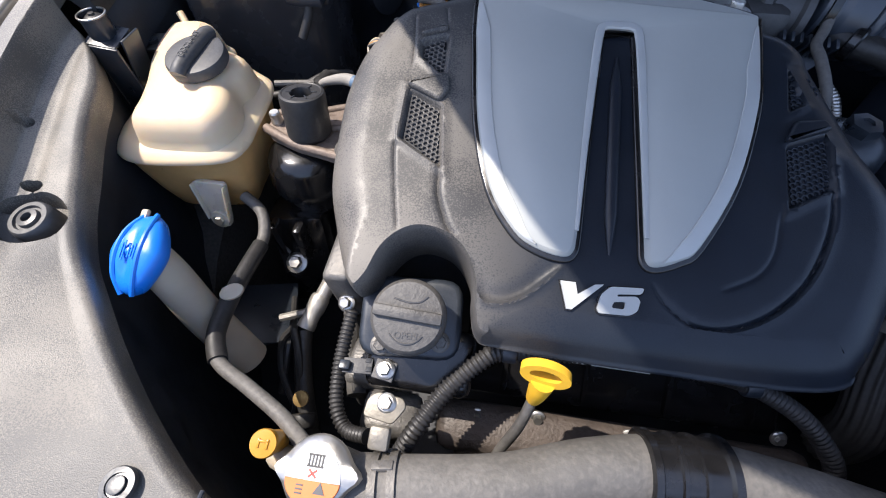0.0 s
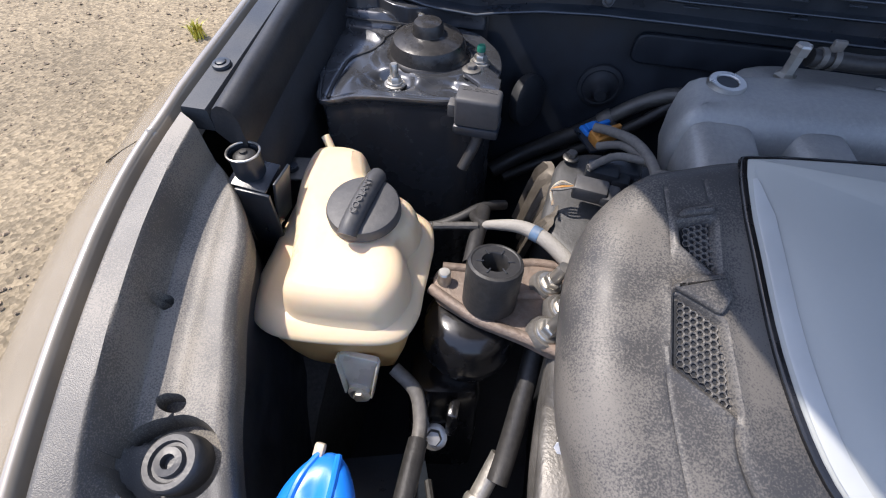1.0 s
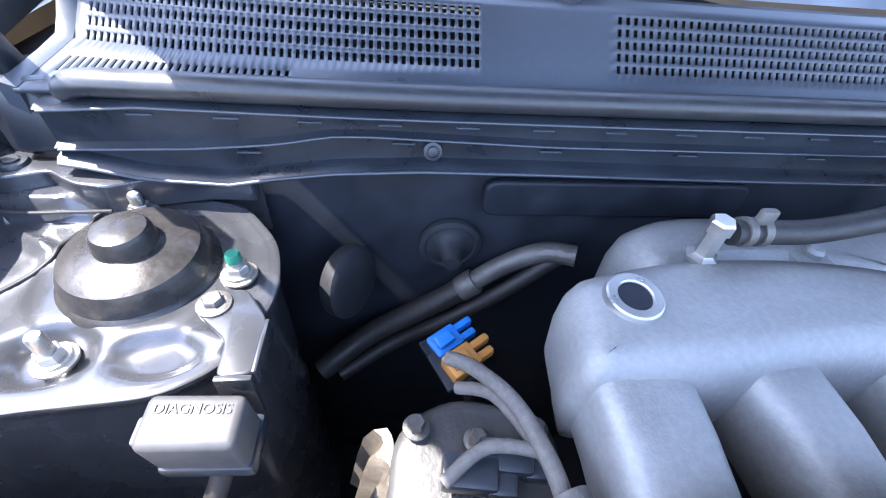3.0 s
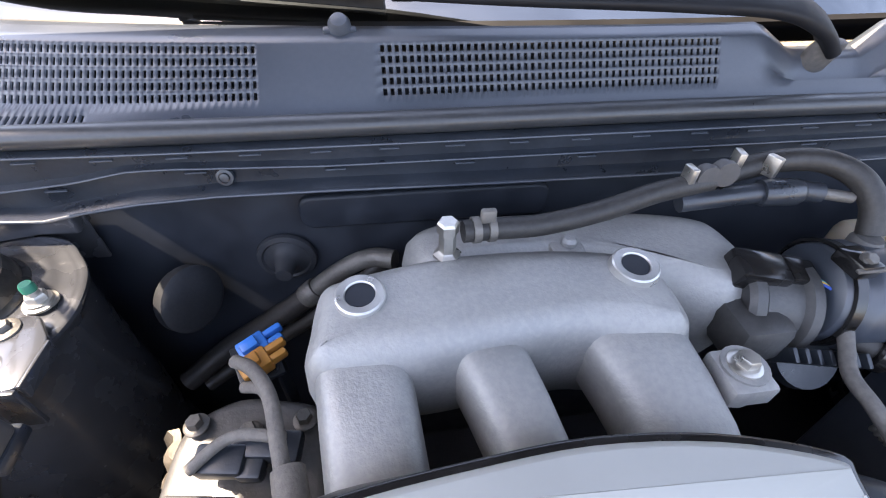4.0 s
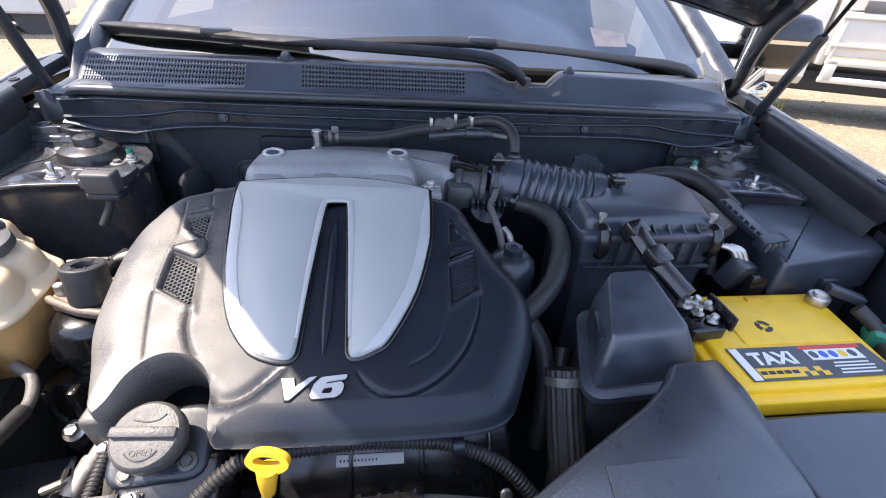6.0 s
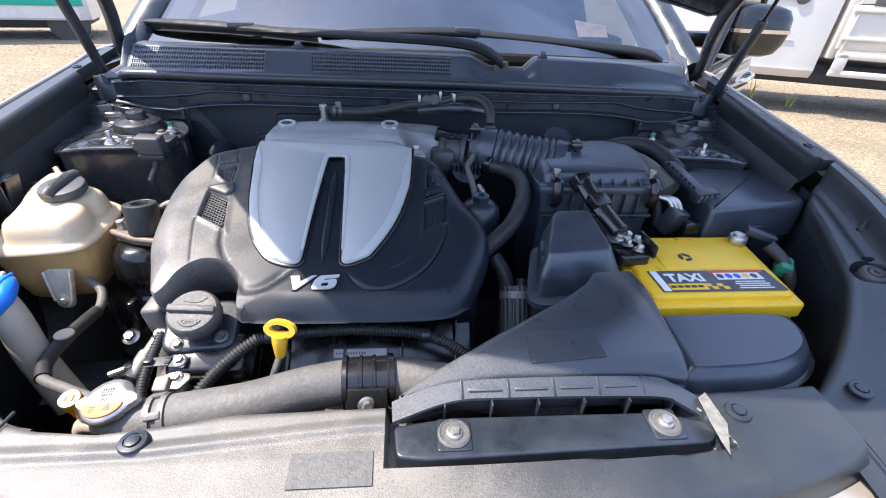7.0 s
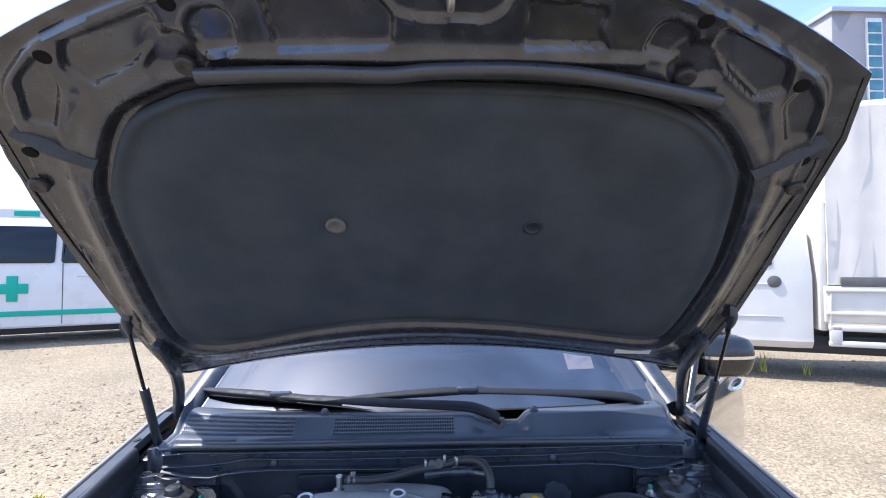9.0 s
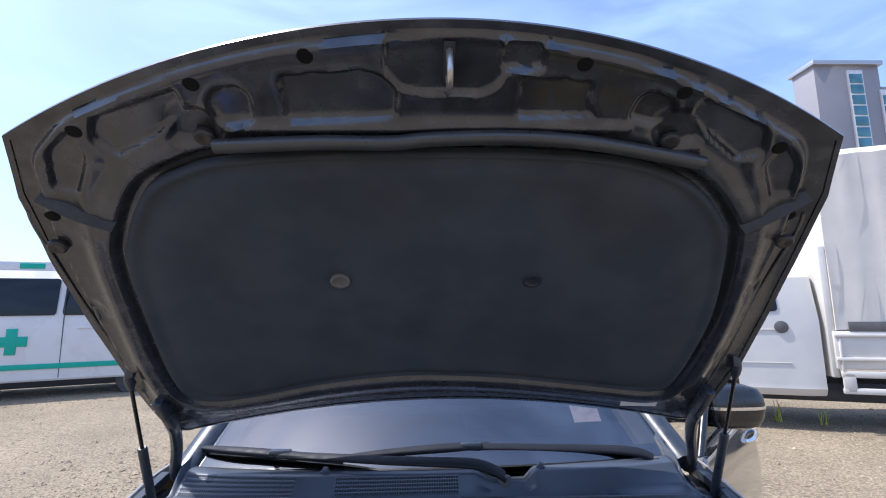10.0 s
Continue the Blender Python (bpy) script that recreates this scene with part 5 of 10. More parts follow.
for sx in (1, -1):
    g = new("bonnet_strut")
    g.parent = car
    g.matrix_parent_inverse = Matrix.Translation(-car.location)
    tagged(g, "black gas strut that props the bonnet")
    a, b = Vector((sx * 0.735, 0.16, 0.955)), Vector((sx * 0.690, -0.045, 1.318))
    mid = a.lerp(b, 0.52)
    bm = BM()
    lathe(bm, [(0.0105, 0), (0.0105, (mid - a).length - 0.004), (0.008, (mid - a).length)], 18, along(a, mid))
    part("cylinder", bm, PLASTIC, g)
    bm = BM()
    lathe(bm, [(0.0042, 0), (0.0042, (b - mid).length)], 14, along(mid, b))
    part("rod", bm, GLOSSY, g, "dark thin piston rod")
    bm = BM()
    lathe(bm, [(0.006, -0.03), (0.010, -0.015), (0.011, 0), (0.009, 0.01), (0.003, 0.013)], 16, along(b, b + (b - a)))
    rbox(bm, (0.02, 0.035, 0.03), 0.004, Matrix.Translation(b + Vector((-sx * 0.008, 0, 0.018))))
    part("ball_joint", bm, PLASTIC, g)
    bm = BM()
    sweep(bm, [(sx * 0.742, 0.30, 0.985), (sx * 0.738, 0.255, 1.02), (sx * 0.72, 0.22, 1.09), (sx * 0.70, 0.17, 1.15), (sx * 0.672, 0.10, 1.19), (sx * 0.655, 0.03, 1.245)], 0.019, 10, 6, flat=0.75)
    rbox(bm, (0.022, 0.10, 0.03), 0.004, Matrix.Translation((sx * 0.655, 0.045, 1.225)) @ pose(0, 0, 0, -45, 0, 0))
    part("bonnet_hinge", bm, PLASTIC, car, "dark steel bonnet hinge arm")

# ---- wipers ----


def bar(bm, pts, wide, high, per=6):
    """A flat rounded bar along points; wide and high: half sizes, functions of the way along."""
    line = smooth_line(pts, per)
    P, T, N = frames_along(line)
    rings = []
    for k, (p, t) in enumerate(zip(P, T)):
        u = k / (len(P) - 1)
        up = Vector((0, -0.45, 0.9))
        side = t.cross(up).normalized()
        up = side.cross(t).normalized()
        rings.append([p + side * wide(u) * math.copysign(abs(math.cos(a)) ** 0.6, math.cos(a)) + up * high(u) * math.copysign(abs(math.sin(a)) ** 0.6, math.sin(a))
                      for a in np.linspace(0, 2 * math.pi, 17)[:-1]])
    loft(bm, rings)


def wiper(arm, blade, pivot, joint):
    w = new("wiper")
    w.parent, w.matrix_parent_inverse = car, to_world(car)
    tagged(w, "black windscreen wiper resting at the screen's foot")
    bm = BM()
    bar(bm, arm, lambda u: 0.019 - 0.008 * u, lambda u: 0.0075 - 0.0035 * u, 8)
    part("arm", bm, WIPER, w, angle=50)
    bm = BM()
    rings = [[Vector(pivot) + Vector((0.016 * s * math.cos(a), 0.012 * s * math.sin(a) - 0.4 * z, z)) for a in np.linspace(0, 2 * math.pi, 25)[:-1]]
             for s, z in ((1, -0.03), (1, 0.006), (0.88, 0.012), (0.6, 0.014), (0.1, 0.0145))]
    loft(bm, rings)
    part("pivot_cap", bm, PLASTIC_GREY, w, "grey pivot cap")
    bm = BM()
    bar(bm, blade, lambda u: 0.004 + 0.009 * math.sin(math.pi * u) ** 0.5, lambda u: 0.003 + 0.005 * math.sin(math.pi * u) ** 0.5)
    part("spoiler", bm, WIPER, w, angle=50)
    bm = BM()
    bar(bm, [Vector(p) + Vector((0, 0.006, -0.009)) for p in blade], lambda u: 0.003, lambda u: 0.006)
    part("rubber_lip", bm, RUBBER, w)
    bm = BM()
    rbox(bm, (0.06, 0.022, 0.018), 0.006, Matrix.Translation(joint))
    part("joint", bm, PLASTIC, w)


wiper([(0.169, 0.139, 1.026), (0.135, 0.128, 1.048), (0.085, 0.124, 1.064), (-0.002, 0.125, 1.070), (-0.15, 0.150, 1.070), (-0.30, 0.188, 1.069), (-0.447, 0.224, 1.067)],
      [(-0.70, 0.318, 1.064), (-0.60, 0.276, 1.067), (-0.50, 0.244, 1.068), (-0.40, 0.214, 1.068), (-0.26, 0.180, 1.064)], (0.169, 0.139, 1.017), (-0.44, 0.226, 1.072))
wiper([(0.621, 0.248, 1.024), (0.585, 0.240, 1.042), (0.53, 0.238, 1.052), (0.47, 0.240, 1.056), (0.30, 0.226, 1.068), (0.19, 0.218, 1.075), (0.103, 0.213, 1.079)],
      [(-0.254, 0.198, 1.065), (-0.10, 0.204, 1.074), (0.05, 0.212, 1.079), (0.19, 0.232, 1.074), (0.337, 0.263, 1.062)], (0.621, 0.248, 1.017), (0.09, 0.214, 1.083))

# ---- engine cover ----
CT = math.atan(0.325)
CM = Matrix.Translation((0, -0.435, 0.85)) @ Matrix.Rotation(CT, 4, "X")


def cv(x, y):
    """Plan coordinates to the engine cover's own sloping plane."""
    return (x, (y + 0.435) / math.cos(CT))


def cvl(pts, per=5, closed=True):
    return [tuple(p[:2]) for p in smooth_line([(*cv(x, y), 0) for x, y in pts], per, closed)]


engine_cover = thing("engine_cover", "dusty black and silver plastic engine cover with mesh inserts", "engine cover", (-0.17, -0.35, 0.75))
SHELL = [(-0.306, -0.178), (-0.347, -0.190), (-0.388, -0.207), (-0.418, -0.240), (-0.431, -0.290), (-0.431, -0.345), (-0.426, -0.392),
         (-0.413, -0.43), (-0.396, -0.466), (-0.378, -0.487), (-0.366, -0.476), (-0.357, -0.452), (-0.343, -0.437), (-0.326, -0.432),
         (-0.305, -0.437), (-0.290, -0.450), (-0.281, -0.470), (-0.279, -0.488), (-0.272, -0.510), (-0.25, -0.515), (-0.14, -0.517), (-0.01, -0.514),
         (0.028, -0.494), (0.050, -0.455), (0.066, -0.42), (0.073, -0.38), (0.066, -0.345), (0.044, -0.308), (0.030, -0.275),
         (0.018, -0.245), (0.007, -0.222), (-0.012, -0.207), (-0.045, -0.197), (-0.11, -0.178), (-0.176, -0.170), (-0.24, -0.174)]
CREASES = [[(-0.208, -0.447), (-0.224, -0.464), (-0.241, -0.478), (-0.258, -0.484), (-0.272, -0.482), (-0.280, -0.470)],
           [(-0.140, -0.452), (-0.126, -0.470), (-0.103, -0.482), (-0.074, -0.478), (-0.044, -0.461), (-0.017, -0.432), (0.002, -0.389), (0.006, -0.35), (-0.002, -0.332)],
           [(-0.085, -0.451), (-0.059, -0.437), (-0.045, -0.418), (-0.038, -0.39), (-0.034, -0.375)],
           [(-0.349, -0.437), (-0.358, -0.400), (-0.365, -0.365), (-0.368, -0.34)],
           [(-0.323, -0.375), (-0.3215, -0.392), (-0.318, -0.405), (-0.308, -0.426), (-0.292, -0.445), (-0.279, -0.458)],
           [(-0.372, -0.206), (-0.366, -0.25), (-0.364, -0.28)], [(-0.342, -0.196), (-0.336, -0.228)], [(0.004, -0.228), (-0.016, -0.238)]]
CREASE_LINES = [np.array([p[:2] for p in smooth_line([(*cv(x, y), 0) for x, y in c], 8)]) for c in CREASES]
MESHES = [[(-0.361, -0.303), (-0.331, -0.317), (-0.323, -0.372), (-0.361, -0.350)], [(-0.358, -0.249), (-0.335, -0.241), (-0.333, -0.281), (-0.356, -0.264)],
          [(-0.027, -0.325), (0.006, -0.311), (0.003, -0.357), (-0.029, -0.376)], [(-0.019, -0.244), (-0.001, -0.255), (0.004, -0.270), (-0.022, -0.287)]]
MESH_LINES = [ccw([cv(*p) for p in q]) for q in MESHES]


def line_gap(line, x, y):
    """Distance from a polyline, the way along it from 0 to 1, and the side (+1: to its left)."""
    a, b = line[:-1], line[1:]
    d = b - a
    t = np.clip(((x - a[:, 0]) * d[:, 0] + (y - a[:, 1]) * d[:, 1]) / np.maximum(1e-12, (d ** 2).sum(1)), 0, 1)
    gx, gy = x - a[:, 0] - t * d[:, 0], y - a[:, 1] - t * d[:, 1]
    g = np.hypot(gx, gy)
    k = int(g.argmin())
    return float(g[k]), (k + float(t[k])) / len(a), math.copysign(1, d[k, 0] * gy[k] - d[k, 1] * gx[k])


def polygon_gap(pts, x, y):
    """Signed distance from a convex outline, counter-clockwise: negative inside."""
    return max(((b[1] - a[1]) * (x - a[0]) - (b[0] - a[0]) * (y - a[1])) / math.hypot(b[0] - a[0], b[1] - a[1]) for a, b in zip(pts, pts[1:] + pts[:1]))


def cover_relief(x, y):
    """Mouldings on the cover's top: the lip beside the badge, the scooped step on the far side, fine lines and the mesh wells."""
    h = 0.0
    g, u, side = line_gap(CREASE_LINES[0], x, y)
    if g < 0.03:
        fade = min(1, 5 * u, 5 * (1 - u) + 0.2)
        h += fade * (0.0028 * math.exp(-(g / 0.0026) ** 2) - (0.003 * math.exp(-((g - 0.006) / 0.006) ** 2) if side < 0 else 0))
    g, u, side = line_gap(CREASE_LINES[1], x, y)
    if g < 0.03:
        fade = min(1, 4 * u, 3 * (1 - u))
        h += fade * (-0.0045 * math.exp(-(g / 0.0028) ** 2) if side > 0 else 0.0012 * math.exp(-(g / 0.004) ** 2) - 0.0045 * math.exp(-(g / 0.0012) ** 2))
    for k, (deep, wide) in ((2, (0.0012, 0.0016)), (3, (0.0013, 0.0012)), (4, (0.0040, 0.0022)), (5, (0.0013, 0.0013)), (6, (0.0013, 0.0013)), (7, (0.0013, 0.0013))):
        g, u, side = line_gap(CREASE_LINES[k], x, y)
        if g < 0.012:
            h -= deep * min(1, 6 * u + 0.3, 4 * (1 - u) + 0.1) * math.exp(-(g / wide) ** 2)
    for q in MESH_LINES:
        g = polygon_gap(q, x, y)
        h -= 0.006 / (1 + math.exp(min(40, (g - 0.001) / 0.0007)))
        h += 0.0018 * math.exp(-((g - 0.0045) / 0.003) ** 2)
    return h


bm = BM()
o = ccw(cvl(SHELL, 5))
rings = []
for d, w in ((0.004, -0.085), (0.0, -0.052), (0.0, -0.038), (0.0015, -0.028), (0.0050, -0.0185), (0.0105, -0.0110), (0.018, -0.0055), (0.027, -0.0020), (0.036, 0.0)):
    full = inset(o, d)
    row = []
    for (x0, y0), (x1, y1) in zip(o, full):
        far = math.hypot(x0 + 0.330, y0 * math.cos(CT) - 0.435 + 0.487)
        k = 0.13 + 0.87 * min(1, max(0, (far - 0.058) / 0.04))
        back = min(1, max(0, (y0 - 0.215) / 0.03))
        k *= 1 - 0.55 * back
        row.append(Vector((x0 + (x1 - x0) * k, y0 + (y1 - y0) * k, max(w * (1 - 0.45 * back), -0.021 - 0.055 * min(1, max(0, (y0 + 0.07) / 0.05))))))
    rings.append(row)
shell_rows = loft(bm, [[CM @ p for p in row] for row in rings], True, False)
rim2 = [p.xy for p in rings[-1]]
spots = []
for i in range(150):
    for j in range(110):
        x, y = -0.43 + 0.0034 * i + (0.0017 if j % 2 else 0), -0.09 + 0.0034 * j
        odd = False
        near = 9.0
        for a, b in zip(rim2, rim2[1:] + rim2[:1]):
            if (a.y > y) != (b.y > y) and x < (b.x - a.x) * (y - a.y) / (b.y - a.y) + a.x:
                odd = not odd
            near = min(near, abs(a.x - x) + abs(a.y - y))
        if odd and near > 0.004:
            spots.append(Vector((x, y)))
rails_2 = []
for line in CREASE_LINES + [np.array(q + q[:1]) for q in MESH_LINES]:
    step = np.hypot(*(np.diff(line, axis=0).T))
    way = np.concatenate([[0], np.cumsum(step)])
    for d in np.linspace(0, way[-1], max(4, int(way[-1] / 0.0022))):
        x, y = np.interp(d, way, line[:, 0]), np.interp(d, way, line[:, 1])
        e = 0.0006
        tx, ty = np.interp(d + e, way, line[:, 0]) - np.interp(d - e, way, line[:, 0]), np.interp(d + e, way, line[:, 1]) - np.interp(d - e, way, line[:, 1])
        L = max(1e-9, math.hypot(tx, ty))
        rails_2 += [Vector((x - ty / L * w, y + tx / L * w)) for w in (-0.0042, -0.0024, -0.0012, 0.0, 0.0012, 0.0024, 0.0042)]
hull = np.array([(p.x, p.y) for p in rim2])


def within(p):
    """Inside the cover's rim, and clear of it."""
    a, b = hull, np.roll(hull, -1, axis=0)
    hit = ((a[:, 1] > p.y) != (b[:, 1] > p.y)) & (p.x < (b[:, 0] - a[:, 0]) * (p.y - a[:, 1]) / np.where(b[:, 1] == a[:, 1], 1e-9, b[:, 1] - a[:, 1]) + a[:, 0])
    return hit.sum() % 2 == 1 and np.abs(hull - (p.x, p.y)).sum(1).min() > 0.003


rails_2 = [p for p in rails_2 if within(p)]
grid_2 = np.array([(p.x, p.y) for p in rails_2])
spots = [p for p in spots if np.hypot(grid_2[:, 0] - p.x, grid_2[:, 1] - p.y).min() > 0.0022] + rails_2
n = len(rim2)
vs2, _, fs2, ov, _, _ = geometry.delaunay_2d_cdt(rim2 + spots, [(k, (k + 1) % n) for k in range(n)], [], 1, 1e-6)
top = []
for k, p in enumerate(vs2):
    own = [q for q in ov[k] if q < n]
    top.append(shell_rows[-1][own[0]] if own else bm.verts.new(CM @ Vector((p.x, p.y, cover_relief(p.x, p.y)))))
for f in fs2:
    if len({top[k] for k in f}) == len(f):
        bm.faces.new([top[k] for k in f])
part("shell", bm, COVER, engine_cover, "grained black plastic shell, its dust tone paler on the sunlit left", angle=50)

SIL = [(-0.309, -0.192), (-0.308, -0.23), (-0.304, -0.261), (-0.294, -0.33), (-0.276, -0.390), (-0.252, -0.425), (-0.233, -0.437), (-0.212, -0.4415),
       (-0.203, -0.437), (-0.2005, -0.42), (-0.198, -0.36), (-0.194, -0.29), (-0.190, -0.232), (-0.186, -0.223), (-0.161, -0.223), (-0.157, -0.232),
       (-0.154, -0.29), (-0.1505, -0.36), (-0.1475, -0.42), (-0.146, -0.437), (-0.138, -0.441), (-0.120, -0.434), (-0.104, -0.421), (-0.073, -0.364),
       (-0.053, -0.294), (-0.0485, -0.25), (-0.047, -0.205), (-0.053, -0.194), (-0.11, -0.180), (-0.176, -0.1745), (-0.24, -0.178), (-0.30, -0.1845)]
so = ccw(cvl(SIL, 4))
bm = BM()
slab(bm, inset(so, -0.0045), -0.002, 0.0035, r=0.002, n=2, M=CM)
part("panel_border", bm, GLOSSY, engine_cover, angle=60)
bm = BM()
rings = [[CM @ Vector((x, y, w)) for x, y in inset(so, d)] for d, w in ((0, 0.002), (0, 0.0042), (0.0004, 0.0050), (0.0028, 0.0076), (0.0033, 0.0080))]
loft(bm, rings)
part("silver_panel", bm, SILVER, engine_cover, "satin silver painted panel", angle=60)
# facet along the panel's outer edges, its catch of light put into lighter silver
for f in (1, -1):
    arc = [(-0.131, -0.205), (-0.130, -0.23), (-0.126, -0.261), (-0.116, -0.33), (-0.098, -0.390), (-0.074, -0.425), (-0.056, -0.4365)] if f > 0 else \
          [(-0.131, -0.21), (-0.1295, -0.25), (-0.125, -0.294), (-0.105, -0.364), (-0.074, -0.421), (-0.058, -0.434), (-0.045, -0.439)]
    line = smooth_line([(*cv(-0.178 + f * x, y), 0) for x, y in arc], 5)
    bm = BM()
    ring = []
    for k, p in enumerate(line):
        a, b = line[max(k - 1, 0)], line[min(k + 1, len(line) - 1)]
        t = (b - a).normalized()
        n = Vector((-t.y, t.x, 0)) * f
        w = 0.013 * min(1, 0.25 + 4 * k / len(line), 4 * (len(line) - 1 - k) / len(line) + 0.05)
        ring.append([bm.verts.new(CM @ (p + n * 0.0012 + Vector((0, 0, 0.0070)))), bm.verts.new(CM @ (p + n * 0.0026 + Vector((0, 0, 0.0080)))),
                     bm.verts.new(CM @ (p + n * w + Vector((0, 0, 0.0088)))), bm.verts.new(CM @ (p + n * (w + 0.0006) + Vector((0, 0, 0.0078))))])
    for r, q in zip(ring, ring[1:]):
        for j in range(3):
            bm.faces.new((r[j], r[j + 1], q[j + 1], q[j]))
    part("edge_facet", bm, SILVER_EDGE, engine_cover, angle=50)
# bevel round the slot in the silver panel, its highlight painted in lighter silver
bm = BM()
sweep(bm, [CM @ Vector((*cv(x, y), 0.0072)) for x, y in ((-0.2018, -0.42), (-0.1995, -0.35), (-0.1957, -0.28), (-0.192, -0.232), (-0.187, -0.2215), (-0.1735, -0.2200), (-0.160, -0.2215), (-0.1552, -0.232),
                                                       (-0.1520, -0.28), (-0.1490, -0.35), (-0.1462, -0.42))], lambda u: 0.0012 + 0.0015 * math.sin(math.pi * u), 8, 6, flat=1.6)
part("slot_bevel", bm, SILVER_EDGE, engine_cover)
bm = BM()
sweep(bm, [CM @ Vector((*cv(x, y), 0.001)) for x, y in ((-0.1735, -0.25), (-0.1735, -0.32), (-0.1735, -0.40), (-0.1735, -0.435))], lambda u: 0.004 * min(1, 6 * u, 6 * (1 - u)) + 0.0008, 10, 6, flat=1.1)
part("centre_ridge", bm, COVER, engine_cover)
# raised hood over each mesh insert, with a sunken honeycomb


def mesh_insert(q, cell=0.0030):
    pts = ccw([cv(*p) for p in q])
    g = new("mesh_insert")
    g.parent = engine_cover
    g.matrix_parent_inverse = Matrix.Translation(-engine_cover.location)
    tagged(g, "black honeycomb mesh insert")
    ro = round_corners(pts, 0.006, 4)
    inn = inset(ro, 0.0003)
    bm = BM()
    slab(bm, inn, -0.0065, -0.0052, r=0.0002, n=1, M=CM)
    part("backing", bm, DARK, g)
    bm = BM()
    xs_, ys_ = [p[0] for p in ro], [p[1] for p in ro]
    inside = lambda x, y: sum(((a[1] > y) != (b[1] > y)) and (x < (b[0] - a[0]) * (y - a[1]) / (b[1] - a[1]) + a[0]) for a, b in zip(inn, inn[1:] + inn[:1])) % 2
    dx, dy = cell * 1.5, cell * math.sqrt(3)
    for i in range(int((max(xs_) - min(xs_)) / dx) + 2):
        for j in range(int((max(ys_) - min(ys_)) / dy) + 2):
            cx, cy = min(xs_) + i * dx, min(ys_) + (j + (i % 2) * 0.5) * dy
            if not inside(cx, cy):
                continue
            hx = [(math.cos(math.pi / 3 * k), math.sin(math.pi / 3 * k)) for k in range(6)]
            ro_ = [bm.verts.new(CM @ Vector((cx + cell * a, cy + cell * b, -0.0030))) for a, b in hx]
            ri_ = [bm.verts.new(CM @ Vector((cx + cell * 0.70 * a, cy + cell * 0.70 * b, -0.0034))) for a, b in hx]
            rl_ = [bm.verts.new(CM @ Vector((cx + cell * 0.70 * a, cy + cell * 0.70 * b, -0.0052))) for a, b in hx]
            for k in range(6):
                m = (k + 1) % 6
                bm.faces.new((ro_[k], ro_[m], ri_[m], ri_[k]))
                bm.faces.new((ri_[k], ri_[m], rl_[m], rl_[k]))
    part("honeycomb", bm, COVER, g)


for q in MESHES:
    mesh_insert(q)
for q in ([(-0.366, -0.298), (-0.332, -0.313), (-0.324, -0.300), (-0.327, -0.283), (-0.352, -0.288)], [(-0.032, -0.322), (0.008, -0.306), (0.003, -0.297), (-0.022, -0.301)],
          [(-0.362, -0.245), (-0.334, -0.236), (-0.335, -0.229), (-0.358, -0.237)]):
    bm = BM()
    slab(bm, round_corners([cv(*p) for p in q], 0.004), -0.001, 0.0062, r=0.0035, n=3, M=CM)
    part("mesh_brow", bm, COVER, engine_cover, angle=60)
LETTER_V = [(-0.211, -0.460), (-0.199, -0.460), (-0.197, -0.469), (-0.184, -0.460), (-0.177, -0.459), (-0.201, -0.481), (-0.205, -0.481)]
DIGIT_SIX = [(-0.172, -0.460), (-0.146, -0.458), (-0.148, -0.463), (-0.166, -0.465), (-0.167, -0.467), (-0.152, -0.465), (-0.149, -0.468), (-0.151, -0.476), (-0.157, -0.480),
             (-0.180, -0.481), (-0.182, -0.478), (-0.179, -0.467)]
SIX_HOLE = [(-0.169, -0.471), (-0.160, -0.470), (-0.161, -0.476), (-0.171, -0.476)]
for word, label, loops in (("letter_v", "silver letter V", [LETTER_V]), ("digit_six", "silver digit 6", [DIGIT_SIX, SIX_HOLE])):
    flat = [[cv(*p) for p in (round_corners(l, 0.0022, 3) if l is not LETTER_V else l)] for l in loops]
    bm = BM()
    flat_shape(bm, [inset(ccw(flat[0]), -0.0012)], CM @ Matrix.Translation((0, 0, 0.0002)), 0.0012)
    part("letter_edge", bm, GLOSSY, engine_cover, angle=20)
    bm = BM()
    flat_shape(bm, flat, CM @ Matrix.Translation((0, 0, 0.0008)), 0.0024)
    part(word, bm, SILVER_EDGE, engine_cover, label, angle=20)

# ---- oil filler ----
oil = thing("oil_filler", "dusty black oil filler cap on its black neck", "oil cap", (-0.33, -0.49, 0.74))
OM = Matrix.Translation((-0.330, -0.489, 0.797)) @ pose(0, 0, 0, 22, 0, 4)
bm = BM()
lathe(bm, [(0.030, 0.0), (0.032, 0.003), (0.0325, 0.014), (0.0315, 0.019), (0.0285, 0.0225), (0.020, 0.0235), (0.0005, 0.0235)], 40, OM)
cap = part("cap", bm, OILCAP, oil)
bm = BM()
rbox(bm, (0.058, 0.010, 0.009), 0.0025, OM @ pose(0, 0.001, 0.025, 0, 0, -6), 2)
part("grip_bar", bm, OILCAP, cap)
text_mesh("cap_word", "OPEN", 0.0075, 0.0004, OM @ Matrix.Translation((0.0, -0.0185, 0.0237)), CAP_BLACK, cap, "moulded word OPEN", align="CENTER")
bm = BM()
sweep(bm, [OM @ Vector((0.017 * math.cos(a), -0.004 + 0.019 * math.sin(a), 0.0236)) for a in np.linspace(-2.5, -0.65, 8)], 0.0007, 6, 3)
part("cap_arc", bm, CAP_BLACK, cap, "moulded arc")
bm = BM()
sweep(bm, [OM @ Vector(p) for p in ((-0.012, 0.014, 0.0236), (0.0, 0.011, 0.0236), (0.010, 0.012, 0.0236), (0.016, 0.017, 0.0236))], 0.0008, 6, 3)
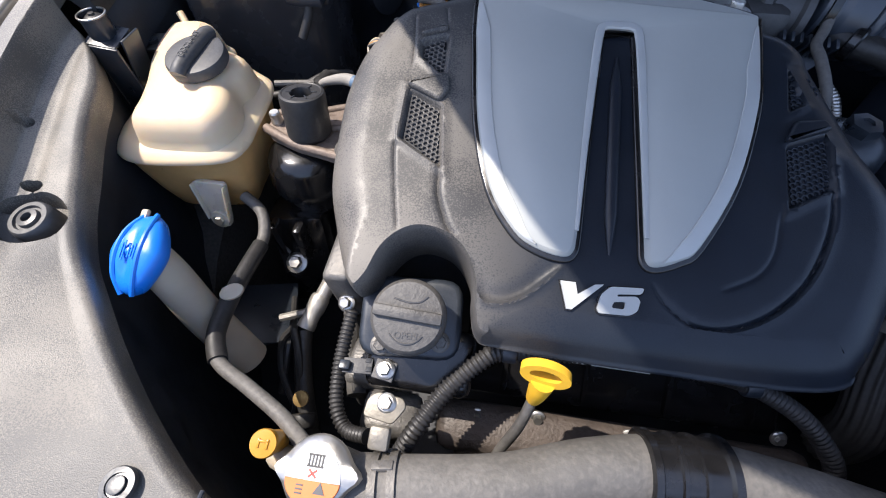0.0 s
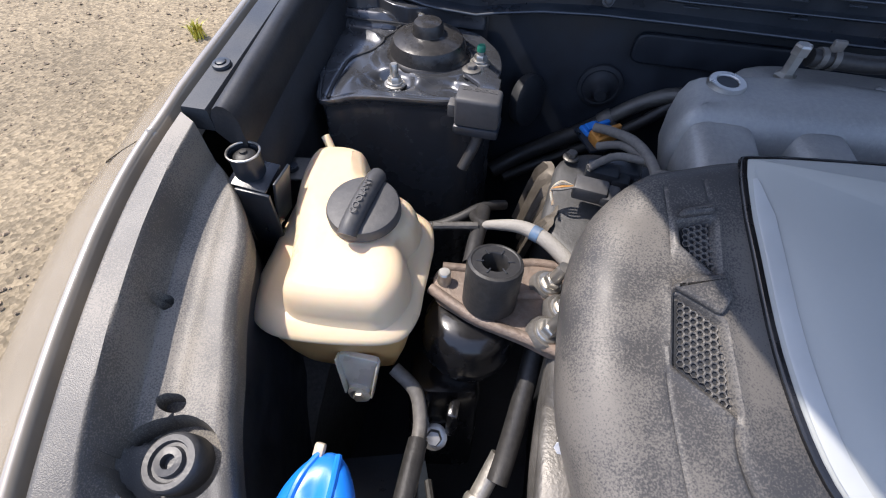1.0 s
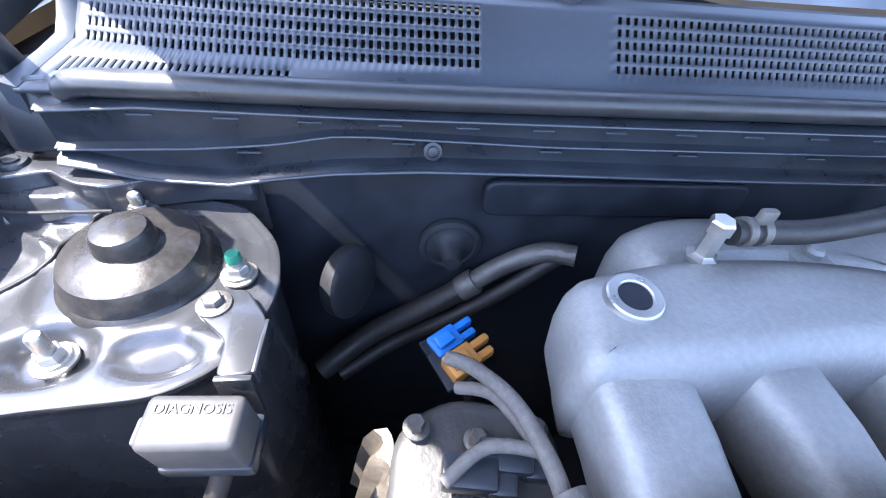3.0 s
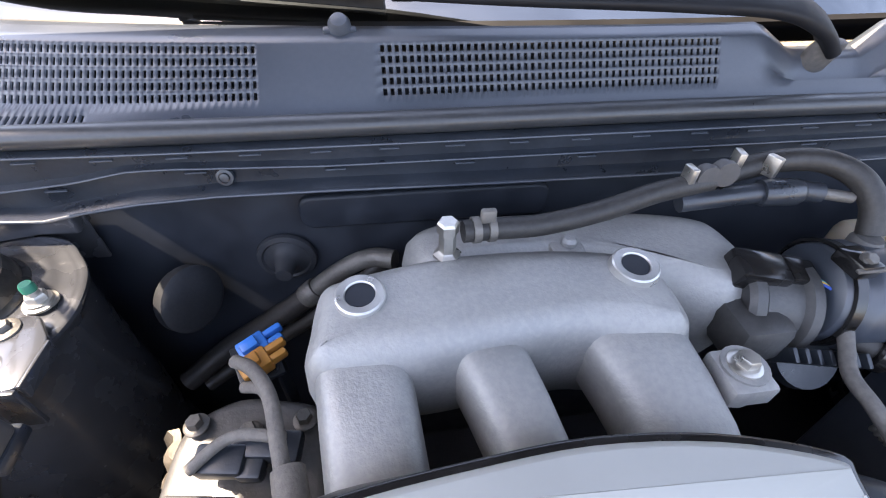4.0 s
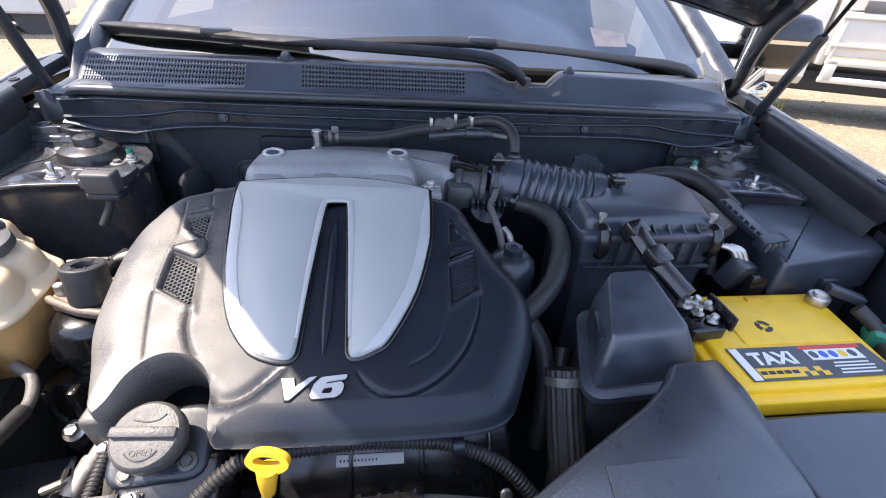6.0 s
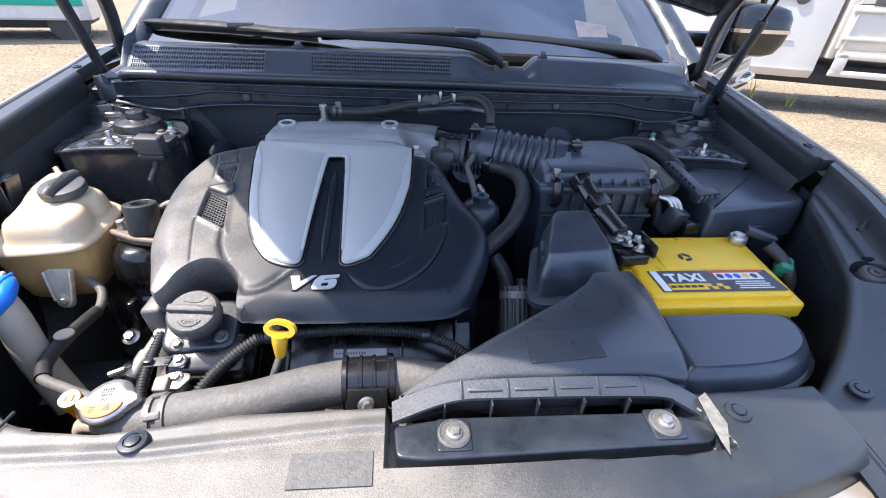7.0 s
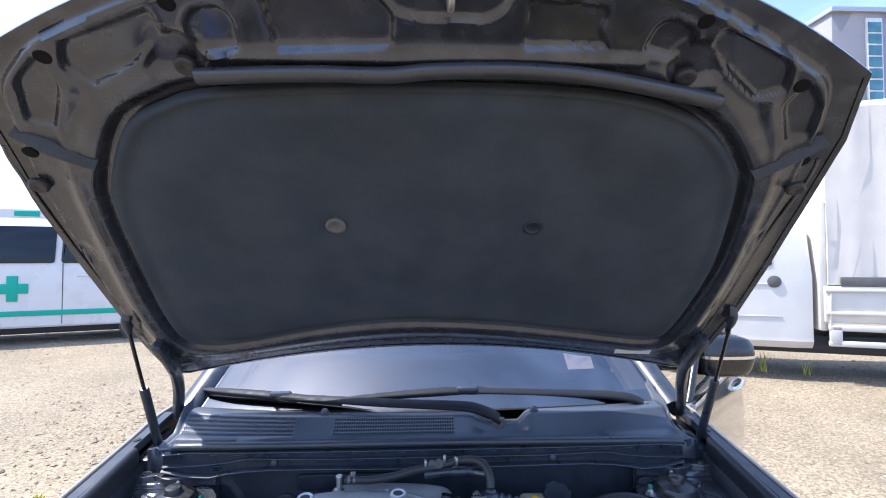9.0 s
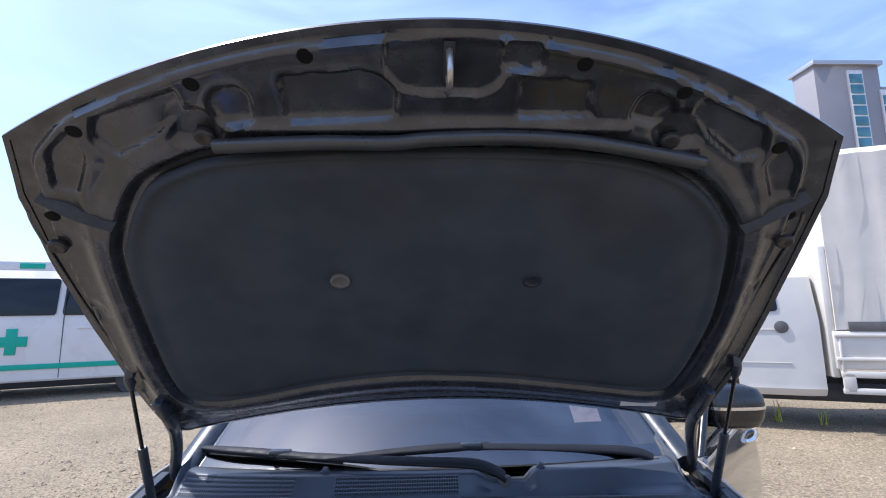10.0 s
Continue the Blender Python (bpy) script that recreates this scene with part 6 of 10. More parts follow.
part("cap_marking", bm, CAP_BLACK, cap, "moulded oil can mark")
bm = BM()
lathe(bm, [(0.024, -0.05), (0.025, -0.01), (0.027, 0.0)], 28, OM)
slab(bm, round_corners(rect(-0.05, -0.035, 0.045, 0.04), 0.02), -0.06, -0.022, r=0.006, M=OM)
part("neck", bm, PLASTIC, oil)
for x, y, z in ((-0.303, -0.497, 0.772), (-0.357, -0.505, 0.766)):
    bm = BM()
    hexbolt(bm, Matrix.Translation((x, y, z)) @ pose(0, 0, 0, 22, 0, 15), 0.006, 0.007)
    part("bolt", bm, GREY_METAL, oil)

# ---- valve cover and the front of the engine ----
block = thing("engine_block", "black valve cover over a grimy metal cylinder head", "engine", (-0.1, -0.45, 0.40))
VM = Matrix.Translation((-0.115, -0.462, 0.697)) @ pose(0, 0, 0, 40, 0, 0)
bm = BM()
rbox(bm, (0.33, 0.11, 0.06), 0.010, VM @ pose(0, 0.0, -0.0315), 3)
rbox(bm, (0.10, 0.06, 0.05), 0.010, Matrix.Translation((-0.32, -0.50, 0.735)) @ pose(0, 0, 0, 25, 0, 0), 3)
part("valve_cover", bm, GLOSSY, block, "black valve cover")
for k in range(4):
    bm = BM()
    rbox(bm, (0.006, 0.10, 0.006), 0.002, VM @ pose(-0.12 + 0.085 * k, 0.002, 0.0))
    part("cover_rib", bm, GLOSSY, block)
bm = BM()
plate(bm, rect(-0.04, -0.0065, 0.04, 0.0065), VM @ Matrix.Translation((-0.012, 0.002, 0.001)), 0.001)
strip = part("data_strip", bm, WHITE, block, "white strip sticker")
bm = BM()
for k in range(11):
    rbox(bm, (0.0016, 0.0028, 0.0006), 0, VM @ Matrix.Translation((-0.047 + 0.0042 * k, 0.002, 0.0023)))
part("print_bars", bm, BLACKPRINT, strip)
bm = BM()
rbox(bm, (0.36, 0.05, 0.08), 0.012, Matrix.Translation((-0.12, -0.535, 0.645)) @ pose(0, 0, 0, 10, 0, 0), 2)
rbox(bm, (0.10, 0.06, 0.05), 0.012, Matrix.Translation((-0.23, -0.56, 0.63)), 2)
rbox(bm, (0.09, 0.05, 0.06), 0.015, Matrix.Translation((-0.09, -0.565, 0.65)), 2)
part("cylinder_head", bm, RUSTY_DARK, block, "grimy rust-brown cylinder head", angle=50)
bm = BM()
rbox(bm, (0.46, 0.26, 0.34), 0.03, Matrix.Translation((-0.16, -0.26, 0.57)), 2)
part("crankcase", bm, DARK, block)
for x, y, z in ((-0.20, -0.525, 0.685), (-0.03, -0.525, 0.685), (0.03, -0.51, 0.69), (-0.26, -0.53, 0.68), (-0.11, -0.528, 0.682)):
    bm = BM()
    hexbolt(bm, Matrix.Translation((x, y, z)) @ pose(0, 0, 0, 50, 0, 0), 0.005, 0.007)
    part("bolt", bm, STEEL, block)
# grey end plate, brackets and fittings on the cover's flank
bm = BM()
sweep(bm, [(-0.418, -0.30, 0.79), (-0.420, -0.36, 0.75), (-0.415, -0.42, 0.71), (-0.40, -0.48, 0.69), (-0.385, -0.53, 0.68)], 0.022, 10, 6, flat=0.5)
rbox(bm, (0.03, 0.10, 0.16), 0.006, Matrix.Translation((-0.405, -0.40, 0.70)) @ pose(0, 0, 0, 0, -8, 0))
rbox(bm, (0.05, 0.05, 0.10), 0.008, Matrix.Translation((-0.375, -0.50, 0.66)))
rbox(bm, (0.06, 0.045, 0.05), 0.01, Matrix.Translation((-0.345, -0.545, 0.675)))
part("end_casting", bm, GREY_METAL, block, "grimy light-grey end casting", angle=50)
for k, (x, y, z) in enumerate(((-0.412, -0.385, 0.775), (-0.415, -0.425, 0.755), (-0.408, -0.455, 0.74))):
    bm = BM()
    hexbolt(bm, Matrix.Translation((x, y, z)) @ pose(0, 0, 0, 25, -20, 12 * k), 0.006, 0.008)
    part("bolt", bm, STEEL, block)
bm = BM()
rbox(bm, (0.027, 0.014, 0.002), 0.0008, Matrix.Translation((-0.3752, -0.5238, 0.755)) @ pose(0, 0, 0, 6, 0, 4))
rbox(bm, (0.020, 0.018, 0.003), 0.001, Matrix.Translation((-0.35, -0.524, 0.755)) @ pose(0, 0, -0.001, 6, 0, -8))
rbox(bm, (0.010, 0.006, 0.008), 0.001, Matrix.Translation((-0.366, -0.518, 0.755)) @ pose(0, 0.010, 0.002))
lb = part("loom_bracket", bm, PLASTIC_GREY, block, "small grey sheet bracket with two slots")
for p in ((-0.366, -0.518, 0.755), (-0.364, -0.526, 0.755)):
    bm = BM()
    rbox(bm, (0.0055, 0.0045, 0.001), 0.0004, Matrix.Translation(p) @ pose(0, 0, 0.0016))
    part("slot", bm, DARK, lb)
bm = BM()
rbox(bm, (0.010, 0.009, 0.007), 0.0015, Matrix.Translation((-0.388, -0.523, 0.755)) @ pose(0.002, -0.003, 0.003))
part("loom_clip", bm, PLASTIC, block, "black square loom clip")
bm = BM()
slab(bm, round_corners([(-0.017, -0.011), (0.010, -0.012), (0.018, 0.004), (0.014, 0.011), (-0.010, 0.011), (-0.017, 0.004)], 0.004), 0, 0.003, r=0.001, M=Matrix.Translation((-0.3415, -0.5562, 0.755)) @ pose(0, 0, -0.001, 10, 0, -6))
rbox(bm, (0.016, 0.018, 0.012), 0.003, Matrix.Translation((-0.336, -0.586, 0.782)) @ pose(0, 0, 0, 20, 0, 0))
part("hose_bracket", bm, PLATED, block, "dull plated bracket beside the hose clamp")
for p in ((-0.349, -0.524, 0.755), (-0.341, -0.553, 0.755)):
    bm = BM()
    hexbolt(bm, Matrix.Translation(p) @ pose(0, 0, 0.001, 12, -6, 10), 0.0058, 0.007)
    part("bolt", bm, STEEL, block)

# ---- ribbed looms ----
loom = thing("wiring_loom", "black ribbed conduit arching over the valve cover", "cable", (-0.15, -0.50, 0.70))
bm = BM()
corrugated(bm, [(-0.325, -0.585, 0.725), (-0.312, -0.565, 0.745), (-0.292, -0.535, 0.757), (-0.266, -0.508, 0.766), (-0.240, -0.495, 0.769), (-0.15, -0.487, 0.771),
                (-0.09, -0.487, 0.769), (-0.035, -0.490, 0.763), (0.015, -0.506, 0.748), (0.050, -0.530, 0.722), (0.062, -0.545, 0.70)], 0.0078, 0.0045, 0.10, 14)
part("conduit", bm, RUBBER, loom, angle=80)
for p in ((-0.240, -0.495, 0.769), (-0.030, -0.491, 0.762)):
    bm = BM()
    lathe(bm, [(0.0098, -0.006), (0.0102, -0.004), (0.0102, 0.004), (0.0098, 0.006)], 16, Matrix.Translation(p) @ pose(0, 0, 0, 0, 90, 0))
    part("collar", bm, PLASTIC, loom)
loom2 = thing("wiring_loom", "black ribbed conduit beside the oil filler", "cable", (-0.40, -0.52, 0.68))
bm = BM()
corrugated(bm, [(-0.395, -0.470, 0.755), (-0.397, -0.495, 0.745), (-0.397, -0.525, 0.735), (-0.392, -0.555, 0.725), (-0.378, -0.573, 0.722), (-0.355, -0.578, 0.735)], 0.0065, 0.0042, 0.10, 12)
part("conduit", bm, RUBBER, loom2, angle=80)

# ---- dipstick ----
dip = thing("dipstick", "bright yellow ring dipstick handle in a steel tube", "dipstick", (-0.24, -0.56, 0.65))
DM = Matrix.Translation((-0.215, -0.527, 0.806)) @ pose(0, 0, 0, 72, 3, -8)
bm = BM()
P = [(0.020 * math.cos(a), 0.012 * math.sin(a) + 0.004) for a in np.linspace(0, 2 * math.pi, 33)[:-1]]
inner = [(0.0125 * math.cos(a), 0.0058 * math.sin(a) + 0.005) for a in np.linspace(0, 2 * math.pi, 33)[:-1]]
loft(bm, [[DM @ Vector((x, y, z)) for x, y in r] for r, z in ((inner, -0.004), (P, -0.004), (P, 0.004), (inner, 0.004), (inner, -0.004))], False, False)
sweep(bm, [DM @ Vector(p) for p in ((0.0, -0.004, 0.0), (0.0, -0.014, 0.0), (0.0, -0.026, -0.002), (0.0, -0.034, -0.004))], lambda u: 0.0105 - 0.004 * u, 14, 5, flat=1.15)
part("handle", bm, DIP_YELLOW, dip, "yellow plastic ring handle", angle=60)
bm = BM()
sweep(bm, [DM @ Vector((0.0, -0.032, -0.004)), (-0.226, -0.553, 0.752), (-0.238, -0.568, 0.72), (-0.247, -0.580, 0.66)], 0.0048, 10, 6)
part("tube", bm, GREY_METAL, dip)

# ---- radiator hose, neck and cap ----
rh = thing("radiator_hose", "thick greyed rubber radiator hose with a bracket clamp", "hose", (-0.15, -0.59, 0.72))
bm = BM()
sweep(bm, [(-0.352, -0.622, 0.762), (-0.30, -0.616, 0.765), (-0.235, -0.605, 0.767), (-0.17, -0.584, 0.768), (-0.104, -0.572, 0.766), (-0.03, -0.576, 0.762), (0.06, -0.588, 0.752), (0.15, -0.60, 0.73)], 0.0265, 24, 10)
part("hose", bm, RUBBER_GREY, rh, angle=80)
HM_ = along((-0.135, -0.576, 0.766), (-0.070, -0.572, 0.765))
bm = BM()
lathe(bm, [(0.0285, 0.0), (0.0325, 0.001), (0.0330, 0.006), (0.0300, 0.008), (0.0300, 0.020), (0.0318, 0.021), (0.0318, 0.024), (0.0300, 0.025), (0.0300, 0.036), (0.0318, 0.037), (0.0318, 0.040),
           (0.0300, 0.041), (0.0300, 0.054), (0.0330, 0.056), (0.0325, 0.062), (0.0285, 0.063)], 36, HM_)
part("clamp_sleeve", bm, GLOSSY, rh, "black plastic hose bracket", angle=30)
bm = BM()
rbox(bm, (0.05, 0.012, 0.045), 0.003, Matrix.Translation((-0.104, -0.606, 0.762)) @ pose(0, 0, 0, -25, 0, 0))
part("clamp_foot", bm, GLOSSY, rh)
bm = BM()
hexbolt(bm, Matrix.Translation((-0.104, -0.613, 0.770)) @ pose(0, 0, 0, 65, 0, 20), 0.0065, 0.008)
part("bolt", bm, STEEL, rh)
bm = BM()
NM = along((-0.335, -0.621, 0.764), (-0.31, -0.617, 0.765))
for z in (0.0, 0.014):
    lathe(bm, [(0.0268, z), (0.0285, z), (0.0285, z + 0.006), (0.0268, z + 0.006)], 30, NM)
for a in range(6):
    rbox(bm, (0.004, 0.008, 0.016), 0.001, NM @ pose(0, 0, 0, 0, 0, 60 * a) @ pose(0.0278, 0, 0.010))
part("spring_clamp", bm, GREY_METAL, rh, "steel spring hose clamp")
rc = thing("radiator_filler", "aluminium radiator cap with a white and orange warning label", "radiator cap", (-0.372, -0.617, 0.76))
RM = Matrix.Translation((-0.372, -0.617, 0.790)) @ pose(0, 0, 0, 10, -6, 0) @ Matrix.Scale(0.84, 4)
bm = BM()
prof = [(0.030, 0.0), (0.031, 0.006), (0.029, 0.010), (0.020, 0.0125), (0.0005, 0.013)]
rings = []
for r, z in prof:
    rings.append([RM @ Vector(((r + (0.009 if r > 0.025 else 0.004) * max(0, math.cos(2 * a)) ** 6) * math.cos(a), (r + 0.0 * a) * math.sin(a), z)) for a in np.linspace(0, 2 * math.pi, 49)[:-1]])
loft(bm, rings)
rcap = part("cap", bm, STEEL, rc, "pressed aluminium cap with two ears", angle=50)
bm = BM()
slab(bm, [(0.0245 * math.cos(a), 0.0245 * math.sin(a)) for a in np.linspace(0.0, math.pi, 25)], 0.0105, 0.0135, r=0.0004, n=1, M=RM @ pose(0, -0.006, 0))
part("label_top", bm, WHITE, rcap, "white half of the label")
bm = BM()
slab(bm, [(0.0245 * math.cos(a), 0.0185 * math.sin(a)) for a in np.linspace(math.pi, 2 * math.pi, 25)], 0.0105, 0.0135, r=0.0004, n=1, M=RM @ pose(0, -0.0064, 0))
part("label_bottom", bm, ORANGE, rcap, "orange half of the label")
bm = BM()
for k in range(5):
    rbox(bm, (0.0014, 0.009, 0.0005), 0, RM @ pose(-0.006 + 0.003 * k, 0.009, 0.0138))
rbox(bm, (0.015, 0.0014, 0.0005), 0, RM @ pose(0, 0.0135, 0.0138))
rbox(bm, (0.015, 0.0014, 0.0005), 0, RM @ pose(0, 0.0045, 0.0138))
part("radiator_mark", bm, BLACKPRINT, rcap)
bm = BM()
for a in (40, -40):
    rbox(bm, (0.009, 0.0016, 0.0005), 0, RM @ pose(-0.001, -0.001, 0.0138, 0, 0, a))
part("red_cross", bm, RED, rcap)
bm = BM()
for k in range(3):
    rbox(bm, (0.006, 0.0012, 0.0005), 0, RM @ pose(-0.010, -0.0105 - 0.003 * k, 0.0138))
loft(bm, [[RM @ Vector((0.008 + 0.006 * math.cos(a), -0.0125 + 0.006 * math.sin(a), z)) for a in (1.57, 3.66, 5.76)] for z in (0.0132, 0.0140)])
part("warning_print", bm, LABEL_GREY, rcap)
bm = BM()
lathe(bm, [(0.022, -0.05), (0.022, 0.0), (0.027, 0.001)], 24, RM)
sweep(bm, [(-0.372, -0.617, 0.765), (-0.350, -0.621, 0.763), (-0.325, -0.620, 0.764)], 0.0255, 20, 5)
part("filler_neck", bm, GREY_METAL, rc)
bm = BM()
sweep(bm, [(-0.430, -0.600, 0.66), (-0.430, -0.603, 0.72), (-0.418, -0.607, 0.745), (-0.40, -0.612, 0.752)], 0.011, 12, 6)
part("overflow_pipe", bm, MILKY, rc)
yc = thing("bleed_cap", "small amber plastic bleed cap", "cap", (-0.424, -0.602, 0.75))
YM = Matrix.Translation((-0.423, -0.602, 0.776)) @ pose(0, 0, 0, 14, 4, 0) @ Matrix.Scale(0.86, 4)
bm = BM()
lathe(bm, [(0.0105, -0.03), (0.011, 0.0), (0.0122, 0.001), (0.0127, 0.010), (0.0118, 0.0125), (0.0005, 0.0130)], 24, YM)
part("cap", bm, ORANGE_CAP, yc)
bm = BM()
rbox(bm, (0.010, 0.0022, 0.0016), 0.0005, YM @ pose(0, 0.002, 0.0132))
rbox(bm, (0.0022, 0.008, 0.0016), 0.0005, YM @ pose(-0.004, 0, 0.0132))
rbox(bm, (0.0022, 0.008, 0.0016), 0.0005, YM @ pose(0.004, 0, 0.0132))
part("raised_mark", bm, ORANGE_CAP, yc)

# ---- overflow hose from the reservoir ----
oh = thing("overflow_hose", "grey rubber hose in a black sleeve", "hose", (-0.50, -0.48, 0.66))
bm = BM()
sweep(bm, [(-0.568, -0.338, 0.750), (-0.544, -0.352, 0.743), (-0.534, -0.372, 0.735), (-0.531, -0.393, 0.732), (-0.531, -0.430, 0.737), (-0.530, -0.467, 0.741), (-0.527, -0.508, 0.741), (-0.512, -0.535, 0.742),
           (-0.470, -0.556, 0.745), (-0.430, -0.576, 0.752), (-0.400, -0.596, 0.762), (-0.388, -0.606, 0.770)], 0.0068, 14, 8)
part("hose", bm, RUBBER_GREY, oh, angle=80)
bm = BM()
sweep(bm, [(-0.531, -0.393, 0.732), (-0.531, -0.430, 0.737), (-0.530, -0.467, 0.741), (-0.527, -0.508, 0.741), (-0.512, -0.535, 0.742)], 0.0092, 14, 8)
part("sleeve", bm, RUBBER, oh, angle=80)
bm = BM()
slab(bm, [(0.012 * math.cos(a), 0.008 * math.sin(a)) for a in np.linspace(0, 2 * math.pi, 17)[:-1]], 0, 0.004, r=0.001, M=Matrix.Translation((-0.524, -0.467, 0.752)) @ pose(0, 0, 0, 20, 0, 35))
part("cable_tie", bm, MILKY, oh, "pale plastic hose clip")

# ---- coolant reservoir ----
res = thing("coolant_reservoir", "yellowed translucent coolant reservoir with a black screw cap", "reservoir", (-0.63, -0.25, 0.68))
UP = [(-0.700, -0.160), (-0.672, -0.148), (-0.645, -0.152), (-0.634, -0.172), (-0.622, -0.192), (-0.585, -0.207), (-0.569, -0.222), (-0.566, -0.246), (-0.572, -0.264), (-0.563, -0.285),
      (-0.560, -0.310), (-0.572, -0.333), (-0.600, -0.340), (-0.645, -0.343), (-0.664, -0.333), (-0.670, -0.305), (-0.680, -0.27), (-0.694, -0.235), (-0.702, -0.195)]
LOW = [(-0.708, -0.165), (-0.675, -0.142), (-0.640, -0.145), (-0.620, -0.168), (-0.590, -0.188), (-0.562, -0.205), (-0.552, -0.230), (-0.550, -0.255), (-0.549, -0.285), (-0.548, -0.315),
       (-0.560, -0.340), (-0.600, -0.352), (-0.660, -0.358), (-0.692, -0.346), (-0.704, -0.318), (-0.706, -0.285), (-0.708, -0.245), (-0.710, -0.20)]
up = ccw([p[:2] for p in smooth_line([(a, b, 0) for a, b in UP], 5, True)])
lowl = ccw([p[:2] for p in smooth_line([(a, b, 0) for a, b in LOW], 5, True)])
tilt = lambda x, y: 0.05 * (y + 0.25)
bm = BM()
rings = [[(x, y, z + tilt(x, y)) for x, y in inset(up, d)] for d, z in ((-0.005, 0.819), (-0.001, 0.824), (0.001, 0.834), (0.003, 0.844), (0.006, 0.8515), (0.011, 0.857), (0.017, 0.8595))]
dome(bm, rings, (-0.632, -0.25), lambda x, y: 0.861 + tilt(x, y))
part("upper_shell", bm, RESERVOIR, res, "sun-yellowed upper shell", angle=60)
bm = BM()
rings = [[(x, y, z + tilt(x, y)) for x, y in inset(lowl, d)] for d, z in ((0.010, 0.811), (0.001, 0.8125), (0.001, 0.816), (0.0035, 0.8185), (0.009, 0.823), (0.018, 0.826))]
loft(bm, rings)
part("seam_flange", bm, RESERVOIR, res, angle=60)
bm = BM()
rings = [[(x, y, z + tilt(x, y)) for x, y in inset(lowl, d)] for d, z in ((0.052, 0.705), (0.036, 0.708), (0.026, 0.718), (0.017, 0.750), (0.010, 0.785), (0.006, 0.813))]
loft(bm, rings)
part("lower_shell", bm, RESERVOIR_LOW, res, "coolant-stained lower shell", angle=60)
bm = BM()
sweep(bm, [(-0.672, -0.168, 0.845), (-0.683, -0.157, 0.858), (-0.690, -0.150, 0.866)], 0.0046, 10, 5)
part("vent_nipple", bm, RESERVOIR, res)
bm = BM()
TM = Matrix.Translation((-0.598, -0.352, 0.742)) @ pose(0, 0, 0, 78, 0, 0)
slab(bm, round_corners([(-0.020, 0.036), (0.020, 0.036), (0.012, -0.016), (0.008, -0.030), (-0.008, -0.030), (-0.012, -0.016)], 0.006), -0.003, 0.003, r=0.0015, M=TM)
for sx in (-0.019, 0.019):
    rbox(bm, (0.002, 0.050, 0.010), 0.001, TM @ pose(sx * 0.86, 0.009, 0.004, 0, 0, -8 if sx > 0 else 8))
lathe(bm, [(0.012, 0.002), (0.0115, 0.007), (0.008, 0.0075), (0.0005, 0.0075)], 20, TM @ pose(0, -0.016, 0))
part("mounting_tab", bm, TAB, res, "clear milky mounting tab")
bm = BM()
hexbolt(bm, Matrix.Translation((-0.598, -0.3600, 0.727)) @ pose(0, 0, 0, 70, 0, 10), 0.0058, 0.007)
part("bolt", bm, STEEL, res)
bm = BM()
rbox(bm, (0.05, 0.03, 0.004), 0.0015, Matrix.Translation((-0.712, -0.185, 0.845)) @ pose(0, 0, 0, 10, 0, 10))
part("side_tab", bm, GREY_METAL, res)
bm = BM()
lathe(bm, [(0.007, 0), (0.007, 0.004), (0.0005, 0.005)], 16, Matrix.Translation((-0.716, -0.188, 0.847)))
part("side_bolt", bm, PLASTIC, res)
KM = Matrix.Translation((-0.613, -0.249, 0.862)) @ pose(0, 0, 0, 8, 0, 0)
bm = BM()
lathe(bm, [(0.026, -0.006), (0.026, 0.002), (0.0315, 0.003), (0.033, 0.005), (0.033, 0.013), (0.0315, 0.016), (0.026, 0.0175), (0.0005, 0.0178)], 44, KM)
kcap = part("cap", bm, CAP_BLACK, res, "black screw cap with a grip bar", angle=35)
bm = BM()
sweep(bm, [KM @ pose(0, 0, 0, 0, 0, 84) @ Vector(p) for p in ((-0.034, 0, 0.0155), (-0.025, 0, 0.019), (0, 0, 0.0205), (0.025, 0, 0.019), (0.034, 0, 0.0155))], 0.0085, 12, 6, flat=1.0)
part("grip_bar", bm, CAP_BLACK, kcap)
text_mesh("cap_word", "COOLANT", 0.0082, 0.0004, KM @ pose(0, 0, 0, 0, 0, 84) @ Matrix.Translation((0.0, -0.0032, 0.0294)), PLASTIC_GREY, kcap, "moulded word COOLANT", align="CENTER")
bm = BM()
sweep(bm, [(-0.560, -0.205, 0.815), (-0.53, -0.195, 0.812), (-0.515, -0.19, 0.81)], 0.004, 8, 5)
part("side_clip", bm, GREY_METAL, res)

# ---- washer filler ----
wf = thing("washer_filler", "milky washer filler neck with a bright blue cap", "filler neck", (-0.52, -0.52, 0.60))
bm = BM()
sweep(bm, [(-0.573, -0.476, 0.822), (-0.566, -0.478, 0.79), (-0.560, -0.484, 0.735), (-0.549, -0.490, 0.695), (-0.53, -0.500, 0.65)], lambda u: 0.0185 + 0.003 * u, 22, 8)
part("neck", bm, MILKY, wf, "milky plastic filler neck", angle=80)
WZ = Vector((-0.22, -0.34, 0.91)).normalized()
WX = (Vector((0.06, 1, 0.1)) - WZ * Vector((0.06, 1, 0.1)).dot(WZ)).normalized()
WC = Matrix.Translation((-0.577, -0.477, 0.824)) @ Matrix((WX, WZ.cross(WX), WZ)).transposed().to_4x4()
bm = BM()
rings = []
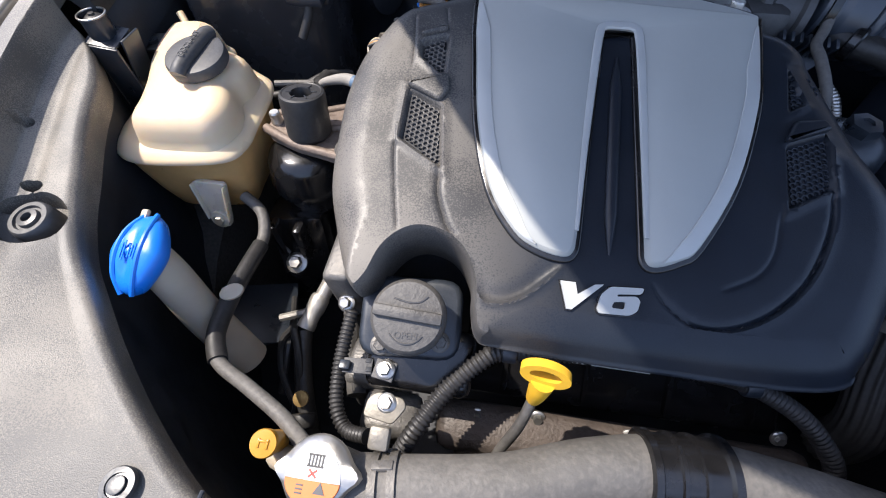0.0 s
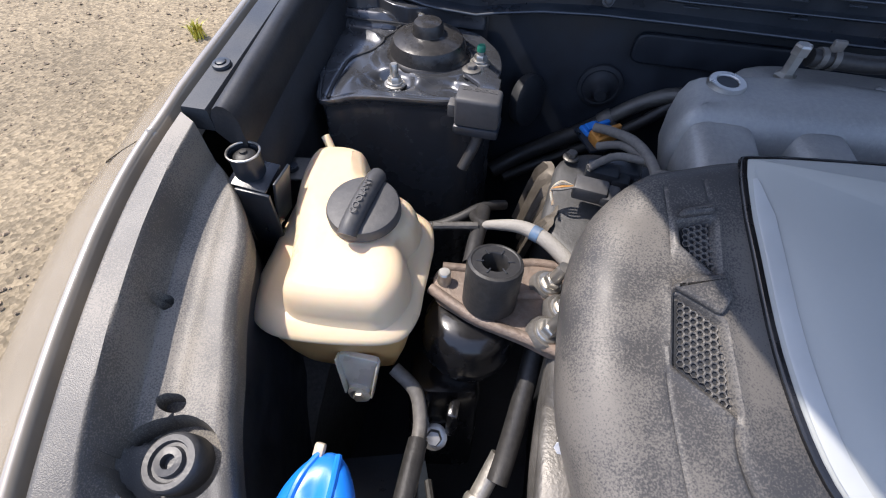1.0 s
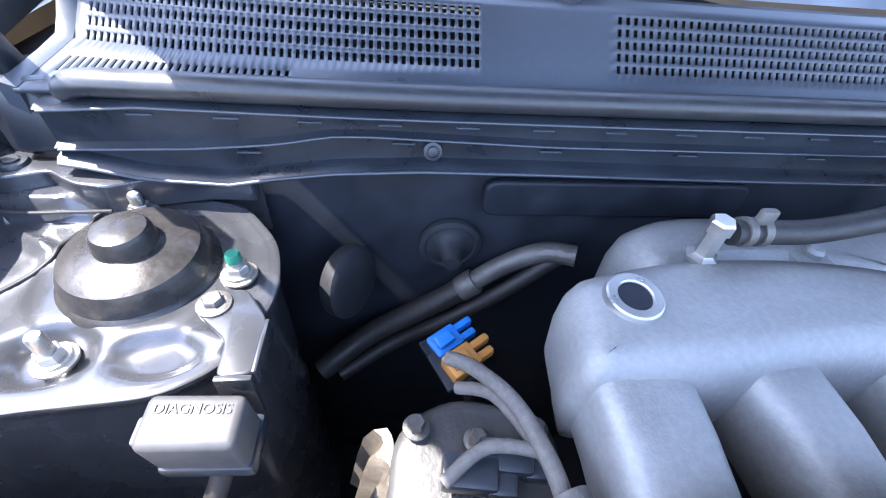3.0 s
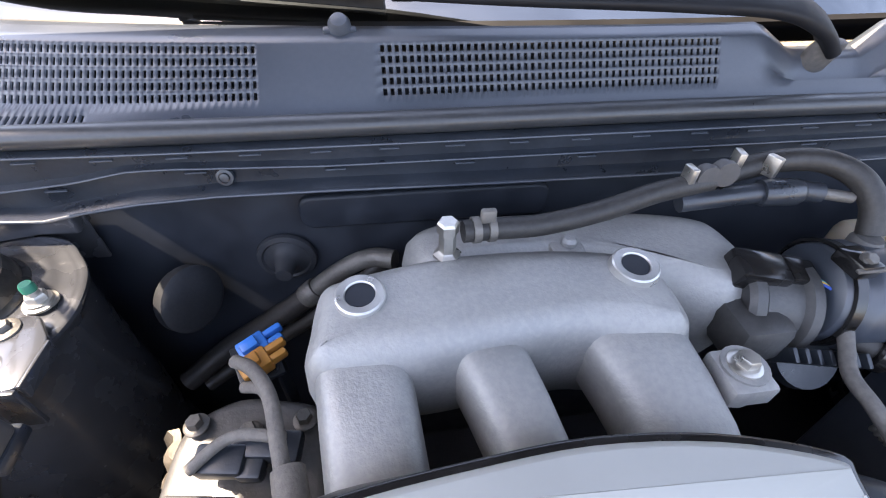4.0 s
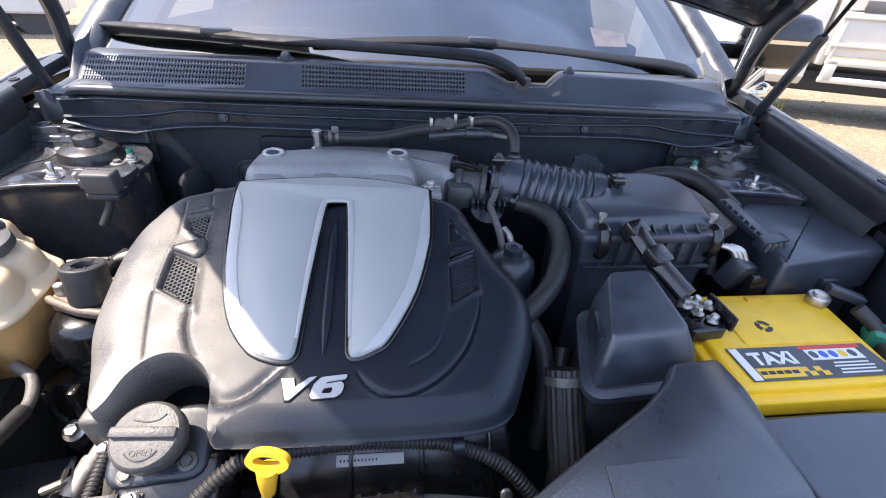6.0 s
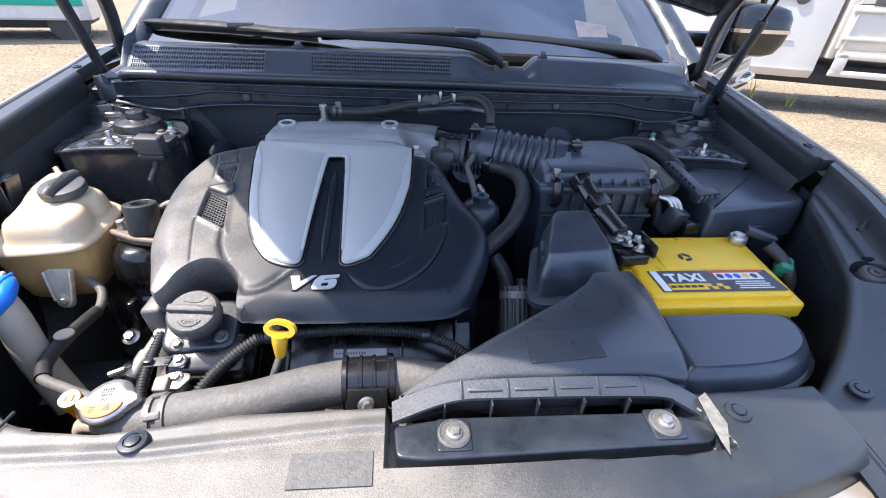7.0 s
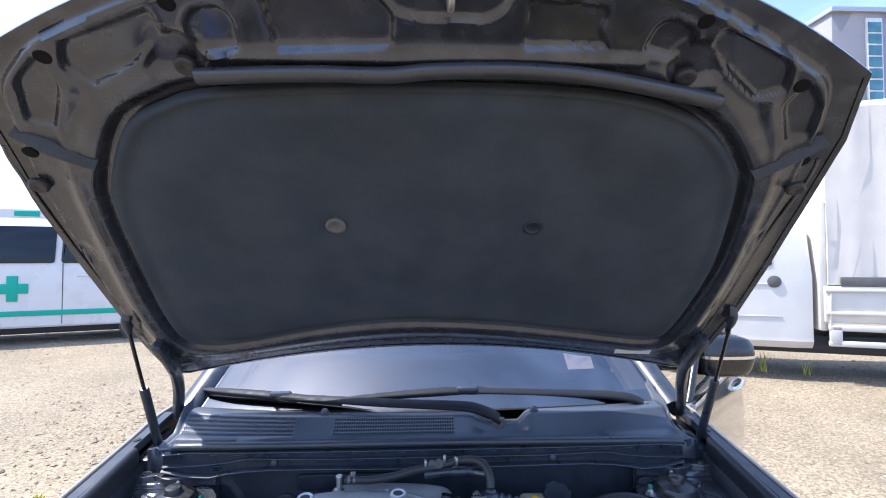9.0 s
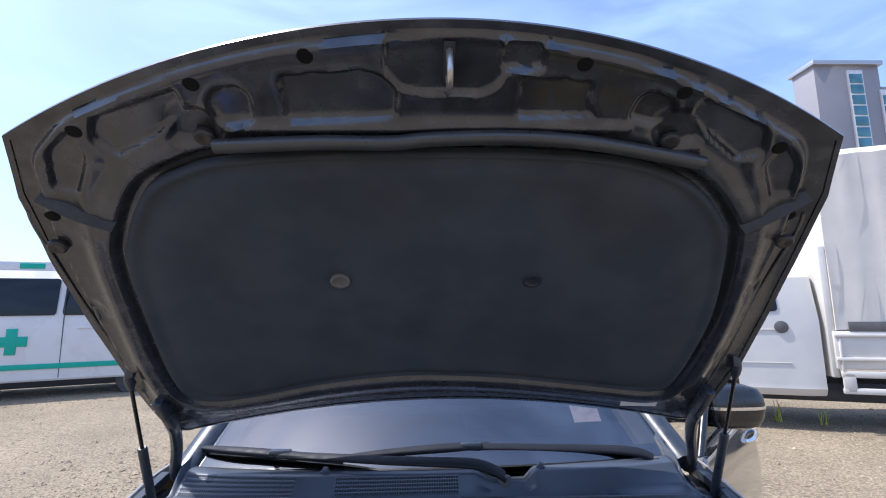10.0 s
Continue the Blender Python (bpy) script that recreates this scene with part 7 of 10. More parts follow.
for f, z in ((0.80, -0.011), (0.93, -0.008), (1.0, -0.002), (0.99, 0.002), (0.93, 0.006), (0.78, 0.0095), (0.5, 0.0115), (0.02, 0.012)):
    ring = []
    for a in np.linspace(0, 2 * math.pi, 65)[:-1]:
        c, d = math.cos(a), math.sin(a)
        u = 0.037 * math.copysign(abs(c) ** 1.25, c)
        w = 0.0285 * math.copysign(abs(d) ** 0.95, d) * (1 - 0.16 * abs(c) ** 2)
        ring.append(WC @ Vector((f * u, f * w, z - 0.004 * abs(c) ** 4)))
    rings.append(ring)
loft(bm, rings)
wcap = part("cap", bm, BLUE, wf, "bright blue lens-shaped flip cap", angle=60)
for d in (-0.012, 0.012):
    bm = BM()
    sweep(bm, [WC @ Vector(p) for p in ((-0.037, d * 0.55, -0.0005), (-0.020, d, 0.0085), (0, d * 1.12, 0.0115), (0.020, d, 0.0085), (0.037, d * 0.55, -0.0005))], 0.0024, 8, 5)
    part("cap_rib", bm, BLUE, wcap)
bm = BM()
for w, y in ((0.014, 0.006), (0.018, 0.003), (0.012, -0.003), (0.010, -0.006), (0.014, -0.009)):
    rbox(bm, (w, 0.0014, 0.0006), 0, WC @ pose(0, 0, 0, 0, 0, 0) @ pose(0, y, 0.0123))
part("moulded_print", bm, BLUE, wcap)
bm = BM()
rbox(bm, (0.010, 0.008, 0.005), 0.002, WC @ pose(0.037, 0.008, 0.000))
part("hinge_tab", bm, MILKY, wcap)

# ---- intake manifold ----
im = thing("intake_manifold", "dusty cast aluminium intake manifold with three runners", "manifold", (-0.18, -0.06, 0.80))
bm = BM()
body = [(-0.329, -0.098), (-0.333, -0.06), (-0.327, -0.028), (-0.30, -0.016), (-0.23, -0.004), (-0.15, -0.004), (-0.085, -0.014), (-0.062, -0.03), (-0.055, -0.062), (-0.060, -0.098),
        (-0.10, -0.100), (-0.14, -0.094), (-0.20, -0.098), (-0.26, -0.102)]
bo = ccw([p[:2] for p in smooth_line([(a, b, 0) for a, b in body], 5, True)])
crown = lambda x, y: 0.004 * math.cos((x + 0.19) * 9) - 0.10 * max(0, -0.062 - y)
rings = [[(x, y, z + crown(x, y)) for x, y in inset(bo, d)] for d, z in ((0.012, 0.820), (0.002, 0.850), (0.0, 0.880), (0.0015, 0.900), (0.006, 0.913), (0.014, 0.920), (0.020, 0.9228))]
dome(bm, rings, (-0.19, -0.052), lambda x, y: 0.9235 + crown(x, y))
part("plenum", bm, CAST, im, "pitted cast plenum", angle=60)


def runner(a0, a1, b0, b1, c0, c1):
    """A runner from the plenum forward and down: edges at its root, where it dips, and at its end."""
    bm = BM()
    rings = []
    for (l, r, y, z) in ((a0, a1, -0.070, 0.913), (a0 - 0.000, a1, -0.095, 0.911), (a0 * 0.5 + b0 * 0.5, a1 * 0.5 + b1 * 0.5, -0.125, 0.904), (b0, b1, -0.155, 0.893), (c0, c1, -0.20, 0.868), (c0, c1, -0.25, 0.82)):
        w, h = (r - l) / 2, 0.036
        cx = (l + r) / 2
        rings.append([(cx + w * math.copysign(abs(math.cos(t)) ** 0.55, math.cos(t)), y + 0.3 * h * (math.copysign(abs(math.sin(t)) ** 0.55, math.sin(t)) - 1) * -0.6,
                       z - h + h * math.copysign(abs(math.sin(t)) ** 0.55, math.sin(t))) for t in np.linspace(0, 2 * math.pi, 29)[:-1]])
    loft(bm, rings)
    part("runner", bm, CAST, im, angle=60)


runner(-0.329, -0.262, -0.322, -0.256, -0.318, -0.252)
runner(-0.236, -0.178, -0.214, -0.164, -0.205, -0.155)
runner(-0.138, -0.058, -0.118, -0.050, -0.105, -0.045)
bm = BM()
hump = [(-0.262, 0.035), (-0.24, 0.058), (-0.19, 0.068), (-0.10, 0.066), (-0.03, 0.058), (0.028, 0.040), (0.045, 0.005), (0.04, -0.045), (0.0, -0.062), (-0.06, -0.03), (-0.15, -0.01), (-0.24, -0.01)]
ho = ccw([p[:2] for p in smooth_line([(a, b, 0) for a, b in hump], 5, True)])
rings = [[(x, y, z - 0.03 * max(0, x)) for x, y in inset(ho, d)] for d, z in ((0.01, 0.80), (0.0, 0.84), (0.0, 0.870), (0.004, 0.890), (0.013, 0.903), (0.020, 0.9075))]
dome(bm, rings, (-0.11, 0.018), lambda x, y: 0.909 - 0.03 * max(0, x))
part("rear_chamber", bm, CAST, im, "cast rear chamber", angle=60)
for x, y, z in ((-0.294, -0.051, 0.921), (-0.089, -0.047, 0.9235)):
    bm = BM()
    lathe(bm, [(0.021, -0.004), (0.0185, 0.004), (0.0178, 0.0085), (0.0165, 0.0095), (0.0115, 0.0095), (0.0107, 0.0085), (0.0107, -0.002), (0.0005, -0.002)], 32, Matrix.Translation((x, y, z)) @ pose(0, 0, 0, 5, 0, 0))
    p = part("port_boss", bm, ALLOY, im, "round open boss", angle=30)
    # near-black disc fills the boss in place of a deep, shaded bore
    bm = BM()
    lathe(bm, [(0.0108, 0.0), (0.0105, 0.0012), (0.0005, 0.0012)], 24, Matrix.Translation((x, y, z + 0.0065)) @ pose(0, 0, 0, 5, 0, 0))
    part("port_hole", bm, BLACK, p)
bm = BM()
lathe(bm, [(0.0005, 0.0), (0.011, 0.0), (0.0115, 0.003), (0.008, 0.005), (0.0068, 0.006), (0.0068, 0.024), (0.0085, 0.025), (0.0085, 0.033), (0.007, 0.035), (0.0005, 0.035)], 6, Matrix.Translation((-0.227, -0.012, 0.922)))
part("pipe_union", bm, STEEL, im, "plated pipe union", angle=20)
bm = BM()
lathe(bm, [(0.007, 0), (0.007, 0.008), (0.0045, 0.011), (0.0005, 0.011)], 12, Matrix.Translation((-0.118, 0.005, 0.905)))
rbox(bm, (0.03, 0.02, 0.008), 0.003, Matrix.Translation((-0.12, 0.0, 0.905)))
part("stud", bm, CAST, im)
bm = BM()
lathe(bm, [(0.016, -0.03), (0.016, 0.0)], 20, Matrix.Translation((-0.035, -0.122, 0.902)))
rbox(bm, (0.034, 0.036, 0.02), 0.004, Matrix.Translation((-0.036, -0.124, 0.890)))
part("mount_lug", bm, CAST, im)
bm = BM()
hexbolt(bm, Matrix.Translation((-0.036, -0.122, 0.902)), 0.0075, 0.010)
part("bolt", bm, STEEL, im)

# ---- breather hoses ----
bh = thing("breather_hose", "black rubber breather hoses with valve and clips", "hose", (0.0, 0.01, 0.93))
bm = BM()
sweep(bm, [(-0.215, -0.010, 0.944), (-0.19, -0.008, 0.943), (-0.15, -0.006, 0.942), (-0.10, 0.000, 0.947), (-0.05, 0.008, 0.956), (-0.005, 0.012, 0.960)], 0.0088, 14, 8)
part("front_hose", bm, RUBBER, bh, angle=80)
bm = BM()
for z in (0.0, 0.012):
    lathe(bm, [(0.0092, z), (0.0104, z), (0.0104, z + 0.006), (0.0092, z + 0.006)], 20, along((-0.208, -0.009, 0.944), (-0.18, -0.007, 0.943)))
rbox(bm, (0.012, 0.006, 0.012), 0.002, Matrix.Translation((-0.196, -0.009, 0.957)))
part("hose_clip", bm, GREY_METAL, bh)
bm = BM()
sweep(bm, [(0.0, 0.020, 0.957), (0.03, 0.024, 0.962), (0.06, 0.022, 0.970), (0.090, 0.012, 0.974), (0.112, -0.006, 0.968), (0.121, -0.024, 0.952), (0.121, -0.036, 0.932)], 0.0098, 16, 8)
part("rear_hose", bm, RUBBER, bh, angle=80)
bm = BM()
sweep(bm, [(-0.03, 0.006, 0.945), (0.02, 0.002, 0.952), (0.06, 0.0, 0.955), (0.085, -0.006, 0.955)], 0.0085, 12, 6)
lathe(bm, [(0.0105, 0), (0.0115, 0.004), (0.0115, 0.03), (0.0095, 0.034)], 18, along((0.035, 0.0005, 0.954), (0.075, -0.003, 0.955)))
part("check_valve", bm, PLASTIC, bh, "grey plastic check valve")
bm = BM()
sweep(bm, [(0.078, -0.004, 0.955), (0.095, -0.009, 0.954), (0.110, -0.013, 0.953)], 0.0048, 10, 5)
part("valve_spigot", bm, GREY_METAL, bh)
for p in ((-0.012, 0.010, 0.966), (0.004, 0.012, 0.968)):
    bm = BM()
    lathe(bm, [(0.0105, -0.005), (0.0112, 0.0), (0.0105, 0.005)], 18, Matrix.Translation(p) @ pose(0, 0, 0, 80, 0, 0))
    part("round_clip", bm, CONN_GREY, bh)
for p, a in (((0.045, 0.012, 0.972), 20), ((0.018, 0.02, 0.974), -10), ((-0.028, 0.01, 0.968), 5)):
    bm = BM()
    rbox(bm, (0.006, 0.012, 0.018), 0.001, Matrix.Translation(p) @ pose(0, 0, 0, 0, 0, a))
    part("clip_ear", bm, STEEL, bh)
bm = BM()
lathe(bm, [(0.011, 0), (0.0125, 0.004), (0.0125, 0.018), (0.010, 0.022)], 18, Matrix.Translation((0.121, -0.038, 0.908)))
part("end_union", bm, PLASTIC_GREY, bh)

# ---- throttle body and intake duct ----
tb = thing("throttle_body", "grey alloy throttle body with black connector and wires", "throttle", (0.06, -0.05, 0.82))
TM = along((0.015, -0.040, 0.872), (0.105, -0.058, 0.868))
bm = BM()
lathe(bm, [(0.036, 0.0), (0.040, 0.004), (0.040, 0.012), (0.036, 0.016), (0.036, 0.045), (0.042, 0.048), (0.042, 0.056)], 32, TM)
rbox(bm, (0.05, 0.05, 0.045), 0.012, Matrix.Translation((0.02, -0.07, 0.868)))
part("body", bm, CAST_DARK, tb, "dull alloy throttle housing", angle=40)
bm = BM()
rbox(bm, (0.045, 0.03, 0.022), 0.004, Matrix.Translation((0.028, -0.042, 0.906)) @ pose(0, 0, 0, 10, 8, -10))
rbox(bm, (0.025, 0.024, 0.020), 0.003, Matrix.Translation((0.062, -0.048, 0.902)) @ pose(0, 0, 0, 10, 8, -10))
part("connector", bm, GLOSSY, tb, "black plug")
for k, mat in enumerate((BLUEPRINT, YELLOW, material("cyan wire", (0.1, 0.4, 0.5), 0.5, bump=0))):
    bm = BM()
    d = 0.003 * k
    sweep(bm, [(0.066, -0.058 + d, 0.905), (0.076, -0.066 + d, 0.905), (0.084, -0.078 + d, 0.897), (0.083, -0.09, 0.885)], 0.0013, 6, 6)
    part("wire", bm, mat, tb)
bm = BM()
sweep(bm, [(0.083, -0.088, 0.888), (0.076, -0.105, 0.878), (0.066, -0.125, 0.872), (0.066, -0.15, 0.868), (0.072, -0.18, 0.852), (0.076, -0.20, 0.83)], 0.0058, 10, 6)
part("wire_sleeve", bm, RUBBER_GREY, tb)
for k in range(7):
    bm = BM()
    rbox(bm, (0.004, 0.012, 0.05), 0.001, Matrix.Translation((0.040 + 0.009 * k, -0.088 - 0.002 * k, 0.85)) @ pose(0, 0, 0, 35, 0, 0))
    part("cover_rib", bm, PLASTIC, tb)
bm = BM()
lathe(bm, [(0.030, 0.0), (0.032, 0.006), (0.030, 0.014), (0.0005, 0.014)], 24, Matrix.Translation((0.070, -0.082, 0.842)) @ pose(0, 0, 0, 45, 0, 0))
part("motor_cap", bm, PLASTIC, tb, "ribbed black motor cover")
bm = BM()
corrugated(bm, [(0.088, -0.15, 0.84), (0.094, -0.17, 0.835), (0.095, -0.19, 0.825)], 0.006, 0.0040, 0.1, 12)
part("foil_sleeve", bm, STEEL, tb, "silver foil wire sleeve", angle=80)

idt = thing("intake_duct", "black ribbed rubber intake duct", "duct", (0.18, -0.07, 0.82))
AX = [Vector((0.078, -0.050, 0.884)), Vector((0.12, -0.058, 0.880)), Vector((0.19, -0.076, 0.870)), Vector((0.255, -0.095, 0.864)), Vector((0.292, -0.106, 0.862))]
bm = BM()
line = smooth_line(AX, 44)
P_, T_, N_ = frames_along(line)
rings = []
for k, (p, t, nn) in enumerate(zip(P_, T_, N_)):
    u = k / (len(P_) - 1)
    r = interp(u, [0, 0.04, 0.12, 0.16, 0.3, 0.7, 0.76, 0.9, 1.0], [0.040, 0.043, 0.043, 0.047, 0.050, 0.054, 0.055, 0.053, 0.051])
    if 0.28 < u < 0.72:
        ph = ((u - 0.28) / 0.44 * 8 + 0.5) % 1 - 0.5
        r += 0.0014 * math.cos(2 * math.pi * (ph - 0.5)) - 0.0030 * math.exp(-(ph / 0.15) ** 2)
    bn = t.cross(nn)
    rings.append([p + r * (math.cos(a) * nn + math.sin(a) * bn) for a in np.linspace(0, 2 * math.pi, 37)[:-1]])
loft(bm, rings)
part("bellows", bm, BOX, idt, "ribbed rubber bellows", angle=80)
for c0, c1 in ((0.03, 0.10), (0.84, 0.88), (0.91, 0.95)):
    a, b = line[int(c0 * (len(line) - 1))], line[int(c1 * (len(line) - 1))]
    r0 = 0.0435 if c0 < 0.5 else 0.0530
    L = (b - a).length
    bm = BM()
    lathe(bm, [(r0, 0), (r0 + 0.003, 0.0004), (r0 + 0.003, L - 0.0004), (r0, L)], 36, along(a, b), caps=False)
    m = a.lerp(b, 0.5)
    if c0 != 0.84:
        rbox(bm, (0.02, 0.026, 0.014), 0.003, Matrix.Translation(m + Vector((0, -0.012, r0 + 0.003))))
    part("band_clamp", bm, GLOSSY, idt, "black band clamp")
    if c0 != 0.84:
        bm = BM()
        hexbolt(bm, Matrix.Translation(m + Vector((0, -0.016, r0 + 0.009))) @ pose(0, 0, 0, 30, 0, 0), 0.005, 0.006, 1.2)
        rbox(bm, (0.034, 0.004, 0.003), 0.001, Matrix.Translation(m + Vector((0.004, -0.024, r0 + 0.006))))
        part("clamp_screw", bm, GREY_METAL, idt)
bm = BM()
sweep(bm, [(0.100, -0.088, 0.868), (0.120, -0.106, 0.866), (0.146, -0.122, 0.865), (0.163, -0.150, 0.863), (0.165, -0.19, 0.860), (0.158, -0.23, 0.855), (0.143, -0.268, 0.848), (0.125, -0.300, 0.838), (0.10, -0.325, 0.826), (0.07, -0.345, 0.81)], 0.0145, 18, 8)
part("branch_hose", bm, RUBBER, idt, "bent black branch hose", angle=80)
bm = BM()
lathe(bm, [(0.0178, 0), (0.0198, 0.002), (0.0198, 0.010), (0.0178, 0.012)], 22, along((0.112, -0.099, 0.867), (0.124, -0.109, 0.866)))
part("hose_clip", bm, GLOSSY, idt)

# ---- brake fluid reservoir, behind ----
bf = thing("brake_reservoir", "pale brake fluid reservoir with black cap", "reservoir", (0.26, 0.02, 0.82))
bm = BM()
rbox(bm, (0.07, 0.05, 0.05), 0.015, Matrix.Translation((0.235, 0.024, 0.855)), 3)
part("tank", bm, MILKY, bf)
bm = BM()
lathe(bm, [(0.008, 0.0), (0.009, 0.003), (0.007, 0.005), (0.0005, 0.005)], 22, Matrix.Translation((0.232, 0.004, 0.882)) @ pose(0, 0, 0, 35, 0, 0))
part("yellow_mark", bm, YELLOW, bf, "yellow round caution mark")
bm = BM()
prof = [(0.029, 0.0), (0.0315, 0.003), (0.0315, 0.010), (0.029, 0.013), (0.0005, 0.014)]
rings = [[Matrix.Translation((0.288, 0.012, 0.885)) @ pose(0, 0, 0, 25, 0, 0) @ Vector(((r + 0.002 * math.cos(8 * a)) * math.cos(a), (r + 0.002 * math.cos(8 * a)) * math.sin(a), z)) for a in np.linspace(0, 2 * math.pi, 65)[:-1]] for r, z in prof]
loft(bm, rings)
part("cap", bm, PLASTIC, bf, "lobed black cap")

# ---- air filter box ----
ab = thing("air_filter_box", "black plastic air filter box with ribbed lid and spring clips", "air filter box", (0.30, -0.16, 0.62))
LID = [(0.196, -0.222), (0.193, -0.160), (0.215, -0.150), (0.245, -0.148), (0.258, -0.120), (0.285, -0.070), (0.36, -0.062), (0.412, -0.085), (0.424, -0.130), (0.405, -0.222)]
lo = round_corners(LID, 0.014, 4)
ltop = lambda x, y: 0.900 + 0.10 * (y + 0.22) * (1 if y < -0.1 else 1)
bm = BM()
rings = [[(x, y, (ltop(x, y) if k > 1 else 0.872) - w) for x, y in inset(lo, d)] for k, (d, w) in enumerate(((-0.004, 0.012), (-0.002, 0.0), (0.0, 0.012), (0.003, 0.005), (0.009, 0.001), (0.016, 0.0)))]
loft(bm, rings)
lid = part("lid", bm, BOX, ab, "smooth black lid", angle=50)
bm = BM()
rbox(bm, (0.232, 0.024, 0.014), 0.004, Matrix.Translation((0.300, -0.232, 0.874)))
part("lid_rim", bm, BOX, ab)
for k in range(7):
    x = 0.228 + 0.0245 * k
    bm = BM()
    loft(bm, [[(x - 0.0014, -0.222, 0.881), (x + 0.0014, -0.222, 0.881), (x + 0.0014, -0.205, 0.899), (x - 0.0014, -0.205, 0.899)],
              [(x - 0.010 * 0.1, -0.238, 0.881), (x + 0.001, -0.238, 0.881), (x + 0.001, -0.2375, 0.882), (x - 0.001, -0.2375, 0.882)]])
    part("lid_rib", bm, BOX, lid)
bm = BM()
slab(bm, round_corners(rect(0.190, -0.235, 0.412, -0.075), 0.012), 0.62, 0.872, r=0.003, taper=-0.012)
bodyp = part("body", bm, BOX, ab)
for k in range(7):
    bm = BM()
    rbox(bm, (0.003, 0.010, 0.040), 0.001, Matrix.Translation((0.222 + 0.0255 * k, -0.238, 0.846)))
    part("body_rib", bm, BOX, bodyp)
bm = BM()
rbox(bm, (0.215, 0.012, 0.006), 0.002, Matrix.Translation((0.300, -0.240, 0.824)))
part("body_ledge", bm, PLASTIC, bodyp)
for x in (0.214, 0.396):
    c = new("spring_clip")
    c.parent, c.matrix_parent_inverse = ab, to_world(ab)
    tagged(c, "black spring clip with a steel screw")
    bm = BM()
    sweep(bm, [(x, -0.235, 0.893), (x, -0.246, 0.890), (x, -0.253, 0.876), (x, -0.252, 0.858), (x, -0.244, 0.846)], 0.0055, 10, 6, flat=1.6)
    part("strap", bm, GLOSSY, c)
    bm = BM()
    lathe(bm, [(0.004, 0), (0.004, 0.008), (0.0062, 0.009), (0.0062, 0.014), (0.0005, 0.015)], 14, Matrix.Translation((x + 0.002, -0.222, 0.893)))
    part("screw", bm, STEEL, c)
bm = BM()
sweep(bm, [(0.288, -0.050, 0.885), (0.33, -0.045, 0.888), (0.365, -0.055, 0.885)], 0.012, 12, 6)
part("rear_pipe", bm, PLASTIC, ab)

# ---- fuse box beside the battery ----
fb = thing("fuse_box", "black fuse box with a smooth stepped lid", "fuse box", (0.205, -0.40, 0.66))
lt = round_corners([(0.166, -0.338), (0.246, -0.326), (0.264, -0.442), (0.134, -0.450)], 0.014, 5)
lt2 = round_corners([(0.182, -0.334), (0.240, -0.330), (0.246, -0.426), (0.146, -0.436)], 0.012, 5)
ft = lambda x, y: 0.880 + 0.17 * (y + 0.33)
bm = BM()
rings = []
for k, (w, z) in enumerate(((0.0, 0.790), (0.0, -0.036), (0.10, -0.030), (0.80, -0.006), (0.90, -0.0022), (1.0, -0.0006))):
    rings.append([(p[0] + (q[0] - p[0]) * w, p[1] + (q[1] - p[1]) * w, z if k == 0 else ft(p[0], p[1] + (q[1] - p[1]) * w) + z) for p, q in zip(lt, lt2)])
dome(bm, rings, (0.214, -0.383), lambda x, y: ft(x, y), (0.93, 0.8, 0.5, 0.1))
part("lid", bm, BOX, fb, "smooth black lid", angle=50)
bm = BM()
rings = [[(x, y, z + 0.12 * (y + 0.38)) for x, y in inset(lt, d)] for d, z in ((-0.006, 0.790), (-0.013, 0.791), (-0.013, 0.800), (-0.006, 0.803))]
loft(bm, rings)
part("rim", bm, BOX, fb, angle=40)
bm = BM()
slab(bm, inset(lt, -0.004), 0.66, 0.795, r=0.002)
part("base", bm, DARK, fb)
bm = BM()
rbox(bm, (0.008, 0.05, 0.03), 0.002, Matrix.Translation((0.150, -0.40, 0.835)) @ pose(0, 0, 0, 0, 0, -14))
part("side_rib", bm, PLASTIC, fb)

# ---- battery ----
bat = thing("car_battery", "bright yellow car battery with a printed label", "battery", (0.395, -0.41, 0.65))
BO = [(0.284, -0.488), (0.526, -0.486), (0.552, -0.300), (0.303, -0.304)]
bm = BM()
slab(bm, round_corners(BO, 0.006), 0.65, 0.807, r=0.002)
part("case", bm, YELLOW, bat)
bm = BM()
slab(bm, round_corners(inset(ccw(BO), -0.005), 0.008), 0.786, 0.808, r=0.004)
part("lid_rim", bm, YELLOW, bat, angle=50)
bm = BM()
slab(bm, round_corners([(0.293, -0.480), (0.518, -0.478), (0.542, -0.308), (0.311, -0.312)], 0.010), 0.80, 0.8175, r=0.005)
lidp = part("lid", bm, YELLOW, bat, "moulded yellow lid", angle=50)
bm = BM()
slab(bm, round_corners([(0.350, -0.412), (0.512, -0.412), (0.522, -0.325), (0.356, -0.325)], 0.006), 0.815, 0.8192, r=0.0015)
part("cell_strip", bm, YELLOW, lidp)
bm = BM()
rbox(bm, (0.03, 0.010, 0.003), 0.001, Matrix.Translation((0.432, -0.322, 0.8190)))
part("finger_notch", bm, material("shaded yellow", (0.62, 0.33, 0.01), 0.5, bump=0), lidp)
LB = Matrix.Translation((0.316, -0.471, 0.8186)) @ pose(0, 0, 0, 0, 0, 0.6) @ Matrix.Diagonal((1.12, 1.25, 1, 1))
bm = BM()
plate(bm, rect(0, 0, 0.176, 0.042), LB, 0.0008)
lab = part("label", bm, LABEL_GREY, lidp, "grey label with white lettering")
bm = BM()
plate(bm, rect(0.002, 0.001, 0.012, 0.041), LB @ pose(0, 0, 0.0008), 0.0004)
part("label_stripe", bm, WHITE, lab)
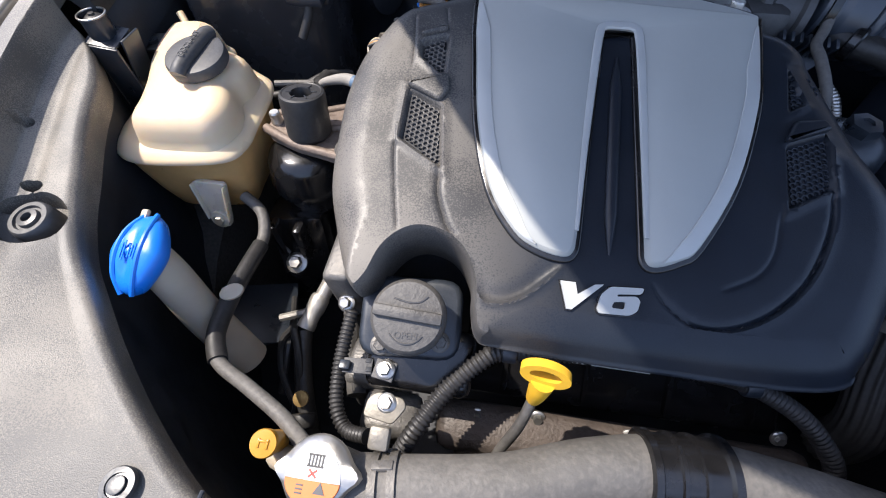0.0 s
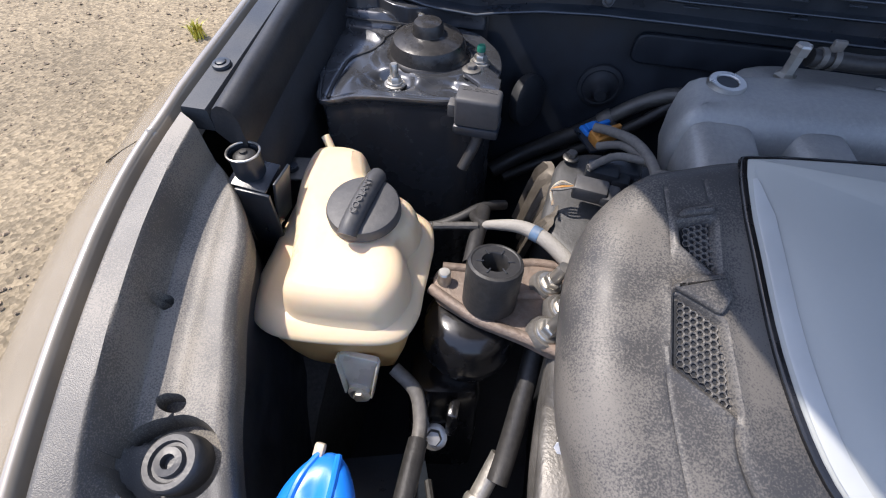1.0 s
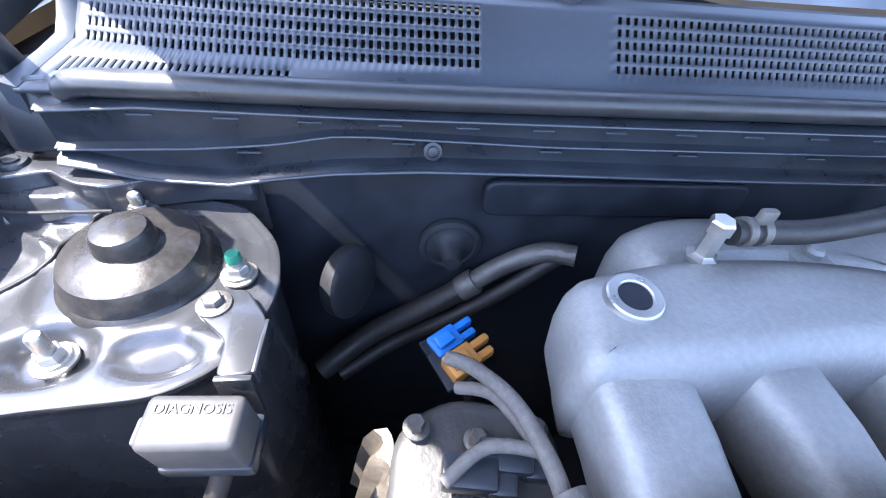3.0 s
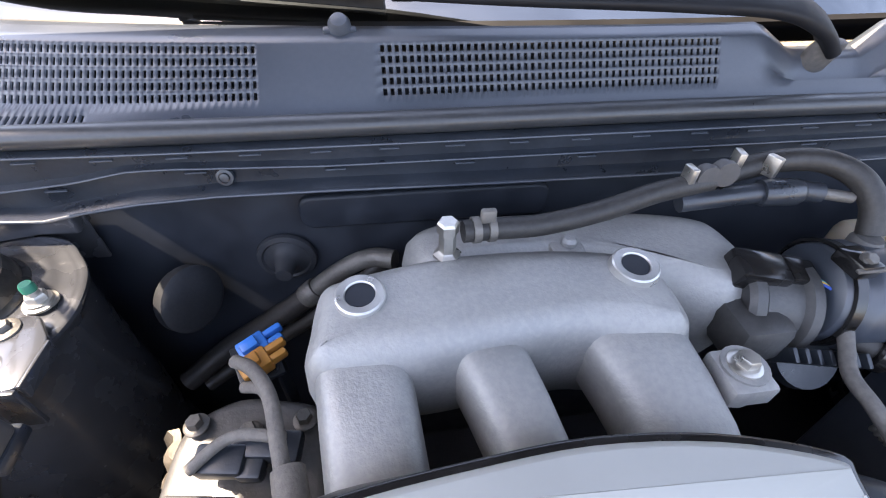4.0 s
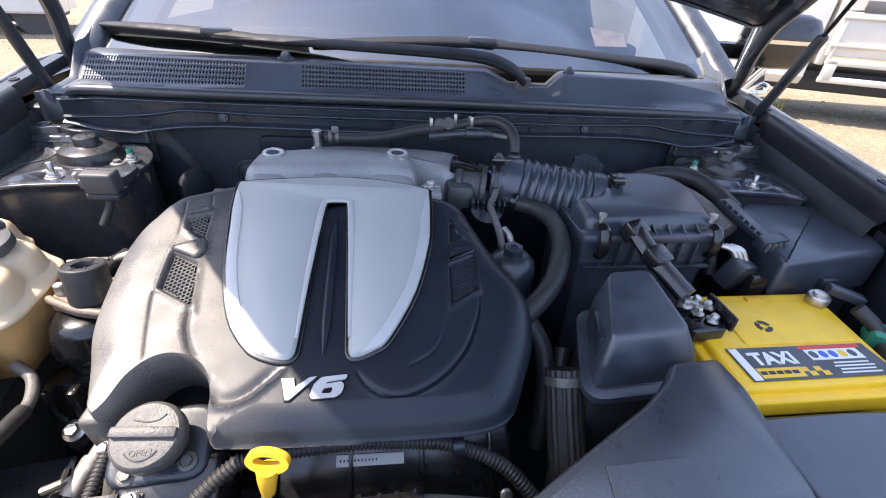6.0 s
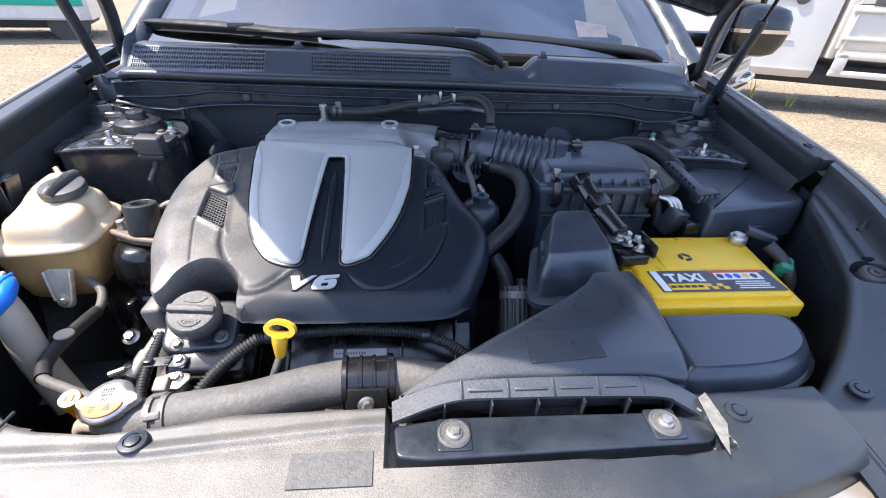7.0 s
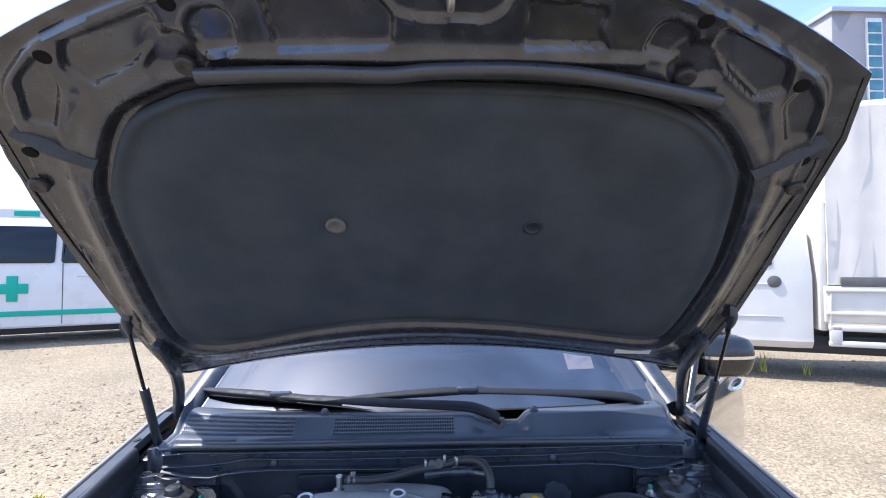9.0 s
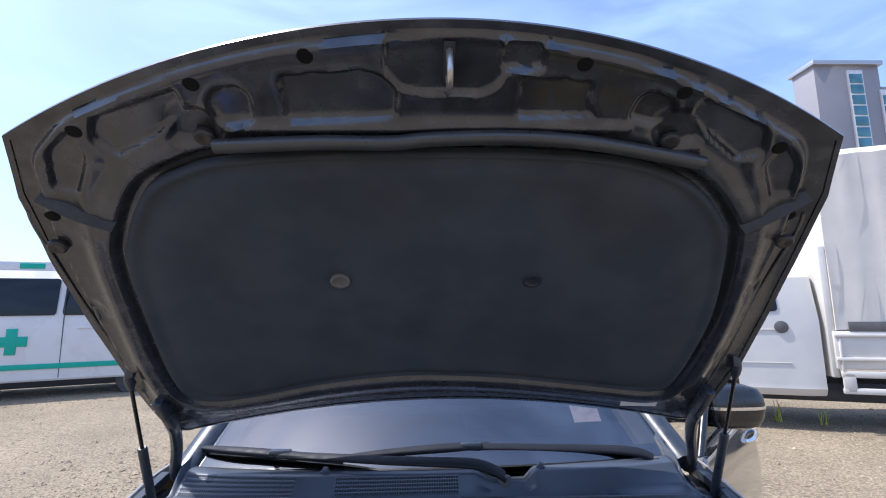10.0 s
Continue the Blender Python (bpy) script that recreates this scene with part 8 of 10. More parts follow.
text_mesh("label_word", "TAXI", 0.0215, 0.0003, LB @ Matrix.Translation((0.019, 0.0195, 0.0012)), WHITE, lab, "bold white word TAXI", 0.0, 0.0008, 1.12)
bm = BM()
plate(bm, rect(0.014, 0.003, 0.066, 0.015), LB @ pose(0, 0, 0.0008), 0.0003)
part("label_band", bm, YELLOW, lab)
bm = BM()
for k in range(5):
    rbox(bm, (0.0075, 0.004, 0.0004), 0, LB @ pose(0.019 + 0.0095 * k, 0.009, 0.0013))
part("print_bars", bm, BLACKPRINT, lab)
bm = BM()
for k in range(4):
    for j in range(2):
        if (k + j) % 2:
            rbox(bm, (0.008, 0.0055, 0.0004), 0, LB @ pose(0.068 + 0.008 * k + 0.002 * j, 0.006 + 0.0055 * j, 0.0012))
part("chequer", bm, YELLOW, lab)
bm = BM()
plate(bm, rect(0.092, 0.022, 0.160, 0.036), LB @ pose(0, 0, 0.0008), 0.0003)
part("warning_panel", bm, WHITE, lab)
bm = BM()
plate(bm, rect(0.088, 0.0365, 0.168, 0.041), LB @ pose(0, 0, 0.0008), 0.0003)
part("warning_band", bm, RED, lab)
for k, mat in enumerate((LABEL_GREY, BLUEPRINT, BLUEPRINT, YELLOW, LABEL_GREY)):
    bm = BM()
    lathe(bm, [(0.0048, 0), (0.0046, 0.0004), (0.0005, 0.0004)], 16, LB @ pose(0.099 + 0.0125 * k, 0.029, 0.0012))
    part("warning_symbol", bm, mat, lab)
bm = BM()
for k in range(4):
    rbox(bm, (0.05 - 0.006 * (k % 2), 0.0016, 0.0004), 0, LB @ pose(0.135, 0.005 + 0.0042 * k, 0.0011))
part("print_lines", bm, WHITE, lab)
bm = BM()
for k in range(3):
    slab(bm, [(0.011 * math.cos(a), 0.011 * math.sin(a)) for a in np.linspace(2.09 * k + 0.15, 2.09 * k + 1.8, 8)] + [(0.005 * math.cos(a), 0.005 * math.sin(a)) for a in np.linspace(2.09 * k + 1.8, 2.09 * k + 0.15, 8)],
         0, 0.0006, r=0.0001, n=1, M=Matrix.Translation((0.400, -0.380, 0.8196)))
part("round_mark", bm, BLACKPRINT, lidp)
# terminals
bm = BM()
lathe(bm, [(0.012, -0.014), (0.012, 0.006), (0.0095, 0.008), (0.009, 0.016), (0.0005, 0.017)], 20, Matrix.Translation((0.521, -0.334, 0.822)))
lathe(bm, [(0.0135, 0.0), (0.0145, 0.003), (0.0145, 0.012), (0.0135, 0.014)], 20, Matrix.Translation((0.521, -0.334, 0.820)))
part("negative_terminal", bm, STEEL, bat, "dull lead terminal and clamp")
cb = thing("battery_cable", "black battery cable clamp with a green sleeve", "cable", (0.54, -0.38, 0.80))
bm = BM()
rbox(bm, (0.05, 0.018, 0.014), 0.003, Matrix.Translation((0.556, -0.338, 0.838)) @ pose(0, 0, 0, 0, 12, -25))
part("clamp", bm, PLASTIC, cb)
bm = BM()
sweep(bm, [(0.555, -0.362, 0.832), (0.572, -0.385, 0.815), (0.582, -0.405, 0.785), (0.590, -0.40, 0.72)], 0.010, 12, 6)
part("cable", bm, RUBBER, cb)
bm = BM()
rbox(bm, (0.022, 0.030, 0.028), 0.006, Matrix.Translation((0.575, -0.388, 0.805)) @ pose(0, 0, 0, 20, 10, -30))
part("sleeve", bm, GREEN, cb, "dark green sleeve")
pt = thing("positive_terminal", "black fused terminal holder with corroded bolts", "terminal", (0.31, -0.36, 0.82))
bm = BM()
slab(bm, round_corners([(0.278, -0.402), (0.330, -0.398), (0.334, -0.345), (0.296, -0.318), (0.272, -0.335)], 0.008), 0.815, 0.834, r=0.003)
rbox(bm, (0.006, 0.055, 0.022), 0.002, Matrix.Translation((0.333, -0.372, 0.840)))
part("tray", bm, GLOSSY, pt)
bm = BM()
sweep(bm, [(0.292, -0.352, 0.852), (0.276, -0.318, 0.868), (0.262, -0.285, 0.884), (0.254, -0.262, 0.896), (0.250, -0.245, 0.895)], 0.0125, 12, 6, flat=1.35)
rbox(bm, (0.034, 0.030, 0.024), 0.005, Matrix.Translation((0.268, -0.300, 0.880)) @ pose(0, 0, 0, 24, 0, 22))
rbox(bm, (0.036, 0.026, 0.028), 0.006, Matrix.Translation((0.252, -0.255, 0.897)) @ pose(0, 0, 0, 30, 0, 22))
part("hinged_cover", bm, GLOSSY, pt, "black hinged cover, open")
for k, (x, y, z) in enumerate(((0.300, -0.372, 0.838), (0.314, -0.384, 0.836), (0.306, -0.352, 0.842), (0.322, -0.360, 0.838), (0.288, -0.360, 0.842))):
    bm = BM()
    hexbolt(bm, Matrix.Translation((x, y, z)) @ pose(0, 0, 0, 15 * (k % 3) - 10, 12 * (k % 2), 20 * k), 0.0055, 0.010)
    rbox(bm, (0.018, 0.008, 0.003), 0.001, Matrix.Translation((x, y, z)) @ pose(0, 0, 0, 0, 10, 37 * k))
    part("bolt", bm, STEEL, pt)

# ---- relay box and looms at the far side ----
rb = thing("relay_box", "large black relay box with a sloping lid", "relay box", (0.60, -0.19, 0.66))
rl = round_corners([(0.486, -0.292), (0.690, -0.268), (0.712, -0.215), (0.700, -0.105), (0.572, -0.088), (0.535, -0.115)], 0.012)
rt = lambda x, y: 0.866 + 0.02 * (x - 0.6)
bm = BM()
rings = [[(x, y, (z if k == 0 else rt(x, y) + z)) for x, y in inset(rl, d)] for k, (d, z) in enumerate(((0.0, 0.80), (0.0, -0.010), (0.003, -0.003), (0.009, 0.0)))]
loft(bm, rings)
part("lid", bm, BOX, rb, "smooth black lid", angle=50)
bm = BM()
slab(bm, inset(rl, 0.006), 0.66, 0.80, r=0.002)
rbox(bm, (0.03, 0.012, 0.025), 0.003, Matrix.Translation((0.59, -0.285, 0.815)))
part("base", bm, PLASTIC, rb)
ml = thing("main_loom", "thick taped wiring loom with a black ladder clip", "cable", (0.47, -0.12, 0.78))
bm = BM()
sweep(bm, [(0.36, 0.03, 0.84), (0.40, 0.0, 0.875), (0.44, -0.025, 0.893), (0.475, -0.06, 0.897), (0.495, -0.11, 0.885), (0.50, -0.15, 0.875)], 0.0155, 14, 8)
part("trunk", bm, RUBBER, ml, angle=80)
bm = BM()
sweep(bm, [(0.37, -0.01, 0.82), (0.41, -0.04, 0.86), (0.44, -0.08, 0.872), (0.46, -0.13, 0.865), (0.475, -0.18, 0.85)], 0.019, 14, 8)
part("branch", bm, TAPE, ml, angle=80)
bm = BM()
sweep(bm, [(0.43, 0.0, 0.83), (0.45, -0.05, 0.845), (0.44, -0.12, 0.84), (0.445, -0.19, 0.825), (0.44, -0.22, 0.79)], 0.009, 10, 6)
part("thin_branch", bm, RUBBER, ml, angle=80)
lc = Matrix.Translation((0.492, -0.205, 0.874)) @ pose(0, 0, 0, 14, 0, 12)
bm = BM()
rbox(bm, (0.030, 0.10, 0.012), 0.003, lc @ pose(0, 0.02, 0))
for k in range(7):
    rbox(bm, (0.003, 0.008, 0.006), 0.001, lc @ pose(-0.012, -0.02 + 0.013 * k, 0.008))
rbox(bm, (0.052, 0.020, 0.022), 0.003, lc @ pose(0.004, -0.035, 0.0))
part("ladder_clip", bm, PLASTIC, ml)
for k in range(4):
    bm = BM()
    rbox(bm, (0.0035, 0.006, 0.016), 0.001, lc @ pose(-0.014 + 0.012 * k, -0.046, 0.0))
    part("clip_tooth", bm, PLASTIC_GREY, ml)
cn = thing("wire_connector", "black multi-plug with foil-wrapped wires", "connector", (0.43, -0.26, 0.80))
bm = BM()
rbox(bm, (0.035, 0.03, 0.05), 0.004, Matrix.Translation((0.440, -0.262, 0.825)) @ pose(0, 0, 0, 15, 10, 20))
part("plug", bm, PLASTIC, cn)
for k in range(3):
    bm = BM()
    sweep(bm, [(0.41 + 0.008 * k, -0.245, 0.865), (0.425 + 0.008 * k, -0.255, 0.862), (0.435 + 0.008 * k, -0.262, 0.845)], 0.0042, 8, 5)
    part("foil_wire", bm, STEEL, cn)
bm = BM()
rbox(bm, (0.03, 0.02, 0.10), 0.004, Matrix.Translation((0.47, -0.275, 0.78)))
part("plug_body", bm, GLOSSY, cn)

# ---- resonator in front of the battery ----
rs = thing("intake_resonator", "smooth rounded black intake resonator box", "resonator", (0.38, -0.57, 0.66))
ro = [(0.2770, -0.5035), (0.30, -0.500), (0.36, -0.499), (0.42, -0.499), (0.460, -0.500), (0.480, -0.505), (0.491, -0.520), (0.490, -0.545), (0.472, -0.576), (0.445, -0.598), (0.411, -0.613),
      (0.375, -0.620), (0.335, -0.6225), (0.29, -0.6225), (0.270, -0.618), (0.2665, -0.604), (0.2685, -0.57), (0.2715, -0.53)]
ro = ccw([p[:2] for p in smooth_line([(*p, 0) for p in ro], 5, True)])
bm = BM()
rings = [[(x, y, z) for x, y in inset(ro, d)] for d, z in ((-0.002, 0.785), (0.0, 0.790), (0.003, 0.7965), (0.008, 0.8035), (0.015, 0.8080))]
dome(bm, rings, (0.375, -0.56), lambda x, y: 0.8105 + 0.003 * math.cos((x - 0.375) * 11), (0.97, 0.92, 0.8, 0.6, 0.4, 0.05))
part("shell", bm, BOX, rs, angle=60)
bm = BM()
rings = [[(x, y, z) for x, y in inset(ro, d)] for d, z in ((0.01, 0.66), (-0.003, 0.775), (-0.008, 0.777), (-0.008, 0.783), (-0.002, 0.785))]
loft(bm, rings)
part("seam_flange", bm, GLOSSY, rs, angle=40)

# ---- intake snorkel over the radiator ----
sn = thing("intake_snorkel", "wedge-shaped black intake snorkel with a slotted mouth", "snorkel", (0.10, -0.62, 0.72))
so_ = round_corners([(0.200, -0.468), (0.258, -0.463), (0.268, -0.505), (0.270, -0.600), (0.262, -0.634), (0.225, -0.628), (0.05, -0.624), (-0.015, -0.630), (-0.070, -0.646), (-0.066, -0.634), (-0.03, -0.610), (0.05, -0.565), (0.15, -0.513), (0.187, -0.487)], 0.008, 3)
stp = lambda x, y: 0.826 + 0.03 * min(1, max(0, (y + 0.63) / 0.15)) * (1 if x > 0.1 else max(0, (x + 0.05) / 0.15)) - 0.012 * max(0, (-0.0 - x) / 0.07)
bm = BM()
rings = [[(x, y, (z if k == 0 else stp(x, y) + z)) for x, y in inset(so_, d)] for k, (d, z) in enumerate(((0.0, 0.775), (0.0, -0.008), (0.002, -0.003), (0.006, 0.0)))]
loft(bm, rings)
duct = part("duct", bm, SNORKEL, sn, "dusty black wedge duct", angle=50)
bm = BM()
plate(bm, [(-0.042, 0.020), (0.038, 0.023), (0.045, -0.017), (-0.045, -0.023)], Matrix.Translation((0.127, -0.589, 0.8346)) @ pose(0, 0, 0, 11.3, 0, 0), 0.0010)
part("blank_plate", bm, SNORKEL, duct, "blank raised label area")
# brow, mouth and lip
bm = BM()
brow = [(-0.073, -0.648, 0.818), (-0.020, -0.634, 0.826), (0.05, -0.630, 0.828), (0.20, -0.632, 0.828), (0.235, -0.640, 0.824), (0.268, -0.655, 0.812)]
browf = [(-0.072, -0.668, 0.812), (-0.012, -0.650, 0.818), (0.05, -0.648, 0.819), (0.205, -0.652, 0.819), (0.236, -0.660, 0.815), (0.262, -0.678, 0.806)]
a_, b_ = smooth_line(brow, 4), smooth_line(browf, 4)
rings = [[p, q, q + Vector((0, 0.001, -0.005)), p + Vector((0, 0.002, -0.006))] for p, q in zip(a_, b_)]
loft(bm, rings)
# same duct plastic, coloured paler on the left where sun falls
brp = part("brow", bm, SNORKEL, sn, "ribbed black brow, painted paler towards its sunlit left", angle=30)
for k in range(5):
    x = 0.0 + 0.05 * k
    bm = BM()
    rbox(bm, (0.002, 0.019, 0.0025), 0.0006, Matrix.Translation((x, -0.640, 0.8245)) @ pose(0, 0, 0, 26, 0, 0))
    part("brow_rib", bm, PLASTIC, brp)
    if k < 4:
        bm = BM()
        rbox(bm, (0.036, 0.0035, 0.002), 0.0008, Matrix.Translation((x + 0.025, -0.641, 0.8243)) @ pose(0, 0, 0, 26, 0, 0))
        part("brow_groove", bm, SNORKEL, brp)
for k in range(6):
    bm = BM()
    rbox(bm, (0.0018, 0.018, 0.024), 0.0005, Matrix.Translation((-0.018 + 0.05 * k, -0.647, 0.805)))
    part("mouth_vane", bm, PLASTIC, sn)
bm = BM()
rbox(bm, (0.30, 0.004, 0.028), 0.001, Matrix.Translation((0.10, -0.640, 0.806)))
part("mouth_back", bm, DARK, sn)
bm = BM()
lip = round_corners([(-0.071, -0.668), (-0.012, -0.660), (0.205, -0.662), (0.262, -0.676), (0.262, -0.692), (0.250, -0.700), (0.10, -0.703), (-0.04, -0.706), (-0.068, -0.702)], 0.006, 3)
slab(bm, lip, 0.780, 0.8060, r=0.003)
lipp = part("lip", bm, PLASTIC, sn, "black lip panel", angle=50)
for x, y in ((-0.011, -0.681), (0.211, -0.678)):
    bm = BM()
    slab(bm, round_corners(rect(x - 0.017, y - 0.018, x + 0.017, y + 0.018), 0.004), 0.8045, 0.8080, r=0.001)
    part("bolt_pad", bm, PLASTIC, lipp)
    bm = BM()
    lathe(bm, [(0.0165, 0), (0.0165, 0.0015), (0.0145, 0.003), (0.0135, 0.002), (0.009, 0.002)], 28, Matrix.Translation((x, y, 0.8080)))
    part("washer", bm, PLASTIC_GREY, lipp, "grey round washer")
    bm = BM()
    hexbolt(bm, Matrix.Translation((x, y, 0.8100)) @ pose(0, 0, 0, 0, 0, 12), 0.0062, 0.007, 1.4)
    part("bolt", bm, STEEL, lipp)

# ---- lower hose beside the fuse box, power steering pot ----
lh = thing("lower_intake_hose", "black lengthwise ribbed hose with a steel worm clamp", "hose", (0.12, -0.43, 0.60))
HOSE_LINE = smooth_line([(0.1132, -0.4096, 0.7852), (0.113, -0.418, 0.775), (0.112, -0.449, 0.7365), (0.111, -0.488, 0.69), (0.111, -0.492, 0.64)], 8)
bm = BM()
rings = []
for p, t, nn in zip(*frames_along(HOSE_LINE)):
    bn = t.cross(nn)
    rings.append([p + (0.0224 + 0.0009 * math.cos(18 * a)) * (math.cos(a) * nn + math.sin(a) * bn) for a in np.linspace(0, 2 * math.pi, 109)[:-1]])
loft(bm, rings)
part("hose", bm, RUBBER, lh, angle=80)
bm = BM()
lathe(bm, [(0.0224 + 0.0015, -0.005), (0.0224 + 0.0024, -0.005), (0.0224 + 0.0024, 0.006), (0.0224 + 0.0015, 0.006)], 28, along((0.113, -0.418, 0.775), (0.112, -0.449, 0.7365)))
rbox(bm, (0.016, 0.008, 0.008), 0.002, Matrix.Translation((0.1414, -0.418, 0.777)) @ pose(0, 0, 0, 0, 0, 15))
part("worm_clamp", bm, GREY_METAL, lh, "dull steel worm clamp")
bm = BM()
sweep(bm, [(0.10, -0.30, 0.77), (0.12, -0.33, 0.74), (0.115, -0.38, 0.70), (0.10, -0.42, 0.64)], 0.014, 12, 6)
sweep(bm, [(0.15, -0.33, 0.74), (0.14, -0.37, 0.70), (0.15, -0.42, 0.66)], 0.012, 12, 6)
part("side_branch", bm, RUBBER, lh, angle=80)
ps = thing("fluid_pot", "black round fluid pot with a hexagonal cap", "reservoir", (0.076, -0.25, 0.78))
bm = BM()
lathe(bm, [(0.036, -0.07), (0.037, -0.03), (0.034, -0.014), (0.026, -0.005), (0.016, -0.001)], 30, Matrix.Translation((0.076, -0.252, 0.858)))
part("pot", bm, PLASTIC, ps, angle=60)
bm = BM()
lathe(bm, [(0.0155, -0.002), (0.016, 0.004), (0.0145, 0.010), (0.006, 0.011), (0.0055, 0.008), (0.0005, 0.008)], 6, Matrix.Translation((0.076, -0.252, 0.858)) @ pose(0, 0, 0, 5, 0, 15))
part("cap", bm, PLASTIC, ps, angle=20)

# ---- strut towers ----


def strut_tower(f, shift):
    """The pressed strut tower with its dome, cap and three studs. f: 1 for the one drawn here, -1 mirrored."""
    q = lambda x, y, z=0.0: Vector((f * x + shift, y, z))
    t = thing("strut_tower", "dark glossy pressed steel strut tower with black dome cap", "strut tower", q(-0.61, 0, 0.5))
    base = [(-0.708, -0.110), (-0.692, -0.105), (-0.674, -0.094), (-0.644, -0.088), (-0.614, -0.085), (-0.578, -0.081), (-0.557, -0.072), (-0.541, -0.057), (-0.529, -0.032), (-0.524, 0.0),
            (-0.530, 0.035), (-0.545, 0.06), (-0.57, 0.084), (-0.62, 0.094), (-0.68, 0.096), (-0.755, 0.09), (-0.748, 0.06), (-0.736, -0.015), (-0.731, -0.045), (-0.718, -0.09)]
    o = ccw([p[:2] for p in smooth_line([(*q(x, y).xy, 0) for x, y in base], 6, True)])
    seam = smooth_line([(-0.700, -0.109, 0), (-0.705, -0.07, 0), (-0.706, -0.022, 0), (-0.694, -0.002, 0), (-0.678, 0.020, 0), (-0.677, 0.041, 0), (-0.663, 0.077, 0), (-0.655, 0.10, 0)], 6)
    DOME_AT = (-0.615, 0.013)

    def swell(u, y):
        """Pressings of the top: seat ring, stud pits, ribs and the overlapping outer sheet."""
        h = 0.0
        d = math.hypot(u - DOME_AT[0], y - DOME_AT[1])
        h += 0.0035 / (1 + math.exp(min(40, (d - 0.066) / 0.0022)))
        for a, b, rx, ry, deep in ((-0.642, -0.054, 0.024, 0.019, 0.0075), (-0.655, -0.056, 0.020, 0.018, 0.004)):
            e = ((u - a) / rx) ** 2 + ((y - b) / ry) ** 2
            h -= deep / (1 + math.exp(min(40, (e - 1) * 6)))
        e = ((u + 0.582) / 0.024) ** 2 + ((y + 0.056) / 0.014) ** 2
        h -= 0.0055 / (1 + math.exp(min(40, (e - 1) * 5)))
        v = (u + 0.553) * 0.94 - (y + 0.046) * 0.34
        w = (u + 0.553) * 0.34 + (y + 0.046) * 0.94
        h += 0.004 * math.exp(-(v / 0.016) ** 4 - (w / 0.006) ** 2)
        v = (u + 0.696) * 0.885 - (y - 0.037) * 0.466
        w = (u + 0.696) * 0.466 + (y - 0.037) * 0.885
        h += 0.007 * math.exp(-(v / 0.020) ** 4 - (w / 0.0065) ** 2)
        h += 0.004 * math.exp(-((u + 0.688) / 0.012) ** 2 - ((y + 0.070) / 0.022) ** 2)
        near = min(seam, key=lambda p: (p.x - u) ** 2 + (p.y - y) ** 2)
        h += 0.0022 / (1 + math.exp(max(-40, min(40, (u - near.x) / 0.0012))))
        h += 0.016 * min(1, max(0, (y - 0.060) / 0.010)) * min(1, max(0, (-0.66 - u) / 0.02))
        return h

    top = lambda x, y: 0.8845 + 0.05 * max(0, y)
    bm = BM()
    rings = [[(x, y, (z if k < 2 else top(x, y) + z)) for x, y in inset(o, d)] for k, (d, z) in enumerate(((-0.010, 0.45), (0.002, 0.80), (0.003, -0.020), (0.0015, -0.010), (-0.0015, -0.0065), (-0.0025, -0.0035), (-0.002, -0.0010), (0.0, 0.0), (0.0025, -0.0005)))]
    skin = lambda x, y: top(x, y) + swell((x - shift) / f, y)
    dome(bm, rings, (f * -0.625 + shift, -0.005), skin, [1 - 0.0235 * k for k in range(1, 42)] + [0.01])
    part("tower", bm, TOWER, t, "dark painted tower pressing", angle=40)
    bm = BM()
    sweep(bm, [q(p.x, p.y, top(0, p.y) + swell(p.x + 0.0006, p.y) + 0.0006) for p in seam[:-2]], 0.0013, 8, 1, flat=1.5, smooth=False)
    part("sheet_seam", bm, DARK, t, "dark sealed sheet seam")
    bm = BM()
    sweep(bm, [q(*p) for p in ((-0.785, 0.064, 0.903), (-0.748, 0.062, 0.902), (-0.717, 0.059, 0.900), (-0.68, 0.062, 0.899), (-0.655, 0.066, 0.897))], 0.0012, 8, 6, flat=1.5)
    part("sheet_seam", bm, DARK, t)
    bm = BM()
    lathe(bm, [(0.0525, -0.004), (0.0515, 0.002), (0.0495, 0.0045), (0.0475, 0.006), (0.0462, 0.0135), (0.0425, 0.0210), (0.034, 0.0250), (0.0215, 0.0268), (0.0195, 0.0276), (0.0188, 0.030), (0.0182, 0.0365),
               (0.0162, 0.0402), (0.011, 0.0420), (0.0005, 0.0425)], 48, Matrix.Translation(q(*DOME_AT, 0.887)) @ pose(0, 0, 0, 3, 0, 0))
    part("dome_cap", bm, DOME, t, "greyed black moulded dome cap", angle=35)
    for k, (x, y, z) in enumerate(((-0.549, 0.007, 0.002), (-0.639, -0.056, -0.004), (-0.638, 0.072, 0.001))):
        M = Matrix.Translation(q(x, y, top(0, y) + z))
        bm = BM()
        lathe(bm, [(0.0125, 0), (0.0125, 0.002), (0.009, 0.003)], 20, M)
        hexbolt(bm, M @ pose(0, 0, 0.002, 0, 0, 20 * k), 0.0078, 0.009, 1.3)
        lathe(bm, [(0.0048, 0.008), (0.0048, 0.019 + (0.005 if k == 1 else 0)), (0.0038, 0.0205 + (0.005 if k == 1 else 0)), (0.0005, 0.0205 + (0.005 if k == 1 else 0))], 14, M)
        s = part("stud_nut", bm, STEEL, t, "plated stud and nut")
        if k == 0:
            bm = BM()
            lathe(bm, [(0.0052, 0.015), (0.0052, 0.020), (0.0042, 0.0222), (0.0005, 0.0222)], 14, M)
            part("paint_dab", bm, GREEN, s, "green paint mark")
